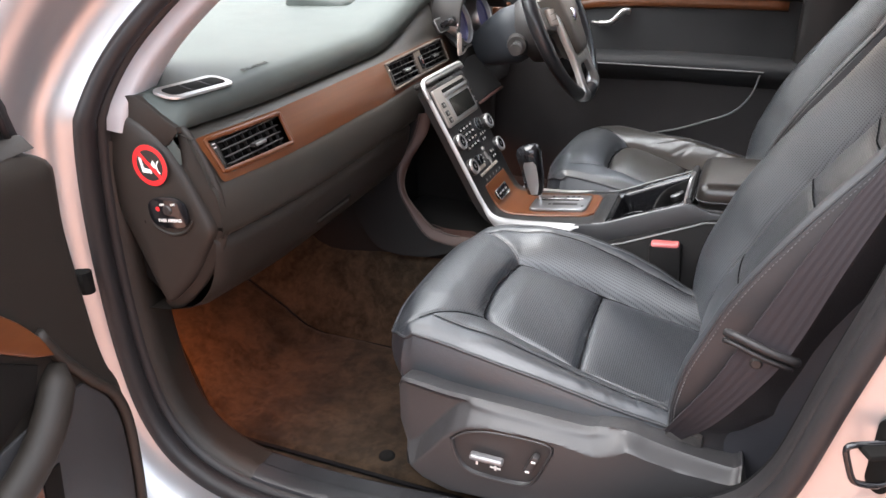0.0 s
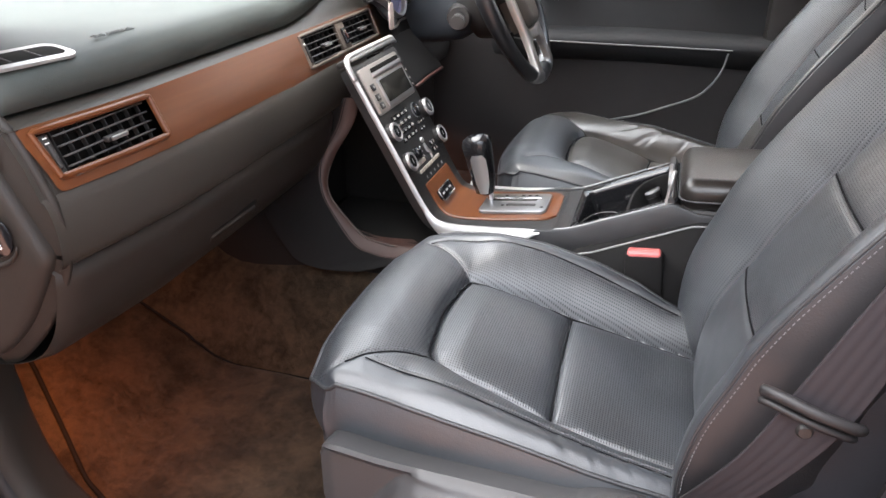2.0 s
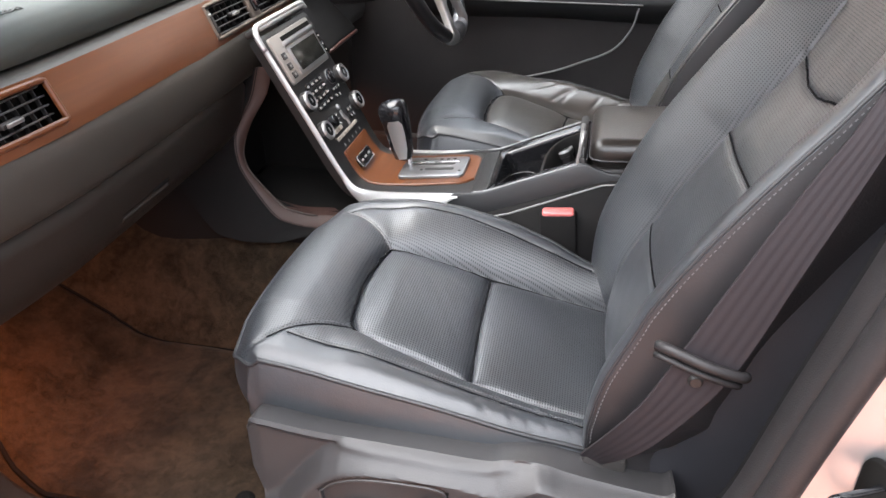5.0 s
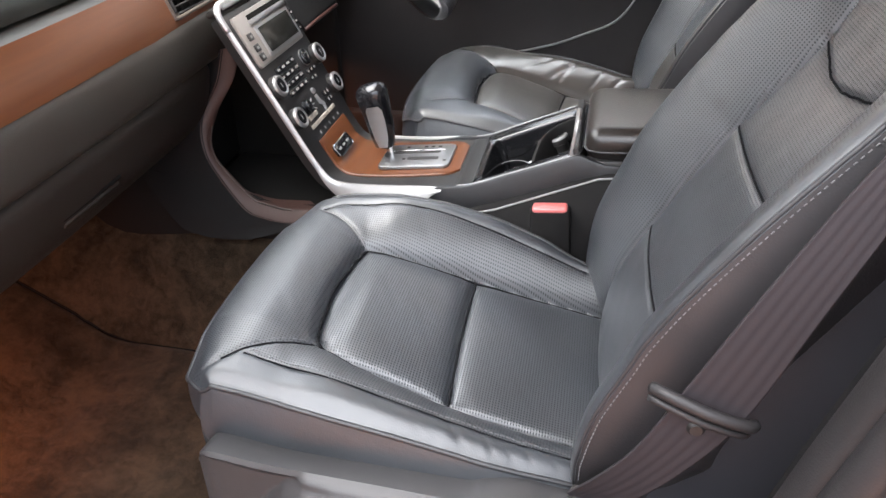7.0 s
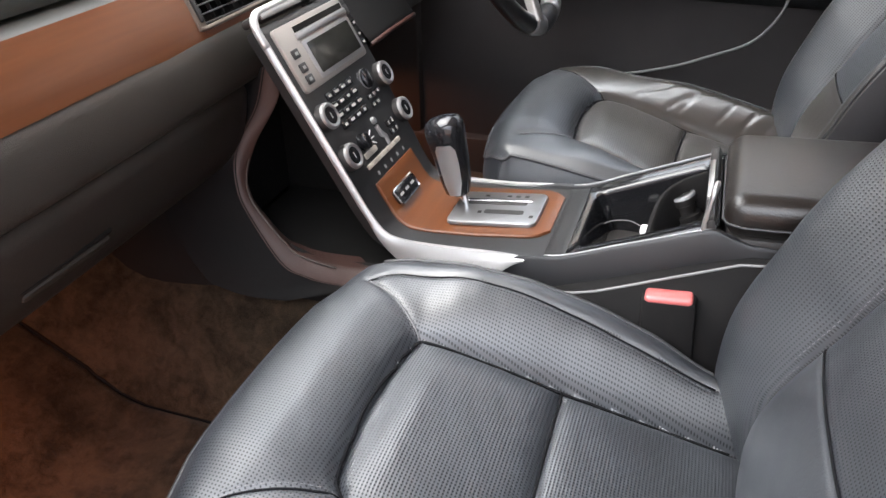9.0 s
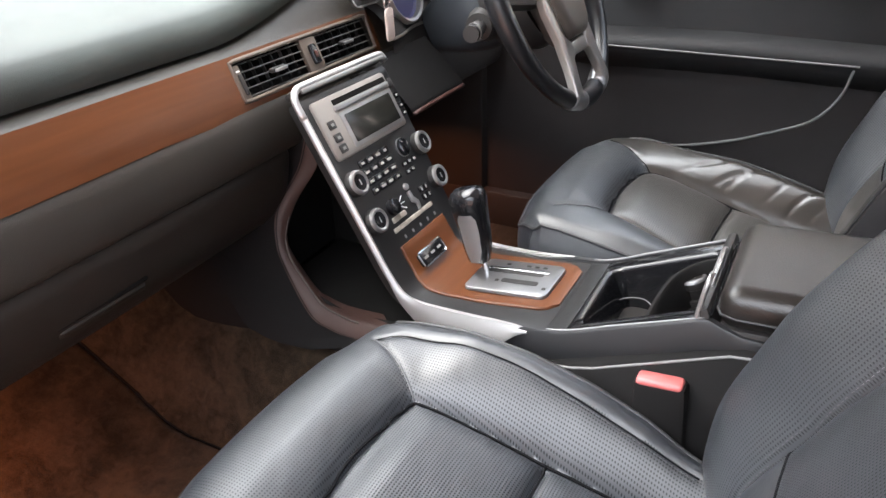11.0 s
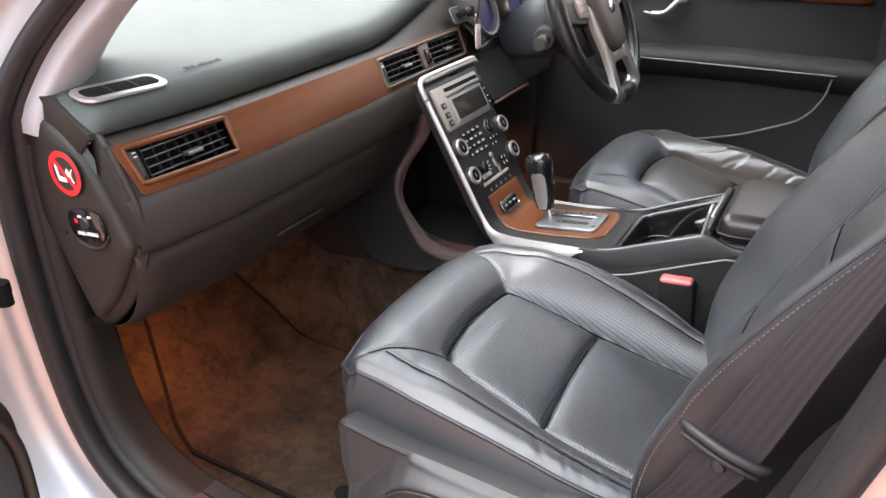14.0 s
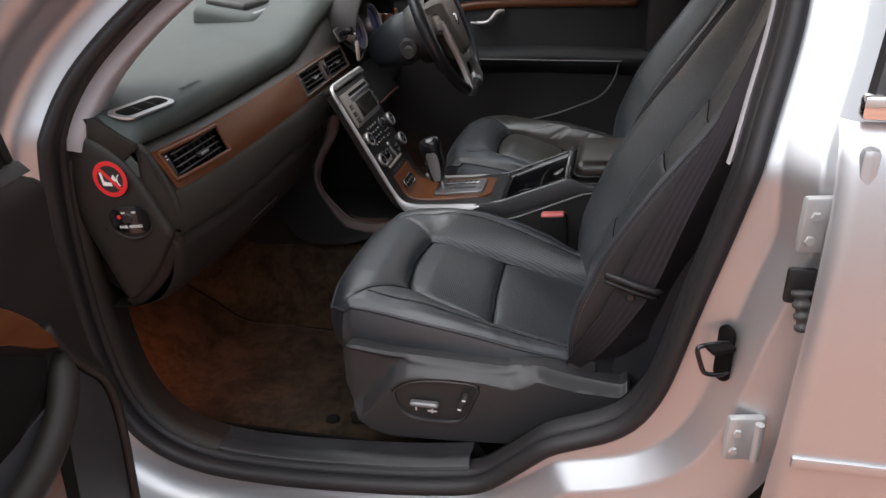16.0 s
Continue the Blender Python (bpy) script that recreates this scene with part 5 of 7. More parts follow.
part("key_slot", Geo().lathe([(0.0, 0.0045), (0.006, 0.0045), (0.0075, 0.002)], swm @ pose(0, 0.004, 0), 20), DARK, sw)
part("slot_line", Geo().box((0, 0.004, 0.0048), (0.002, 0.008, 0.0004), 0, swm), DARK_MATT, sw, smooth=False)
letters("PASS AIRBAG", 0.0068, swm @ pose(0, -0.011, 0.0024), WHITE, sw)
letters("ON", 0.0045, swm @ pose(-0.007, 0.012, 0.0024), WHITE, sw)
letters("OFF", 0.0045, swm @ pose(0.012, 0.012, 0.0024), WHITE, sw)
part("red_mark", Geo().lathe([(0.0, 0.0026), (0.0035, 0.0026)], swm @ pose(-0.016, 0.006, 0), 16), STICKER_RED, sw, "red passenger symbol")

# side window demister on the pad
dm = Matrix.Translation((-0.1190, -0.632, 0.9722)) @ pose(0, 0, 0, 0, 9, 0) @ pose(0, 0, 0, 0, 0, 84)
# the frame takes the brighter silver because it faces the sky
dv = part("demister_vent", Geo().plate(rounded(0.120, 0.047, 0.017, 7), 0.0036, dm @ pose(0, 0, -0.0005), 0.0012), RAIL_SILVER, None)
tagged(dv, "silver-framed demister slot in the dashboard top", "air vent")
# plate on top of the frame, black for the shade of an open slot
part("slot", Geo().plate(rounded(0.102, 0.0280, 0.010), 0.0006, dm @ pose(0, -0.0005, 0.0031), 0.0002), VOID, dv, "flat black plate for the slot's shade")
for k in (-1, 1):
    part("slot_rib", Geo().box((0.017 * k, -0.002, 0.0040), (0.002, 0.025, 0.001), 0.0003, dm), DARK, dv)
# embossed letters
letters("SRS AIRBAG", 0.0125, Matrix.Translation((-0.1085, -0.503, 0.9783)) @ pose(0, 0, 0, 0, 7, 0) @ pose(0, 0, 0, 0, 0, 90), PRINT_GREY, dash, "embossed_lettering").location = -Vector(DO)

# centre speaker pod on the pad
pod = thing("dash_speaker", "raised grey speaker pod on the dashboard top", "speaker", (-0.305, 0.105, 0.992))
part("pod_body", Geo().box((0, 0, 0.006), (0.16, 0.20, 0.056), 0.020, pose(0, 0, 0, 0, 9, 0), 5), DASH_TOP, pod)
part("pod_lid", Geo().box((-0.012, 0.010, 0.036), (0.105, 0.140, 0.026), 0.010, pose(0, 0, 0, 0, 9, 0), 4), DARK, pod, "dark flip lid")
part("pod_front", Geo().box((0.062, 0.004, 0.026), (0.014, 0.150, 0.016), 0.005, pose(0, 0, 0, 0, 9, 0), 3), DULL_SILVER, pod, "pale front lip")
part("pod_button", Geo().box((0.085, -0.02, 0.0), (0.02, 0.03, 0.006), 0.002), DARK, pod)

# instrument hood, dials and column side
hood = thing("instrument_cluster", "dark hooded instrument cluster with silver-ringed dial", "instrument cluster", (-0.1, 0.32, 0.95))
HO = np.array((-0.1, 0.32, 0.95))
hrows = []
for a in np.linspace(0, math.pi, 24):
    cy, cz = 0.345 - 0.175 * math.cos(a), 0.935 + 0.105 * math.sin(a) ** 0.8
    hrows.append([(-0.036, cy, cz - 0.004), (-0.030, cy, cz), (-0.034, cy, cz + 0.008), (-0.12, cy, cz + 0.010), (-0.24, cy, cz - 0.01), (-0.32, cy, cz - 0.05)])
part("hood", Geo().grid(np.array(hrows) - HO), DARK_MATT, hood, angle=180)
part("cluster_face", Geo().box(np.array((-0.110, 0.345, 0.93)) - HO, (0.02, 0.35, 0.15), 0.004), DARK_MATT, hood)
for y in (0.272, 0.425):
    m = Matrix.Translation(Vector(np.array((-0.070, y, 0.934)) - HO)) @ pose(0, 0, 0, 0, 72, 0)
    dl = part("dial", Geo().lathe([(0.0, -0.002), (0.040, -0.002), (0.045, 0.004)], m, 40), DIAL_BLUE, hood, "blue dial face")
    part("dial_ring", Geo().lathe([(0.043, 0.0), (0.045, 0.010), (0.049, 0.012), (0.052, 0.007), (0.052, -0.02)], m, 40), SILVER, dl, "silver dial ring")
lowd = spline([(-0.10, 0.935), (-0.06, 0.915), (-0.035, 0.885), (-0.03, 0.84), (-0.035, 0.79), (-0.041, 0.748), (-0.048, 0.730), (-0.066, 0.722), (-0.15, 0.725), (-0.3, 0.74)], 40)
part("driver_fascia", Geo().grid(D(np.array([[(x - 0.02 * float(smoothstep(0.2, 0.3, y)), y, z) for x, z in lowd] for y in np.linspace(0.188, 0.68, 20)]))), DARK_MATT, dash, angle=180)
part("bright_line", Geo().tube(D([(-0.035 - 0.02 * float(smoothstep(0.2, 0.3, y)) + 0.004, y, 0.878) for y in np.linspace(0.19, 0.33, 12)]), 0.0025, 6), BEZEL, dash, "thin silver fascia line")
# knee panel beside the column; its lower edge carries reflected carpet glow as colour
knee = [[(-0.036, y, 0.860), (0.004, y, 0.822), (0.032, y, 0.793), (0.037, y, 0.784), (0.028, y, 0.776), (-0.04, y, 0.762)] for y in np.linspace(0.122, 0.300, 12)]
kp = part("knee_panel", Geo().grid(D(np.array(knee))), SIDE, dash, "black knee panel", angle=180)
part("panel_edge", Geo().tube(D([(0.037, y, 0.7845) for y in np.linspace(0.124, 0.298, 8)]), 0.0034, 8), KNEE_EDGE, kp, "lower edge coloured with reflected red glow", angle=180)
# taupe end of the fascia between the centre vents and the dials
end_rows = [[(-0.112, y, 0.962 + 0.02 * k), (-0.094, y, 0.930), (-0.074, y, 0.900), (-0.058, y, 0.862), (-0.054, y, 0.80)] for k, y in zip(np.linspace(0, 1, 8), np.linspace(0.165, 0.262, 8))]
part("fascia_end", Geo().grid(D(np.array(end_rows))), LIT_FASCIA, dash, angle=180)
# far side vent
dvt = part("side_vent_frame", Geo().box(D((-0.062, 0.60, 0.905)), (0.02, 0.12, 0.07), 0.006), WOOD, dash, "walnut side vent surround")
for k in range(4):
    part("slat", Geo().box(D((-0.050, 0.60, 0.885 + 0.013 * k)), (0.006, 0.095, 0.007), 0.001), DARK_MATT, dvt)

# key slot, key and tag
slot = thing("key_slot_panel", "dark ignition key slot with a key pushed in", "ignition switch", (-0.075, 0.165, 0.945))
slm = pose(0, 0, 0, 0, -30, 0)
part("surround", Geo().box((0, 0, 0), (0.010, 0.062, 0.030), 0.005, slm), DARK, slot)
part("surround_edge", Geo().tube([slm @ Vector((0.004, y, z)) for y, z in rounded(0.064, 0.032, 0.008)], 0.0012, 6, closed=True), EDGE, slot)
key = thing("car_key", "black car key with a pale plastic tag hanging from it", "key", (-0.066, 0.170, 0.947))
part("fob", Geo().box((0.012, -0.006, 0.0), (0.034, 0.034, 0.013), 0.005, slm), GLOSS, key)
part("key_ring", Geo().tube([(0.028 + 0.0 * math.cos(a), 0.008 + 0.008 * math.cos(a), -0.012 + 0.010 * math.sin(a)) for a in np.linspace(0, 2 * np.pi, 20, endpoint=False)], 0.0011, 6, closed=True), CHROME, key, "steel split ring")
part("key_clip", Geo().box((0.028, 0.006, -0.001), (0.008, 0.014, 0.010), 0.003), CHROME, key)
tagp = Matrix.Translation((0.030, 0.008, -0.044)) @ pose(0, 0, 0, 90, 0, 90) @ pose(0, 0, 0, 0, 0, 4)
part("tag", Geo().plate(rounded(0.022, 0.050, 0.007), 0.003, tagp, 0.001), CARDSTOCK, key, "clear plastic tag")
part("tag_card", Geo().plate(rounded(0.017, 0.030, 0.001), 0.0006, tagp @ pose(0, -0.001, 0.003), 0), CARDSTOCK, key, "pale paper card")


# ---- centre stack and console ----
con = thing("centre_console", "dark centre console with floating control panel and silver edges", "car console", (0.2, CY, 0.33))
CO = np.array((0.2, CY, 0.33))


def C(p):
    return np.asarray(p, float) - CO


# the line of the panel's face in x, z: down the stack, round the bend, along the console
FACE = np.array(spline([(-0.006, 0.873), (0.03, 0.807), (0.07, 0.734), (0.10, 0.679), (0.122, 0.641), (0.142, 0.617), (0.17, 0.610), (0.22, 0.613), (0.30, 0.623), (0.365, 0.633), (0.43, 0.658), (0.52, 0.693)], 120))
LEFT = lambda x: np.interp(x, [0.0, 0.10, 0.16, 0.26, 0.36, 0.53], [-0.110, -0.108, -0.108, -0.118, -0.126, -0.122])
RIGHT = lambda x: np.interp(x, [0.0, 0.10, 0.16, 0.26, 0.36, 0.53], [0.108, 0.104, 0.095, 0.080, 0.072, 0.090])
ft = np.gradient(FACE, axis=0)
ft /= np.linalg.norm(ft, axis=1)[:, None]
fn = np.stack([-ft[:, 1], ft[:, 0]], 1)


def slab(i0, i1, y_lo, y_hi, lift, thick, bev=0.003):
    """A bent panel that follows the face from station i0 to i1."""
    rows = []
    for i in range(i0, i1 + 1):
        x, z = FACE[i]
        nx, nz = fn[i]
        a, b = y_lo(x), y_hi(x)
        e = bev * (1 if i in (i0, i1) else 0)
        f = lambda y, o: (x + nx * o, y, z + nz * o)
        rows.append([f(a + e, lift - thick), f(a, lift - bev - e), f(a + bev, lift - e), f(b - bev, lift - e), f(b, lift - bev - e), f(b - e, lift - thick)])
    geo = Geo().grid(C(np.array(rows)), wrap_v=True)
    n = 6
    geo.f.append(tuple(range(n)))
    geo.f.append(tuple(len(geo.v) - n + k for k in range(n))[::-1])
    return geo


at_x = lambda x: int(np.argmin(np.abs(FACE[:, 0] - x)))
part("stack_panel", slab(at_x(-0.001), at_x(0.365), lambda x: LEFT(x) + 0.0065, lambda x: RIGHT(x) - 0.006, 0.0, 0.022), STACK, con, "black control panel", angle=40)
part("cup_surround", slab(at_x(0.34), at_x(0.372), lambda x: LEFT(x) + 0.008, lambda x: RIGHT(x) - 0.008, 0.001, 0.02), STACK, con, angle=40)
for fy, sg in ((LEFT, 1), (RIGHT, -1)):
    # silver side rail, wide where it lies flat beside the lever
    rows = []
    for i in range(at_x(0.006) if sg > 0 else at_x(0.15), at_x(0.326) + 1):
        x, z = FACE[i]
        nx, nz = fn[i]
        y = float(fy(x))
        end = 1 - float(smoothstep(0.262, 0.327, x))
        w = 0.0048 * (1 - 0.7 * float(smoothstep(0.30, 0.327, x))) + (0.0005 + 0.004 * float(smoothstep(0.13, 0.20, x))) * end
        drop = 0.003 + (0.001 + 0.029 * float(smoothstep(0.12, 0.19, x))) * end
        flare = 0.010 * float(smoothstep(0.14, 0.20, x)) * end
        sec = [(sg * w, -0.002), (sg * w * 0.8, 0.003), (sg * 0.0015, 0.0035), (0.0, 0.0), (-sg * (0.002 + flare * 0.4), -0.3 * drop), (-sg * (0.002 + flare), -drop)]
        rows.append([(x + nx * o, y + dy, z + nz * o) for dy, o in sec])
    part("silver_rail", Geo().grid(C(np.array(rows))), RAIL_SILVER, con, "satin silver side rail", angle=50)
    rows = []
    for i in range(at_x(0.20), len(FACE)):
        x, z = FACE[i]
        z -= 0.003 * float(smoothstep(0.33, 0.28, x))
        y = float(fy(x)) + sg * 0.003 * float(smoothstep(0.33, 0.28, x))
        rail_end = (y, z)
        rows.append([(x, y + sg * 0.010, z + 0.000), (x, y + sg * 0.009, z + 0.004), (x, y + sg * 0.001, z + 0.004), (x, y - sg * 0.001, z + 0.001), (x, y - sg * 0.002, z - 0.034), (x, y + sg * 0.002, z - 0.036), (x, y + sg * 0.006, z - 0.06)])
    y, z = rail_end
    for x, dz in ((0.528, -0.001), (0.54, -0.006), (0.56, -0.012), (0.72, -0.014)):
        rows.append([(x, y + sg * 0.010, z + dz), (x, y + sg * 0.009, z + dz + 0.004), (x, y + sg * 0.001, z + dz + 0.004), (x, y - sg * 0.001, z + dz + 0.001), (x, y - sg * 0.002, z - 0.034), (x, y + sg * 0.002, z - 0.036), (x, y + sg * 0.006, z - 0.06)])
    part("console_rail", Geo().grid(C(np.array(rows))), RAIL, con, angle=40)
    part("rail_edge", Geo().tube(C([(FACE[i][0], float(fy(FACE[i][0])) + sg * 0.005, FACE[i][1] + 0.0042) for i in range(at_x(0.345), len(FACE))]), 0.0010, 6), DULL_SILVER, con, "thin silver edge", angle=180)
# silver top edge of the panel
part("top_edge", Geo().box((0, 0, 0), (0.014, 0.196, 0.008), 0.003, pose(*C((-0.008, 0.006, 0.8705)), 0, -29, 0)), SILVER, con, "silver top edge")
part("top_step", Geo().box((0, 0, 0), (0.03, 0.19, 0.012), 0.005, pose(*C((-0.017, 0.0, 0.866)), 0, -29, 0)), DARK, con)

# walnut panel round the lever
WL = lambda x: np.interp(x, [0.10, 0.13, 0.16, 0.25, 0.318, 0.330, 0.34], [-0.058, -0.062, -0.072, -0.076, -0.075, -0.070, -0.058])
WR = lambda x: np.interp(x, [0.10, 0.13, 0.16, 0.25, 0.318, 0.330, 0.34], [0.062, 0.060, 0.060, 0.056, 0.052, 0.047, 0.035])
part("walnut_panel", slab(at_x(0.110), at_x(0.338), WL, WR, 0.0035, 0.01, 0.0015), WOOD, con, "walnut panel round the gear lever", angle=40)


def on_face(y, d, lift=0.0):
    """A frame on the stack's face: d metres down from the top. x right, y up the face, z out."""
    x, z = 0.0 + 0.4797 * d, 0.862 - 0.8774 * d
    n = Vector((0.8774, 0, 0.4797))
    up = Vector((-0.4797, 0, 0.8774))
    o = Vector(C((x, y, z))) + n * lift
    return Matrix(((0, up.x, n.x, o.x), (1, 0, 0, o.y), (0, up.z, n.z, o.z), (0, 0, 0, 1)))


bend = [(-0.1085, 0.022), (-0.1085, 0.006), (-0.1075, -0.003), (-0.1035, -0.0105), (-0.096, -0.0155), (-0.085, -0.0170), (-0.04, -0.0175), (0.05, -0.0175), (0.098, -0.0170), (0.106, -0.013), (0.1085, -0.005)]
part("corner_rail", Geo().tube([on_face(y, d, -0.001).translation for y, d in spline(bend, 44)], 0.0050, 10), RAIL_SILVER, con, "rounded silver corner", angle=180)
radio = part("radio_bezel", Geo().plate(rounded(0.172, 0.082, 0.006), 0.005, on_face(-0.0055, 0.0485), 0.002), BEZEL, con, "warm silver radio bezel")
part("disc_slot", Geo().plate(rounded(0.128, 0.0075, 0.001), 0.0006, on_face(0.012, 0.018, 0.005), 0), VOID, radio)
part("slot_lip", Geo().box((0, 0, 0), (0.134, 0.008, 0.005), 0.002, on_face(0.012, 0.0265, 0.0055)), SILVER, radio, "bright slot lip")
part("display_frame", Geo().plate(rounded(0.126, 0.050, 0.003), 0.0015, on_face(0.013, 0.0585, 0.005), 0.0008), SILVER, radio)
part("display", Geo().plate(rounded(0.112, 0.040, 0.002), 0.0008, on_face(0.013, 0.058, 0.0065), 0.0002), SCREEN, radio, "dark grey display")
for d in (0.043, 0.061, 0.076):
    b = part("radio_button", Geo().plate(rounded(0.014, 0.0115, 0.002), 0.0025, on_face(-0.074, d, 0.005), 0.001), DARK, radio, "black button")
    part("button_mark", Geo().box((0, 0, 0.0027), (0.006, 0.004, 0.0003), 0, on_face(-0.074, d, 0.005)), MARK, b, smooth=False)
part("eject_button", Geo().plate(rounded(0.013, 0.013, 0.002), 0.0025, on_face(0.090, 0.026, 0.0), 0.001), DARK, radio)
for d in (0.046, 0.062, 0.074):
    b = part("radio_button", Geo().plate(rounded(0.011, 0.009, 0.002), 0.0025, on_face(0.0905, d, 0.0), 0.001), GLOSS, radio)
    part("button_mark", Geo().box((0, 0, 0.0027), (0.005, 0.003, 0.0003), 0, on_face(0.0905, d, 0.0)), KEY_PRINT, b, smooth=False)

for y, d in ((-0.083, 0.124), (-0.083, 0.180), (0.088, 0.124), (0.088, 0.180)):
    m = on_face(y, d)
    kn = part("rotary_knob", Geo().lathe([(0.0175, 0.0), (0.0172, 0.007), (0.0168, 0.010), (0.0150, 0.0120)], m, 36), DARK, con, "black rotary knob with silver ring")
    part("knob_ring", Geo().lathe([(0.0171, 0.0085), (0.0164, 0.0120), (0.0140, 0.0132), (0.0112, 0.0121)], m, 36), SILVER, kn, "silver knob ring")
    part("knob_face", Geo().lathe([(0.0, 0.0121), (0.0118, 0.0121)], m, 28), GLOSS, kn)
    part("knob_mark", Geo().box((0, 0, 0.0124), (0.0016, 0.008, 0.0004), 0, m), MARK, kn, smooth=False)
for r in range(4):
    for c in range(4):
        y, d = -0.049 + 0.0185 * c, 0.106 + 0.0135 * r
        kb = part("keypad_button", Geo().plate(rounded(0.0165, 0.0100, 0.002), 0.002, on_face(y, d), 0.0008), GLOSS, con)
        part("button_mark", Geo().box((0, 0, 0.0022), (0.0095 if (r + c) % 3 else 0.0065, 0.0034, 0.0003), 0, on_face(y, d)), KEY_PRINT, kb, smooth=False)
kd = part("selector_dial", Geo().lathe([(0.0135, 0.0), (0.0132, 0.004), (0.009, 0.0055), (0.0, 0.0055)], on_face(0.048, 0.116), 30), GLOSS, con, "black selector dial")
part("dial_ring", Geo().lathe([(0.0142, 0.0), (0.0142, 0.002), (0.0132, 0.002)], on_face(0.048, 0.116), 30), SILVER, kd)
for k in range(5):
    m = on_face(0.034 + 0.013 * (k % 3), 0.138 + 0.012 * (k // 3))
    kb = part("keypad_button", Geo().plate(rounded(0.010, 0.007, 0.002), 0.002, m, 0.0008), GLOSS, con)
    part("button_mark", Geo().box((0, 0, 0.0022), (0.005, 0.003, 0.0003), 0, m), KEY_PRINT, kb, smooth=False)
# seated-figure climate pictogram button, and the row of keys under it
cl = part("climate_buttons", Geo().plate([(-0.006, 0.012), (0.001, 0.013), (0.003, 0.002), (0.010, -0.006), (0.008, -0.017), (0.002, -0.018), (0.003, -0.008), (-0.005, -0.003)], 0.003, on_face(0.014, 0.186), 0.001), SILVER, con, "silver seat-shaped climate button")
part("climate_head", Geo().lathe([(0.0, 0.004), (0.0045, 0.0035), (0.0052, 0.0)], on_face(0.012, 0.166), 18), SILVER, cl)
part("climate_knob", Geo().lathe([(0.0115, 0.0), (0.011, 0.008), (0.007, 0.0095), (0.0, 0.0095)], on_face(-0.036, 0.178), 24), GLOSS, con, "small black rotary knob")
for k in range(3):
    part("air_line", Geo().box((0, 0, 0), (0.014, 0.0012, 0.0006), 0, on_face(-0.012, 0.176 + 0.006 * k, 0.0004) @ pose(0, 0, 0, 0, 0, 30 - 30 * k)), WHITE, con, smooth=False)
for k in range(7):
    kb = part("climate_key", Geo().plate(rounded(0.0140, 0.0060, 0.0012), 0.0025, on_face(-0.048 + 0.0150 * k, 0.208), 0.0008), TAUPE_KEY, con, "pale narrow climate key")
for k in range(2):
    part("climate_key", Geo().plate(rounded(0.0165, 0.0075, 0.0015), 0.0025, on_face(-0.040 + 0.0175 * k, 0.195), 0.0008), TAUPE_KEY, con)
for k in range(4):
    kb = part("climate_key", Geo().plate(rounded(0.0105, 0.009, 0.0015), 0.0025, on_face(0.042 + 0.012 * (k % 2), 0.182 + 0.012 * (k // 2)), 0.0008), GLOSS, con)
    part("button_mark", Geo().box((0, 0, 0.0027), (0.003, 0.005, 0.0003), 0, on_face(0.042 + 0.012 * (k % 2), 0.182 + 0.012 * (k // 2))), KEY_PRINT, kb, smooth=False)
for k in range(5):
    part("function_mark", Geo().box((0, 0, 0.0006), (0.004, 0.005, 0.0006), 0.0002, on_face(-0.038 + 0.021 * k, 0.223)), MARK, con, smooth=False)
# traction switch block in the walnut
tnorm, tup = Vector((0.80, 0, 0.60)), Vector((-0.60, 0, 0.80))
tm = Matrix(((0, tup.x, tnorm.x, C((0.131, 0, 0))[0]), (1, 0, 0, C((0, -0.014, 0))[1]), (0, tup.z, tnorm.z, C((0, 0, 0.634))[2]), (0, 0, 0, 1)))
tb = part("switch_block", Geo().plate(rounded(0.060, 0.020, 0.004), 0.006, tm, 0.001), GLOSS, con, "black three-key switch block")
part("switch_rim", Geo().tube([tm @ Vector((x, y, 0.0055)) for x, y in rounded(0.062, 0.022, 0.004)], 0.0014, 6, closed=True), CHROME, tb, "chrome rim")
for k in (-1, 0, 1):
    part("switch_mark", Geo().box((0.018 * k, 0, 0.0063), (0.010, 0.0035, 0.0003), 0, tm), MARK, tb, smooth=False)

# shift gate and lever
gm = Matrix.Translation(Vector(C((0.262, -0.012, 0.6225)))) @ pose(0, 0, 0, 0, -6.5, 0)
gate = part("shift_plate", Geo().plate([(x, y) for x, y in rounded(0.118, 0.088, 0.011)], 0.005, gm, 0.0018), GUNMETAL, con, "brushed dark silver shift plate")
part("gate_slot", Geo().plate(rounded(0.082, 0.012, 0.004), 0.0006, gm @ pose(-0.004, 0.012, 0.005), 0), DARK_MATT, gate)
part("gate_bar", Geo().box((0.0, 0.0145, 0.0065), (0.088, 0.005, 0.003), 0.001, gm), CHROME, gate)
part("gate_slot_low", Geo().plate(rounded(0.052, 0.010, 0.003), 0.0006, gm @ pose(0.012, -0.014, 0.005), 0), DARK, gate)
for k, x in enumerate((-0.022, 0.008, 0.020, 0.032)):
    part("gate_mark", Geo().box((x, 0.031, 0.0053), (0.006, 0.005, 0.0004), 0.0001, gm), DARK_MATT, gate, smooth=False)
for x, y in ((0.050, -0.024), (-0.02, -0.016)):
    part("gate_mark", Geo().box((x, y, 0.0053), (0.005, 0.006, 0.0004), 0.0001, gm), DARK_MATT, gate, smooth=False)
lev = part("gear_lever", Geo().tube(C([(0.216, -0.004, 0.622), (0.213, -0.004, 0.634), (0.2085, -0.004, 0.648)]), 0.0055, 12), CHROME, con, "chrome gear lever stem")
lr = []
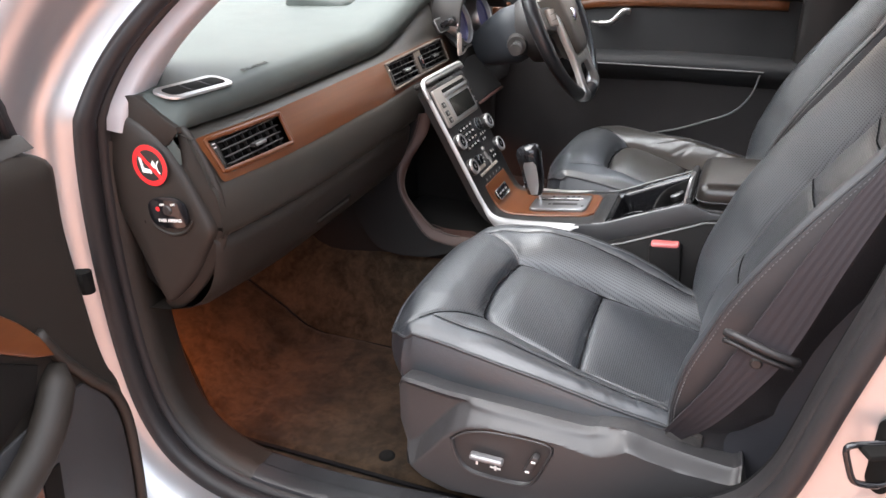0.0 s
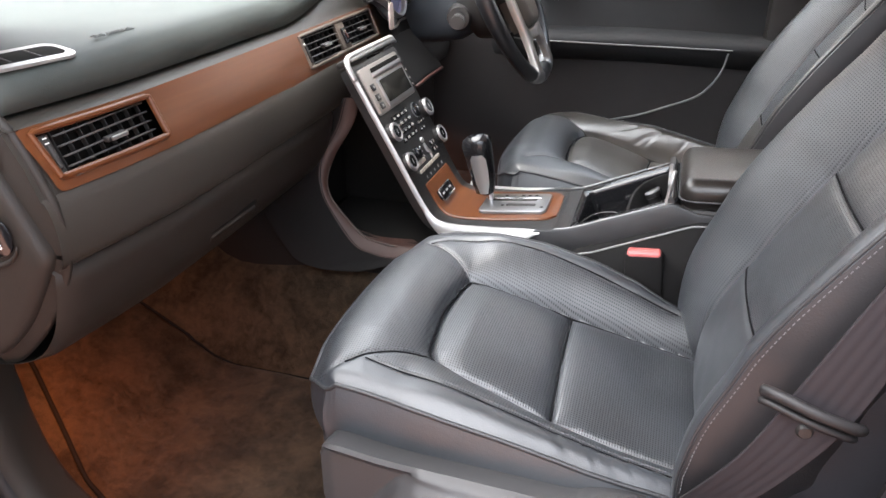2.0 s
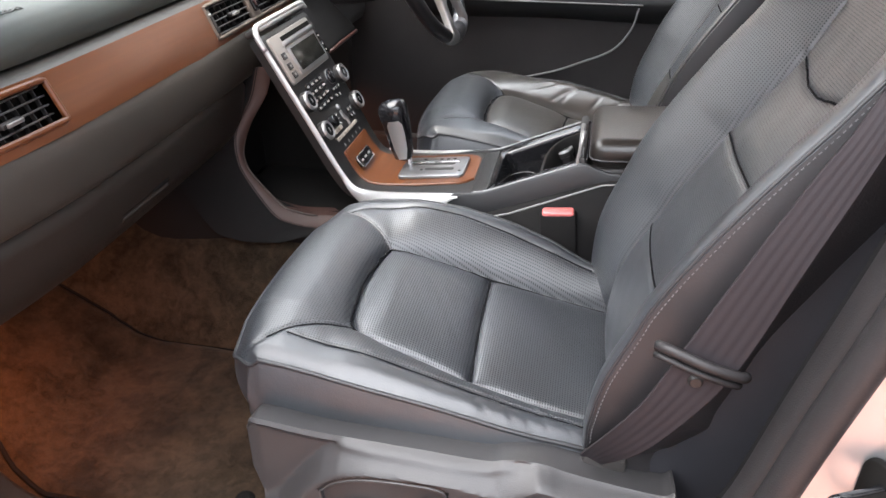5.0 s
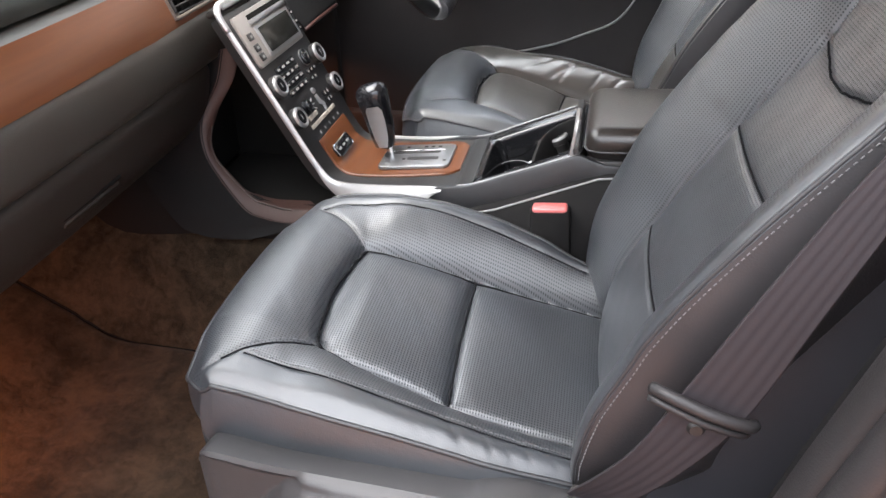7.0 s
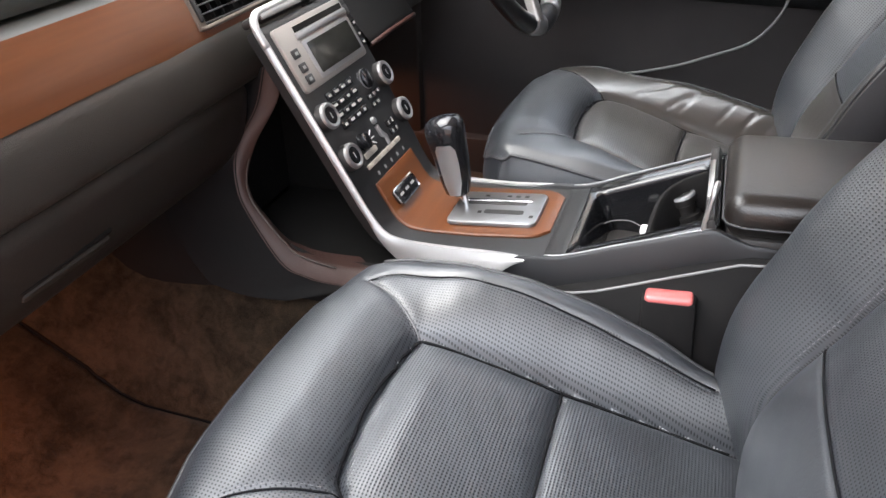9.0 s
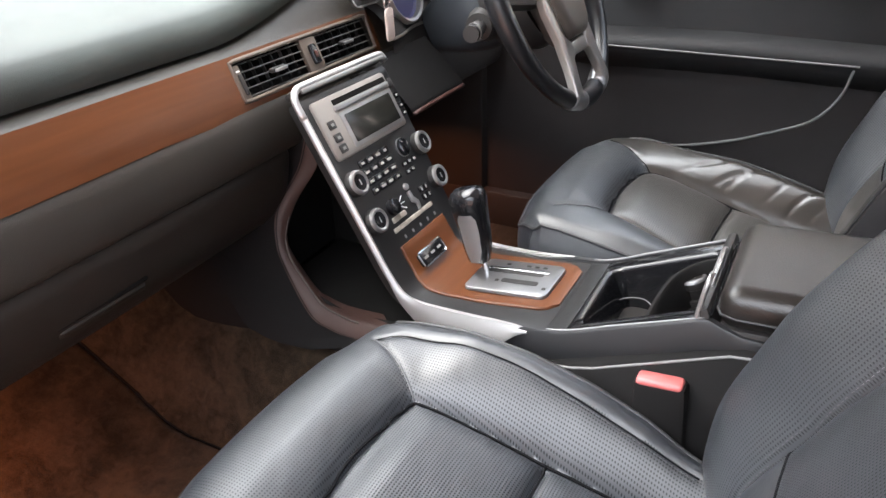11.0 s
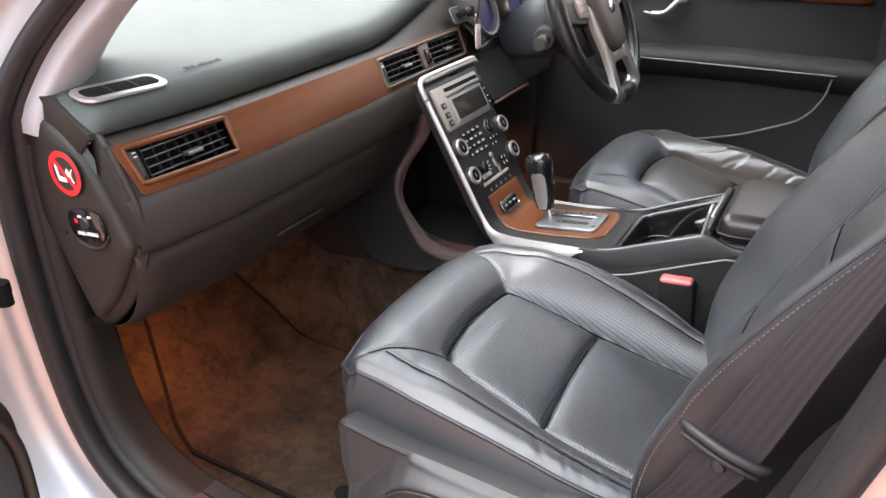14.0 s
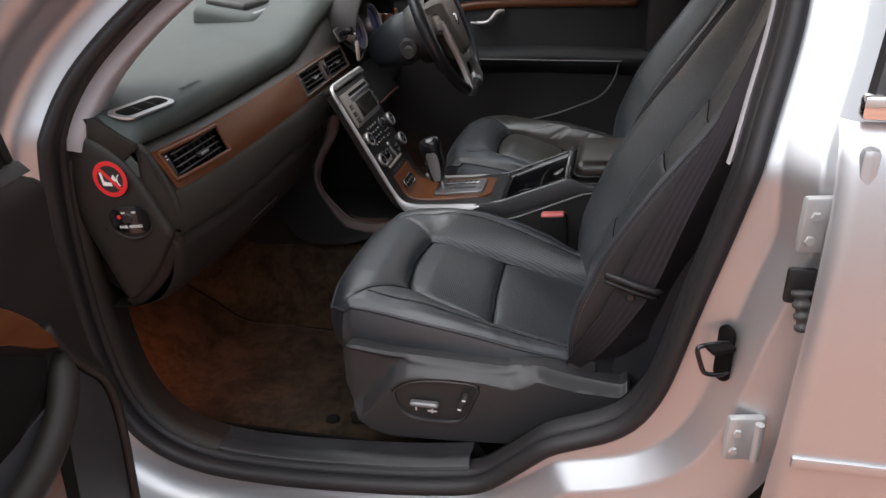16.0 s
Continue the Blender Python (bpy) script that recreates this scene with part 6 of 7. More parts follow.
for x, z, rx, ry in ((0.2135, 0.652, 0.010, 0.009), (0.2125, 0.655, 0.0165, 0.0125), (0.2105, 0.672, 0.0205, 0.0155), (0.2065, 0.695, 0.0225, 0.0175), (0.2020, 0.715, 0.0240, 0.0195), (0.1985, 0.730, 0.0255, 0.0215), (0.1965, 0.741, 0.0262, 0.0225), (0.1955, 0.750, 0.0245, 0.0215), (0.1950, 0.757, 0.0185, 0.0165), (0.1948, 0.7605, 0.009, 0.008), (0.1948, 0.761, 0.001, 0.001)):
    lr.append([(x + rx * math.cos(a) - 0.2 * rx * math.cos(a) ** 2, -0.004 + ry * math.sin(a), z + 0.2 * rx * math.cos(a)) for a in np.linspace(0, 2 * np.pi, 28, endpoint=False)])
part("lever_grip", Geo().grid(C(np.array(lr) + (-0.005, 0, -0.018)), wrap_v=True), GLOSS, lev, "black leather and gloss gear knob", angle=180)
gs = []
for z, x, w in ((0.657, 0.2115, 0.007), (0.675, 0.2085, 0.0115), (0.70, 0.2035, 0.0135), (0.72, 0.199, 0.0135), (0.728, 0.1975, 0.009)):
    gs.append([(x + w * s, -0.004 - (0.0165 + 0.09 * (z - 0.657)) * math.sqrt(max(0.15, 1 - (s * w / 0.0235) ** 2)), z + 0.2 * w * s) for s in np.linspace(-1, 1, 9)])
part("grip_inlay", Geo().grid(C(np.array(gs) + (-0.005, -0.0007, -0.018))), SILVER, lev, "silver grip inlay", angle=180)

SWITCH_EDGE = material("taupe_edge_plastic", (0.05, 0.04, 0.034), 0.5, grain=0.2, grain_scale=900)
# bin plastic reddened and lightened, with reflected lamp light in its colour
BIN = material("bin_plastic_red_glow", (0.040, 0.0205, 0.0165), 0.45, spec=0.3, grain=0.4, grain_scale=900, mottle=0.1)
# open bin behind the floating panel
cav = spline([(-0.012, -0.040, 0.800), (-0.024, -0.050, 0.754), (-0.050, -0.070, 0.705), (-0.061, -0.085, 0.665), (-0.054, -0.098, 0.644), (-0.037, -0.107, 0.622), (0.013, -0.120, 0.579), (0.040, -0.123, 0.571), (0.072, -0.125, 0.567), (0.13, -0.126, 0.57)], 48)
outer = spline([(-0.035, -0.051, 0.800), (-0.048, -0.061, 0.750), (-0.065, -0.082, 0.712), (-0.070, -0.095, 0.687), (-0.065, -0.107, 0.656), (-0.049, -0.118, 0.626), (0.005, -0.138, 0.568), (0.040, -0.142, 0.556), (0.072, -0.142, 0.552), (0.13, -0.142, 0.556)], 48)
rows, hidden = [], []
for p, q in zip(cav, outer):
    back = np.array((-0.045, 0.0, -0.012))
    hidden.append([q + back * 2.5 + np.array((0, -0.02, 0)), q + back * 0.3, q + (p - q) * 0.04])
    rows.append([q + back * 0.06, q + (p - q) * 0.1, q + (p - q) * 0.5 + np.array((0.002, -0.003, 0)), p + (q - p) * 0.1, p, p + np.array((-0.006, 0.008, 0.0)), p + np.array((-0.03, 0.03, 0.0))])
part("bin_rim", Geo().grid(C(np.array(rows))), BIN, con, "rim of the open bin coloured with reddish reflected light", angle=180)
part("bin_flank", Geo().grid(C(np.array(hidden))), SIDE, con, angle=180)
# bin wall, back and floor are near-black, holding the cavity's shade in colour
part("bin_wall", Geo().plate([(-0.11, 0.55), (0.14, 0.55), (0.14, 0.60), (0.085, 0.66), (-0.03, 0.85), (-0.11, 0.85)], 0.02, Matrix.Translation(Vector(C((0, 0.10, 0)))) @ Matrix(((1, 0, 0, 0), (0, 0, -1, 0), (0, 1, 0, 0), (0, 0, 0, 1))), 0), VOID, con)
part("bin_edge", Geo().tube(C(cav[16:-6] + np.array((-0.001, -0.002, 0.001))), 0.0012, 6), SWITCH_EDGE, con, "taupe edge of the bin", angle=180)
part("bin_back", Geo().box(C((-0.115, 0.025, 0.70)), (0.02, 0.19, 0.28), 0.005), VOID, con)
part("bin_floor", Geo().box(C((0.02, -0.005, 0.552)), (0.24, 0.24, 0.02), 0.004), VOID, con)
# lower sides of the console
for sgn, fy in ((-1, LEFT), (1, RIGHT)):
    rows = []
    for x in np.linspace(-0.30, 0.95, 40):
        top_z = float(np.interp(x, [-0.30, -0.06, 0.05, 0.14, 0.34, 0.56, 0.95], [0.66, 0.60, 0.562, 0.572, 0.592, 0.674, 0.69]))
        y = sgn * 0.128 - 0.008 * (sgn < 0) * float(smoothstep(0.15, 0.4, x))
        rows.append([(x, y - sgn * 0.02, top_z + 0.002), (x, y, top_z - 0.004), (x, y + sgn * 0.010, top_z - 0.10), (x, y + sgn * 0.03, 0.42), (x, y + sgn * 0.05, 0.33)])
    part("console_side", Geo().grid(C(np.array(rows))), SIDE, con, "dark console side panel", angle=180)
    part("side_line", Geo().tube(C([(x, sgn * 0.1395 - 0.002 * (sgn < 0), float(np.interp(x, [0.34, 0.40, 0.56], [0.596, 0.606, 0.676]))) for x in np.linspace(0.34, 0.60, 12)]), 0.0015, 8), EDGE, con, "pale grey side line")

# cup holders behind a black rim, with a power socket and a cable
cup = part("cup_tray", Geo().box(C((0.445, -0.024, 0.585)), (0.165, 0.195, 0.012), 0.003), DARK_MATT, con, "black cup holder tray")
cm = pose(0, 0, 0, 0, -21.5, 0)
CUP = Matrix.Translation(Vector(C((0.447, -0.028, 0.6665)))) @ pose(0, 0, 0, 0, -23.5, 0)
hole, brim = rounded(0.146, 0.140, 0.016), rounded(0.178, 0.186, 0.004)
rows = [[CUP @ Vector((x - 0.002, y + 0.004, 0.000)) for x, y in brim], [CUP @ Vector((x * 0.985 - 0.002, y * 0.985 + 0.004, 0.0025)) for x, y in brim]]
for grow_by, lift in ((1.05, 0.0015), (1.01, -0.001), (1.0, -0.005), (0.985, -0.030), (0.97, -0.070)):
    rows.append([CUP @ Vector((x * grow_by, y * grow_by, lift)) for x, y in hole])
part("cup_rim", Geo().grid(rows, wrap_v=True), GLOSS, cup, "gloss black cup holder rim", angle=40)
line = spline([(0.008, -0.071), (0.009, -0.03), (0.013, 0.012), (0.022, 0.040), (0.040, 0.058), (0.070, 0.066)], 28)
lt = np.gradient(line, axis=0)
lt /= np.linalg.norm(lt, axis=1)[:, None]
rows = []
for (x, y), (tx, ty) in zip(line, lt):
    rows.append([CUP @ Vector((x - ty * o, y + tx * o, h)) for o, h in ((0.005, -0.060), (0.004, -0.006), (0.002, -0.003), (-0.002, -0.003), (-0.004, -0.006), (-0.005, -0.060))])
part("cup_divider", Geo().grid(rows), SIDE, cup, "curved black divider", angle=50)
soc = Matrix.Translation(Vector(C((0.494, 0.024, 0.636)))) @ cm
part("socket_shelf", Geo().box((0, 0, -0.008), (0.06, 0.09, 0.008), 0.002, soc), DARK, cup)
sk_ob = part("power_socket", Geo().lathe([(0.0185, -0.004), (0.0185, 0.003), (0.014, 0.004), (0.014, 0.016), (0.0175, 0.018), (0.0175, 0.026), (0.015, 0.029), (0.0, 0.029)], soc, 28), DARK, cup, "black power socket cap")
part("socket_ring", Geo().lathe([(0.0176, 0.0262), (0.0165, 0.0288), (0.0125, 0.0296)], soc, 28), DULL_SILVER, sk_ob, "worn silver socket ring")
part("socket_mark", Geo().box((0, 0, 0.0293), (0.008, 0.005, 0.0004), 0, soc), WHITE, sk_ob, smooth=False)
cable = thing("charging_cable", "white cable with a small plug lying in the cup holder", "cable", (0.42, -0.02, 0.60))
K0 = np.array((0.42, -0.02, 0.60))
part("lead", Geo().tube(spline([(0.385, 0.01, 0.600), (0.40, 0.03, 0.606), (0.425, 0.03, 0.612), (0.446, 0.0, 0.622)], 24) - K0, 0.0006, 6), EDGE, cable)
part("plug", Geo().box(np.array((0.449, -0.010, 0.624)) - K0, (0.011, 0.017, 0.009), 0.003), WHITE, cable, "white plug")
part("crumpled_paper", Geo().box((0, 0, 0), (0.016, 0.018, 0.009), 0.003, pose(*(np.array((0.395, -0.07, 0.600)) - K0), 14, 20, 30)), WHITE, cable)

# armrest with its latch
arm = part("armrest", Geo().box((0.165, 0, 0.0), (0.33, 0.196, 0.050), 0.022, pose(*C((0.530, -0.020, 0.708)), 0, -3, 0), 6), ARM_HIDE, con, "black leather armrest lid")
part("armrest_seam", Geo().tube([pose(*C((0.530, -0.020, 0.712)), 0, -3, 0) @ Vector((x, y, -0.010)) for x, y in [(0.32, -0.0985), (0.02, -0.0985), (0.004, -0.092), (-0.0005, -0.08), (-0.0005, 0.08), (0.02, 0.0985), (0.32, 0.0985)]], 0.0018, 6), PIPING, arm, angle=180)
part("armrest_box", Geo().box((0.165, 0, 0), (0.33, 0.20, 0.07), 0.008, pose(*C((0.535, -0.018, 0.655)), 0, -3, 0)), DARK, con)
part("latch_frame", Geo().box((0, 0, 0), (0.012, 0.20, 0.040), 0.004, pose(*C((0.523, -0.018, 0.688)), 0, -21, 0)), DARK, con)
part("latch", Geo().box((0, 0, 0), (0.008, 0.10, 0.016), 0.003, pose(*C((0.517, -0.018, 0.703)), 0, -21, 0)), SILVER, con, "silver armrest latch")

part("latch_bar", Geo().tube(C(spline([(0.512, -0.116, 0.690), (0.514, -0.113, 0.712), (0.517, -0.108, 0.734), (0.519, -0.098, 0.741)], 12)), 0.0032, 8), SILVER, con, "silver bar at the armrest front", angle=180)

# ---- belts ----
buckle = thing("seat_belt_buckle", "black seat belt buckle with a red release button", "belt buckle", (0.495, -0.147, 0.561))
bmx = pose(0, 0, 0, 0, -5, 0)
part("buckle_body", Geo().box((0, 0, 0.015), (0.058, 0.026, 0.100), 0.006, bmx), SIDE, buckle)
part("red_button", Geo().box((0.0, -0.002, 0.064), (0.050, 0.021, 0.010), 0.0045, bmx, 3), RED, buckle, "red release button")

belt = thing("seat_belt", "black ribbed seat belt webbing lying over the seat side", "seat belt", (0.6, -0.64, 0.6))
BO = np.array((0.6, -0.64, 0.6))
L0 = spline([(0.548, -0.588, 0.545), (0.572, -0.622, 0.612), (0.598, -0.640, 0.672), (0.622, -0.645, 0.735), (0.660, -0.645, 0.83), (0.697, -0.638, 0.91), (0.726, -0.630, 0.965), (0.768, -0.605, 1.07), (0.800, -0.575, 1.16)], 60)
R0 = spline([(0.568, -0.590, 0.535), (0.606, -0.630, 0.60), (0.645, -0.647, 0.672), (0.675, -0.650, 0.735), (0.707, -0.650, 0.84), (0.737, -0.643, 0.925), (0.757, -0.635, 0.985), (0.795, -0.61, 1.085), (0.822, -0.58, 1.17)], 60)
rows = []
for a, b in zip(L0, R0):
    rows.append([a + (b - a) * t + np.array((0, -0.00022 * math.cos(t * 2 * math.pi * 5) - 0.001, 0)) for t in np.linspace(0, 1, 31)])
back_rows = [[p + np.array((0, 0.003, 0)) for p in r[::-1]] for r in rows]
part("webbing", Geo().grid(np.array([r + q for r, q in zip(rows, back_rows)]) - BO, wrap_v=True), WEB, belt, angle=180)
gp = np.array([(0.603, -0.640, 0.741), (0.614, -0.650, 0.744), (0.645, -0.658, 0.737), (0.674, -0.656, 0.728), (0.682, -0.647, 0.722)])
gd = part("belt_guide", Geo().tube(spline(gp, 24) - BO, 0.0052, 10, flat=1.0), RUBBER, belt, "gloss black belt guide", angle=180)
part("guide_lower_bar", Geo().tube(spline(gp + (-0.003, 0.002, -0.011), 24)[1:-1] - BO, 0.0036, 8), RUBBER, gd, angle=180)
part("belt_stud", Geo().lathe([(0.0, 0.003), (0.005, 0.003), (0.0075, 0.0)], Matrix.Translation(Vector(np.array((0.640, -0.6485, 0.712)) - BO)) @ YF, 20), DARK, belt, "round belt stop button")
part("belt_anchor", Geo().box(np.array((0.575, -0.585, 0.530)) - BO, (0.05, 0.02, 0.04), 0.008), DARK_MATT, belt)

# ---- steering wheel and column ----
wheel = thing("steering_wheel", "black leather steering wheel with silver spokes", "steering wheel", (0.150, 0.362, 0.943))
nv = Vector((0.906, 0, 0.423)).normalized()
upv = Vector((-0.423, 0, 0.906)).normalized()
WM = Matrix(((0, upv.x, nv.x, 0), (1, 0, 0, 0), (0, upv.z, nv.z, 0), (0, 0, 0, 1)))
W = lambda x, y, z=0: WM @ Vector((x, y, z))
R = 0.190
SPOKE = material("satin_warm_silver", (0.40, 0.38, 0.355), 0.32, metal=0.8, rough_var=0.05)
RIM_HIDE = material("polished_black_rim_leather", (0.010, 0.010, 0.011), 0.28, grain=0.2, grain_scale=600)
part("rim", Geo().tube([W(R * math.cos(a), R * math.sin(a)) for a in np.linspace(0, 2 * np.pi, 72, endpoint=False)], [0.0155 + 0.0015 * math.cos(4 * a) for a in np.linspace(0, 2 * np.pi, 72, endpoint=False)], 14, closed=True), RIM_HIDE, wheel, "worn black leather rim", angle=180)
AIRBAG = material("taupe_airbag_cover", (0.070, 0.060, 0.051), 0.45, grain=0.4, grain_scale=900, mottle=0.1)
hub = part("airbag_cover", Geo().plate([(-0.072, 0.055), (-0.045, 0.068), (0.045, 0.068), (0.072, 0.055), (0.062, -0.02), (0.048, -0.075), (0.03, -0.092), (-0.03, -0.092), (-0.048, -0.075), (-0.062, -0.02)], 0.05, WM @ pose(0, 0, -0.015), 0.018, 4), AIRBAG, wheel, "taupe airbag cover")
part("hub_badge", Geo().lathe([(0.0, 0.004), (0.012, 0.004), (0.0145, 0.003), (0.0165, 0.0)], WM @ pose(0, -0.004, 0.035), 28), CHROME, hub, "chrome hub badge")
part("badge_bar", Geo().box((0, 0, 0.0045), (0.034, 0.006, 0.001), 0.0003, WM @ pose(0, -0.004, 0.035) @ pose(0, 0, 0, 0, 0, 30)), DIAL_BLUE, hub)
for sx in (-1, 1):
    part("side_spoke", Geo().plate([(sx * 0.060, 0.035), (sx * 0.178, 0.045), (sx * 0.180, -0.005), (sx * 0.060, -0.025)][:: sx], 0.022, WM @ pose(0, 0, -0.014), 0.006), DARK, wheel)
    bk = part("switch_pad", Geo().plate([(sx * 0.072, 0.028), (sx * 0.125, 0.032), (sx * 0.122, -0.005), (sx * 0.070, -0.012)][:: sx], 0.010, WM @ pose(0, 0, 0.006), 0.003), BEZEL, wheel, "taupe wheel switch pad")
    for k in range(2):
        part("pad_line", Geo().box((sx * 0.098, 0.004 + 0.014 * k, 0.0165), (0.04, 0.001, 0.0006), 0, WM), DARK_MATT, bk, smooth=False)
    blade = [(0.074, 0.012), (0.060, 0.000), (0.053, -0.035), (0.047, -0.082), (0.030, -0.096), (0.028, -0.114), (0.042, -0.122), (0.050, -0.150), (0.056, -0.182), (0.080, -0.174), (0.072, -0.130), (0.070, -0.085), (0.080, -0.040)]
    part("lower_spoke", Geo().plate([(sx * x, y) for x, y in blade[:: -sx]], 0.014, WM @ pose(0, 0, 0.006), 0.004, 3), SPOKE, wheel, "satin silver lower spoke", angle=50)
    part("rim_inlay", Geo().tube([W(R * math.cos(a), R * math.sin(a), 0.0015) for a in np.linspace(radians(-90 + sx * 12), radians(-90 + sx * 24), 8)], 0.0172, 12), SILVER, wheel, "silver rim inlay", angle=180)
part("spoke_bridge", Geo().plate([(-0.034, -0.117), (0.034, -0.117), (0.034, -0.095), (-0.034, -0.095)], 0.013, WM @ pose(0, 0, 0.006), 0.004, 3), SPOKE, wheel, angle=50)
part("boss", Geo().lathe([(0.085, 0.0), (0.09, -0.03), (0.075, -0.075), (0.0, -0.08)], WM @ pose(0, 0, -0.012), 32), DARK, wheel)
col = thing("steering_column", "dark steering column cover with indicator stalk", "steering column", (0.05, 0.355, 0.90))
colc = Vector((0.05, 0.30, 0.92))
crow = []
for t, s in ((0.0, 0.6), (0.02, 0.95), (0.06, 1.0), (0.10, 0.85), (0.15, 0.6)):
    o = Vector((0.090, 0.30, 0.945)) - nv * t - colc
    crow.append([o + WM.to_3x3() @ Vector((0.066 * s * math.copysign(abs(math.cos(a)) ** 0.7, math.cos(a)), 0.068 * s * math.copysign(abs(math.sin(a)) ** 0.7, math.sin(a)), 0)) for a in np.linspace(0, 2 * np.pi, 32, endpoint=False)])
SHROUD = material("blue_grey_column_plastic", (0.026, 0.030, 0.035), 0.5, spec=0.3, grain=0.4, grain_scale=900, mottle=0.1)
part("column_cover", Geo().grid(crow, wrap_v=True), SHROUD, col, angle=180)
stem = [Vector((0.075, 0.215, 0.910)) - colc, Vector((0.082, 0.185, 0.910)) - colc, Vector((0.086, 0.160, 0.910)) - colc]
st_ob = part("stalk", Geo().tube(stem, [0.012, 0.011, 0.013], 12), DARK, col, "black indicator stalk")
part("stalk_ring", Geo().tube([Vector((0.084, 0.178, 0.910)) - colc, Vector((0.0845, 0.172, 0.910)) - colc], 0.0145, 14), SWITCH, st_ob, "silver stalk ring")
part("stalk_boot", Geo().tube([Vector((0.070, 0.245, 0.910)) - colc, Vector((0.074, 0.213, 0.910)) - colc], [0.03, 0.022], 14), DARK, col)

# ---- driver's door ----
dd = thing("driver_door", "closed black driver door trim with walnut strip and silver lines", "car door", (0.3, 0.74, 0.4))
DD0 = np.array((0.3, 0.74, 0.4))
DOOR = material("black_door_trim", (0.021, 0.0215, 0.0228), 0.6, spec=0.2, grain=0.4, grain_scale=700, mottle=0.15)
part("trim_panel", Geo().box(np.array((0.27, 0.765, 0.66)) - DD0, (1.05, 0.06, 0.60), 0.02), DOOR, dd)
arm_rows = []
for x in np.linspace(0.02, 0.78, 44):
    s = float(smoothstep(0.02, 0.16, x))
    zt = float(np.interp(x, [0.02, 0.2, 0.4, 0.66], [0.795, 0.80, 0.805, 0.80]))
    arm_rows.append([(x, 0.735, zt + 0.012), (x, 0.735 - 0.035 * s, zt + 0.004), (x, 0.735 - 0.052 * s, zt - 0.006), (x, 0.735 - 0.056 * s, zt - 0.018), (x, 0.735 - 0.044 * s, zt - 0.040), (x, 0.735 - 0.020 * s, zt - 0.062), (x, 0.742, zt - 0.075)])
# door trim in a lighter tone below, standing in for missing fill light
FILL_LIT_TRIM = material("door_trim_fill_light_tone", (0.0300, 0.0275, 0.0280), 0.6, spec=0.25, grain=0.4, grain_scale=700, mottle=0.15)
low_rows = [[(x, 0.7335 - 0.004 * float(smoothstep(0.40, 0.52, z)) * float(smoothstep(0.70, 0.56, z)) * float(smoothstep(-0.2, 0.2, x)), z) for z in np.linspace(0.40, 0.775, 20)] for x in np.linspace(-0.22, 0.76, 30)]
part("door_pocket", Geo().grid(np.array(low_rows)[:, ::-1] - DD0), FILL_LIT_TRIM, dd, "lower door panel with fill light put into its colour", angle=180)
part("armrest", Geo().grid(np.array(arm_rows) - DD0), DOOR, dd, angle=180)
part("armrest_line", Geo().tube(np.array([(x, 0.735 - 0.056 * float(smoothstep(0.02, 0.16, x)) - 0.001, 0.783) for x in np.linspace(0.10, 0.625, 24)]) - DD0, 0.0024, 6, flat=0.8), EDGE, dd, "pale silver armrest line")
part("pocket_line", Geo().tube(spline([(0.30, 0.728, 0.572), (0.353, 0.726, 0.582), (0.43, 0.722, 0.604), (0.489, 0.716, 0.629), (0.565, 0.706, 0.667), (0.605, 0.696, 0.722), (0.617, 0.685, 0.776)], 30) - DD0, 0.0028, 8), EDGE, dd, "pale curved pocket line", angle=180)
part("walnut_strip", Geo().tube(spline([(-0.02, 0.728, 0.895), (0.06, 0.728, 0.915), (0.16, 0.728, 0.935), (0.3, 0.728, 0.943), (0.5, 0.728, 0.945), (0.66, 0.728, 0.945)], 24) - DD0, 0.013, 8, flat=0.5, up=(0, 1, 0)), WOOD, dd, "walnut strip", angle=180)
part("upper_trim", Geo().box(np.array((0.27, 0.755, 0.985)) - DD0, (1.05, 0.07, 0.06), 0.02), DOOR, dd)
hp = spline([(0.160, 0.722, 0.886), (0.185, 0.712, 0.885), (0.215, 0.708, 0.889), (0.232, 0.710, 0.905), (0.245, 0.716, 0.918), (0.262, 0.722, 0.918)], 20)
part("door_pull", Geo().tube(hp - DD0, [0.007] * 4 + [0.0115] * 16, 12, flat=0.7), SILVER, dd, "silver interior door pull", angle=180)
part("window_switch", Geo().box(np.array((0.10, 0.70, 0.812)) - DD0, (0.08, 0.05, 0.014), 0.004), GLOSS, dd)
wpane = part("side_glass", Geo().box((0.27, 0.72, 1.18), (1.0, 0.005, 0.36), 0, Matrix.Translation(Vector(-DD0)) @ Matrix.Translation((0, 0.0, 0))), glass, dd, "clear side window", smooth=False)
wpane.visible_shadow = False
fp = thing("far_pillar", "dark trimmed far door pillar with belt runner", "pillar", (0.72, 0.72, 0.4), kind="structure")
part("pillar_cover", Geo().box((0.05, 0.02, 0.45), (0.16, 0.07, 1.2), 0.02), DARK, fp)
part("belt_runner", Geo().box((-0.045, -0.02, 0.62), (0.03, 0.02, 0.05), 0.006), SILVER, fp)

# ---- rear door and B-pillar fittings ----
rd = thing("rear_door", "closed silver rear door reflecting the pinkish ground", "car door", (1.2, -0.86, 0.3))
RD0 = np.array((1.2, -0.86, 0.3))
rows = []
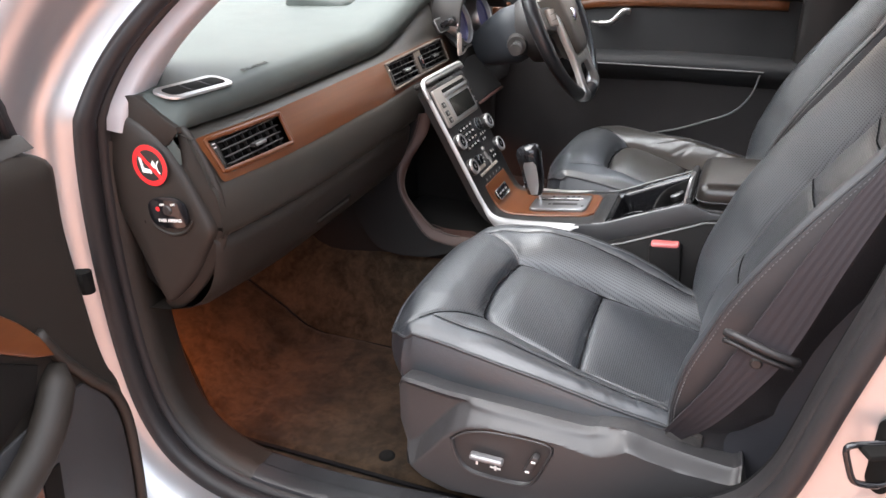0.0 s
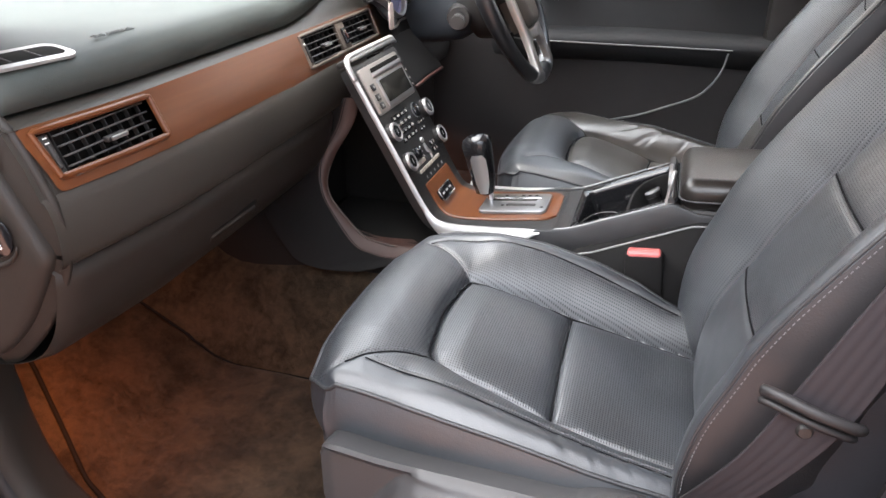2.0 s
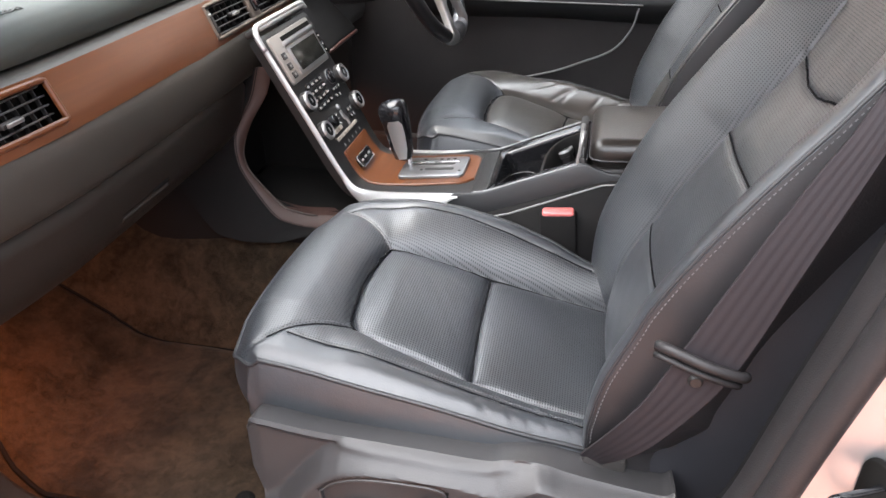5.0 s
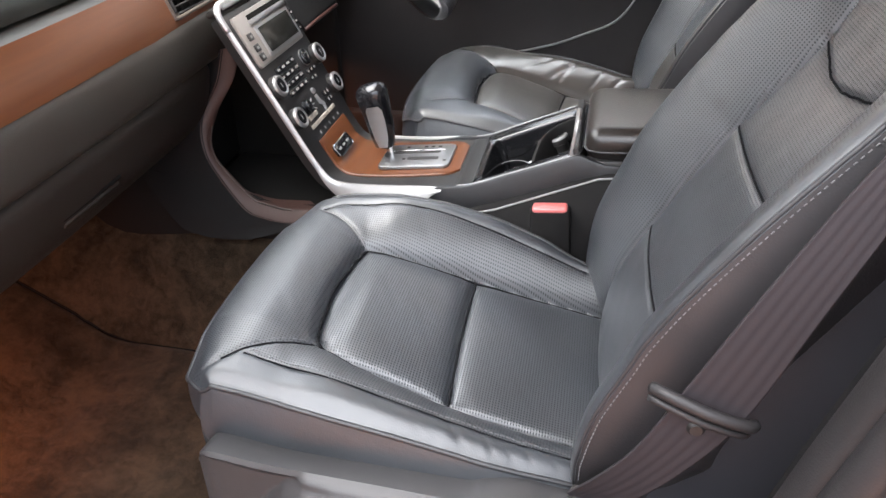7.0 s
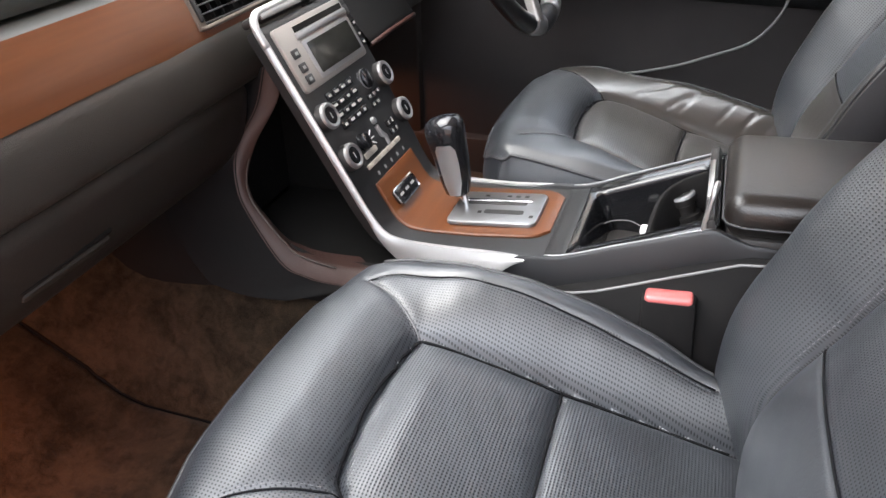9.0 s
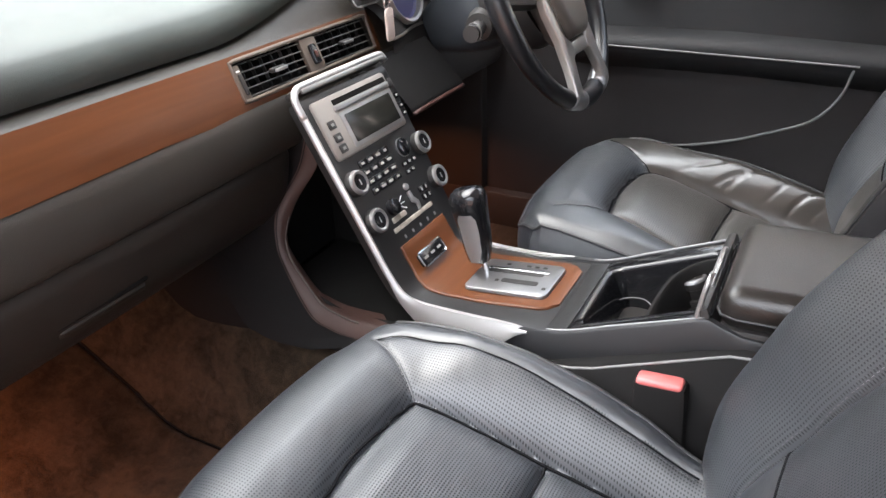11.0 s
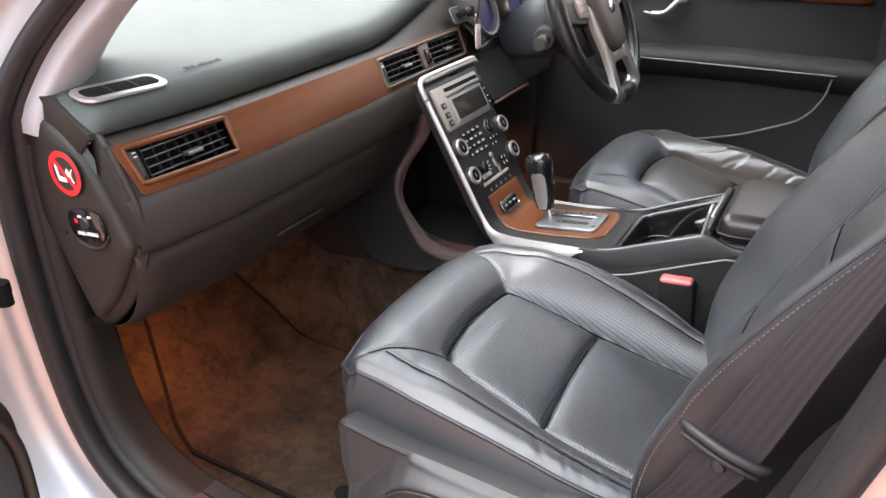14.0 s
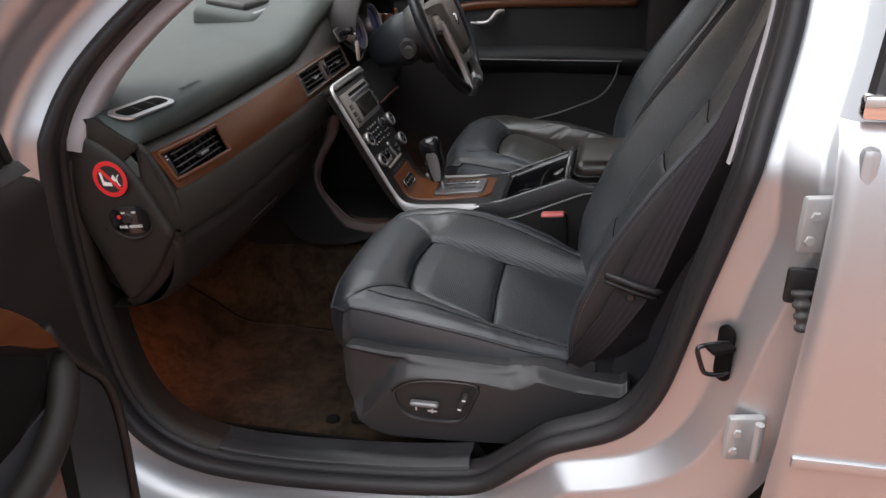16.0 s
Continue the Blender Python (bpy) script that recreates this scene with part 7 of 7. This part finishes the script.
for x in np.r_[0.823, 0.826, 0.833, np.linspace(0.847, 1.85, 16)]:
    e = 0.012 * float(smoothstep(0.836, 0.823, x))
    prof = [(-0.80, 0.17), (-0.845, 0.22), (-0.868, 0.33), (-0.884, 0.42), (-0.893, 0.52), (-0.896, 0.62), (-0.899, 0.66), (-0.897, 0.70), (-0.893, 0.80), (-0.882, 0.90), (-0.866, 0.98), (-0.85, 1.025), (-0.835, 1.04)]
    rows.append([(x - 0.045 * max(0.0, 0.95 - z) * float(smoothstep(1.2, 0.85, x)), y + e, z) for y, z in spline(prof, 40)])
part("door_skin", Geo().grid(np.array(rows) - RD0), PAINT, rd, angle=180)
part("shut_face", Geo().box(np.array((0.850, -0.83, 0.65)) - RD0, (0.02, 0.07, 0.74), 0.008), PAINT, rd)
part("side_moulding", Geo().box(np.array((1.34, -0.900, 0.648)) - RD0, (1.03, 0.008, 0.016), 0.003), PAINT, rd, "pale painted side moulding")
part("waist_trim", Geo().box(np.array((1.345, -0.842, 1.058)) - RD0, (1.02, 0.02, 0.026), 0.006), CHROME, rd, "bright waist trim")
part("window_frame", Geo().tube(np.array([(0.862, -0.835, 1.055), (0.884, -0.79, 1.16), (0.905, -0.72, 1.31)]) - RD0, 0.022, 10), RUBBER, rd, "black window frame")
part("door_glass", Geo().box((0, 0, 0), (0.98, 0.006, 0.34), 0, pose(*(np.array((1.405, -0.775, 1.21)) - RD0), 24, 0, 0)), GLOSS, rd, "dark tinted window", smooth=False)


def hinge(x, z):
    h = part("door_hinge", Geo().box((0, 0, 0), (0.050, 0.014, 0.070), 0.005, pose(0, 0, 0, 0, 0, 12)), BARE, rd, "sealed grey metal hinge leaf")
    h.location = Vector((x, -0.788, z)) - Vector(RD0)
    part("knuckle", Geo().tube([(0.016, -0.009, -0.030), (0.016, -0.009, 0.030)], 0.006, 12), BARE, h)
    part("bolt", Geo().lathe([(0.0, 0.003), (0.0055, 0.003), (0.007, 0.0)], Matrix.Translation((-0.010, -0.010, 0.012)) @ YF, 6), BARE, h)
    part("bolt", Geo().lathe([(0.0, 0.003), (0.0055, 0.003), (0.007, 0.0)], Matrix.Translation((-0.012, -0.010, -0.018)) @ YF, 6), BARE, h)


hinge(0.838, 0.905)
hinge(0.796, 0.588)
loom = thing("cable_boot", "black ribbed rubber cable boot between pillar and rear door", "cable boot", (0.833, -0.797, 0.822))
BOOT = material("dusty_black_rubber", (0.040, 0.038, 0.038), 0.6, grain=0.4, grain_scale=600, mottle=0.2)
part("boot", Geo().tube([(-0.008 + 0.0003 * k, -0.014 - 0.0007 * k, 0.006 - 0.0022 * k) for k in range(22)], [(0.0120 if k % 6 < 3 else 0.0090) - 0.0001 * k for k in range(22)], 16), BOOT, loom, "ribbed rubber tube", angle=180)
part("boot_flange", Geo().box((-0.006, 0.004, 0.004), (0.034, 0.012, 0.048), 0.006), RUBBER, loom)
strk = thing("door_striker", "black steel door striker loop on the pillar", "door striker", (0.762, -0.752, 0.696))
part("base_plate", Geo().plate([(x, y) for x, y in rounded(0.026, 0.085, 0.012)], 0.006, Matrix.Translation((0.002, 0.000, 0)) @ pose(0, 0, 0, 0, 0, -52) @ YF, 0.002), VOID, strk)
part("loop", Geo().tube(spline([(0.006, -0.006, 0.024), (-0.014, -0.016, 0.0235), (-0.034, -0.024, 0.022), (-0.0385, -0.026, 0.017), (-0.034, -0.028, 0.002), (-0.028, -0.029, -0.013), (-0.022, -0.028, -0.0175), (-0.006, -0.022, -0.021), (0.006, -0.010, -0.024)], 36), 0.0034, 8), GLOSS, strk, "steel loop", angle=180)
part("catch_plate", Geo().box((-0.018, -0.014, 0.020), (0.034, 0.022, 0.008), 0.003, pose(0, 0, 0, 0, 0, 28)), VOID, strk)

# ---- open passenger door ----
pd = thing("passenger_door", "open front door with dark trim, walnut strip and grab handle", "car door", (-0.085, -0.885, 0.4))
PM = pose(0, 0, 0, 0, 0, -83) @ Matrix.Diagonal((1, -1, 1, 1))  # local x runs from the hinge along the door, y into the door from its trim


def PD(p):
    return [PM @ Vector(q) for q in p]


edge = spline([(0.066, 0.578), (0.036, 0.568), (0.018, 0.552), (0.019, 0.525), (0.023, 0.48), (0.020, 0.41), (0.016, 0.34), (0.009, 0.295), (-0.001, 0.270), (-0.005, 0.240), (-0.002, 0.18), (0.005, 0.11), (0.013, 0.04), (0.02, -0.09)], 60)
rows = []
for x0, z in edge:
    rows.append([PM @ Vector((x0 + dx, dy, z)) for dx, dy in ((0.0, 0.06), (0.0, 0.018), (0.004, 0.006), (0.014, 0.0), (0.30, 0.0), (1.0, 0.0))])
part("trim_panel", Geo().grid(rows), DASH_LOW, pd, "dark taupe door trim", angle=180)
part("trim_top", Geo().grid([[PM @ Vector((x, y, 0.578 + dz)) for y, dz in ((0.0, 0.0), (0.012, 0.012), (0.05, 0.014), (0.09, 0.0))] for x in np.linspace(0.045, 1.0, 8)]), DASH_LOW, pd, angle=180)
part("door_shell", Geo().box((0.50, 0.10, 0.24), (1.02, 0.07, 0.70), 0.02, PM), PAINT, pd, "silver door shell")
DP = PM @ Matrix(((1, 0, 0, 0), (0, 0, -1, 0), (0, 1, 0, 0), (0, 0, 0, 1)))  # plane of the trim, z out of it
wtop = spline([(0.095, 0.362), (0.112, 0.400), (0.150, 0.445), (0.20, 0.480), (0.35, 0.53), (0.8, 0.56)], 24)
wlow = spline([(0.095, 0.362), (0.125, 0.378), (0.165, 0.408), (0.21, 0.435), (0.36, 0.475), (0.8, 0.50)], 24)
part("walnut_strip", Geo().plate([tuple(p) for p in wlow] + [tuple(p) for p in wtop[::-1][:-1]], 0.010, DP, 0.003), WOOD, pd, "walnut strip")
# no hollow here: a near-black plate gives the pull recess its shade
part("pull_recess_shade", Geo().plate([(0.115, 0.362), (0.20, 0.420), (0.8, 0.48), (0.8, 0.29), (0.2, 0.30), (0.13, 0.33)][::-1], 0.004, DP, 0.001), VOID, pd, "flat near-black plate for the shaded pull recess")
part("grab_handle", Geo().tube(PD(spline([(0.092, 0.0, 0.345), (0.108, -0.012, 0.330), (0.140, -0.022, 0.304), (0.180, -0.026, 0.280), (0.24, -0.028, 0.262), (0.40, -0.03, 0.25), (0.8, -0.03, 0.25)], 30)), [0.012] + [0.019] * 29, 14, flat=0.9), DASH_LOW, pd, "black grained grab handle", angle=180)
ridge = spline([(0.105, 0.395), (0.085, 0.352), (0.050, 0.300), (0.022, 0.262), (0.010, 0.215), (0.012, 0.14), (0.022, 0.05), (0.035, -0.09)], 40)
part("trim_ridge", Geo().tube([DP @ Vector((x, z, 0.004)) for x, z in ridge], 0.007, 8), DASH_LOW, pd, angle=180)
part("door_pocket", Geo().plate([(x + 0.010, z) for x, z in ridge[8:]] + [(0.9, -0.09), (0.9, 0.27), (0.10, 0.305)], 0.004, DP, 0.002), SEAT_PLASTIC, pd, "lighter taupe lower door panel")
# pocket mouth drawn as a flat plate in the colour of its shade
part("pocket_opening_shade", Geo().plate([(0.125, 0.24), (0.15, 0.24), (0.17, 0.10), (0.18, -0.08), (0.155, -0.08), (0.145, 0.10)][::-1], 0.002, DP @ pose(0, 0, 0.004), 0), VOID, pd)
part("pocket_lining", Geo().plate([(0.155, 0.23), (0.30, 0.25), (0.30, -0.08), (0.183, -0.08)][::-1], 0.002, DP @ pose(0, 0, 0.004), 0), WOOD, pd, "reddish pocket trim")
sail = part("corner_seal", Geo().plate([(0.035, 0.580), (0.045, 0.625), (0.060, 0.680), (0.084, 0.740), (0.13, 0.83), (0.22, 0.95), (0.40, 0.95), (0.40, 0.580)][::-1], 0.03, DP @ pose(0, 0, -0.05), 0.008), RUBBER, pd, "black ribbed rubber corner seal")
for k in range(3):
    off = 0.016 * (k + 1)
    part("seal_rib", Geo().tube([DP @ Vector((x + off, z, -0.019)) for x, z in spline([(0.040, 0.590), (0.048, 0.630), (0.064, 0.685), (0.088, 0.745), (0.135, 0.835), (0.22, 0.945)], 16)], 0.004, 6), RUBBER, sail, angle=180)
# block added in place of the sail panel inside the mirror corner
mir = thing("mirror_corner_block", "black block standing for the inner mirror-corner trim", "mirror", (-0.16, -0.94, 1.02))
part("housing", Geo().box((0.0, -0.09, 0.06), (0.09, 0.20, 0.15), 0.045, pose(0, 0, 0, 0, 0, 12), 4), DARK, mir)
part("foot", Geo().box((0.0, 0.0, -0.02), (0.06, 0.08, 0.06), 0.02), DARK, mir)
chk = thing("door_check_strap", "dark steel door check strap at the front pillar", "door check", (-0.235, -0.80, 0.73))
part("strap", Geo().box((0.0, -0.01, 0.0), (0.02, 0.08, 0.022), 0.005, pose(0, 0, 0, 0, 0, 15)), VOID, chk)
part("strap_end", Geo().tube([(0.012, 0.012, -0.016), (0.012, 0.012, 0.016)], 0.010, 10), VOID, chk)

# ---- other parked cars ----
def parked_car(name, label, paint, m):
    """A plain saloon: x forwards from its middle, y to its left, z up."""
    car = thing(name, label, "car", m.translation)
    rot = m.to_3x3().to_4x4()
    prof = [(2.20, 0.42, 0.50), (2.16, 0.30, 0.66), (2.05, 0.27, 0.74), (1.6, 0.26, 0.86), (1.0, 0.25, 0.93), (0.6, 0.25, 0.96), (-0.9, 0.25, 0.98), (-1.6, 0.26, 0.99), (-2.0, 0.28, 0.95), (-2.14, 0.32, 0.80), (-2.18, 0.45, 0.60)]
    rows = []
    for x, z0, z1 in prof:
        w = 0.90 * (1 - 0.16 * float(smoothstep(1.5, 2.2, abs(x))))
        row = [(x, -w * 0.90, z0), (x, -w, z0 + 0.25 * (z1 - z0)), (x, -w, z0 + 0.6 * (z1 - z0)), (x, -w * 0.96, z1 - 0.06 * (z1 - z0)), (x, -w * 0.82, z1), (x, 0, z1 + 0.02)]
        rows.append([rot @ Vector(p) for p in row + [(a, -b, c) for a, b, c in row[-2::-1]]])
    g = Geo().grid(rows)
    n = len(rows[0])
    g.f += [tuple(range(n)), tuple(len(g.v) - n + k for k in range(n))[::-1]]
    part("body", g, paint, car, angle=50)
    cab = []
    for t in np.linspace(0, 1, 6):
        cab.append([rot @ Vector(p) for p in ((1.0 - 0.75 * t, -0.78 + 0.2 * t, 0.93 + 0.48 * t), (-1.5 + 0.55 * t, -0.78 + 0.2 * t, 0.97 + 0.44 * t), (-1.5 + 0.55 * t, 0.78 - 0.2 * t, 0.97 + 0.44 * t), (1.0 - 0.75 * t, 0.78 - 0.2 * t, 0.93 + 0.48 * t))])
    part("cabin_glass", Geo().grid(cab, wrap_v=True), GLOSS, car, "dark cabin windows", angle=30)
    part("roof", Geo().box((-0.35, 0, 1.42), (1.25, 1.18, 0.05), 0.02, rot), paint, car)
    for sx in (1.33, -1.33):
        for sy in (-1, 1):
            wm = rot @ Matrix.Translation((sx, sy * 0.86, 0.33)) @ pose(0, 0, 0, 90 * sy, 0, 0)
            part("wheel_arch", Geo().lathe([(0.0, -0.046), (0.37, -0.046), (0.375, -0.08)], wm, 32), VOID, car, "dark wheel arch")
            tyre = part("tyre", Geo().lathe([(0.235, -0.03), (0.24, -0.055), (0.30, -0.06), (0.325, -0.04), (0.33, 0.1)], wm @ pose(0, 0, 0, 180, 0, 0), 36), RUBBER, car, "black tyre")
            part("rim", Geo().lathe([(0.235, 0.055), (0.228, 0.06), (0.215, 0.045), (0.205, 0.0)], wm, 36), SILVER, tyre, "alloy rim")
            for k in range(5):
                a = k * 2 * math.pi / 5
                for off in (-0.16, 0.16):
                    c, d = (0.04 * math.cos(a), 0.04 * math.sin(a)), (0.215 * math.cos(a + off), 0.215 * math.sin(a + off))
                    part("spoke", Geo().tube([wm @ Vector((*c, 0.052)), wm @ Vector((*d, 0.050))], 0.013, 6), SILVER, tyre)
            part("hub_cap", Geo().lathe([(0.0, 0.066), (0.05, 0.062), (0.055, 0.05)], wm, 20), SILVER, tyre)
    for sy in (-1, 1):
        part("headlamp", Geo().box((2.06, sy * 0.56, 0.64), (0.16, 0.34, 0.12), 0.04, rot), CHROME, car, "clear headlamp")
        part("tail_lamp", Geo().box((-2.11, sy * 0.60, 0.74), (0.10, 0.26, 0.15), 0.03, rot), STICKER_RED, car, "red tail lamp")
        part("bumper_opening", Geo().box((2.15, sy * 0.50, 0.42), (0.10, 0.22, 0.07), 0.02, rot), VOID, car, "black bumper opening")
    part("grille", Geo().box((2.17, 0, 0.58), (0.06, 0.62, 0.10), 0.02, rot), VOID, car, "black grille")
    part("rear_bumper_insert", Geo().box((-2.155, 0, 0.40), (0.10, 1.3, 0.16), 0.03, rot), DARK, car, "black bumper insert")
    return car


parked_car("parked_car", "white saloon parked ahead with silver alloy wheels", material("white_car_paint", (0.72, 0.72, 0.72), 0.3, coat=0.6, mottle=0.03), Matrix.Translation((-6.48, 3.31, 0)) @ pose(0, 0, 0, 0, 0, 17.5))
parked_car("parked_car", "dark red saloon parked ahead with red tail lamps", material("dark_red_car_paint", (0.10, 0.012, 0.014), 0.3, coat=0.6, mottle=0.05), Matrix.Translation((-6.0, 0.95, 0)) @ pose(0, 0, 0, 0, 0, 180))

# ---- surroundings ----
# unseen walls added to cut low light; the cream one bounces warm light
for nm, c, s in (("screen_wall_south", (0, -6.5, 1.4), (18, 0.3, 2.8)), ("wall_west", (9, 0, 1.4), (0.3, 24, 2.8)), ("screen_wall_north", (-9, 0, 3.25), (0.3, 24, 6.5)), ("bounce_wall_east", (0, 7, 2.6), (18, 0.3, 5.2))):
    tagged(part(nm, Geo().box(c, s, 0.02), CREAM if nm == "bounce_wall_east" else WALLPAINT), "unseen cream wall added to bounce warm light into the car" if nm == "bounce_wall_east" else "unseen pale wall added to shape the light round the car", "wall", kind="structure")
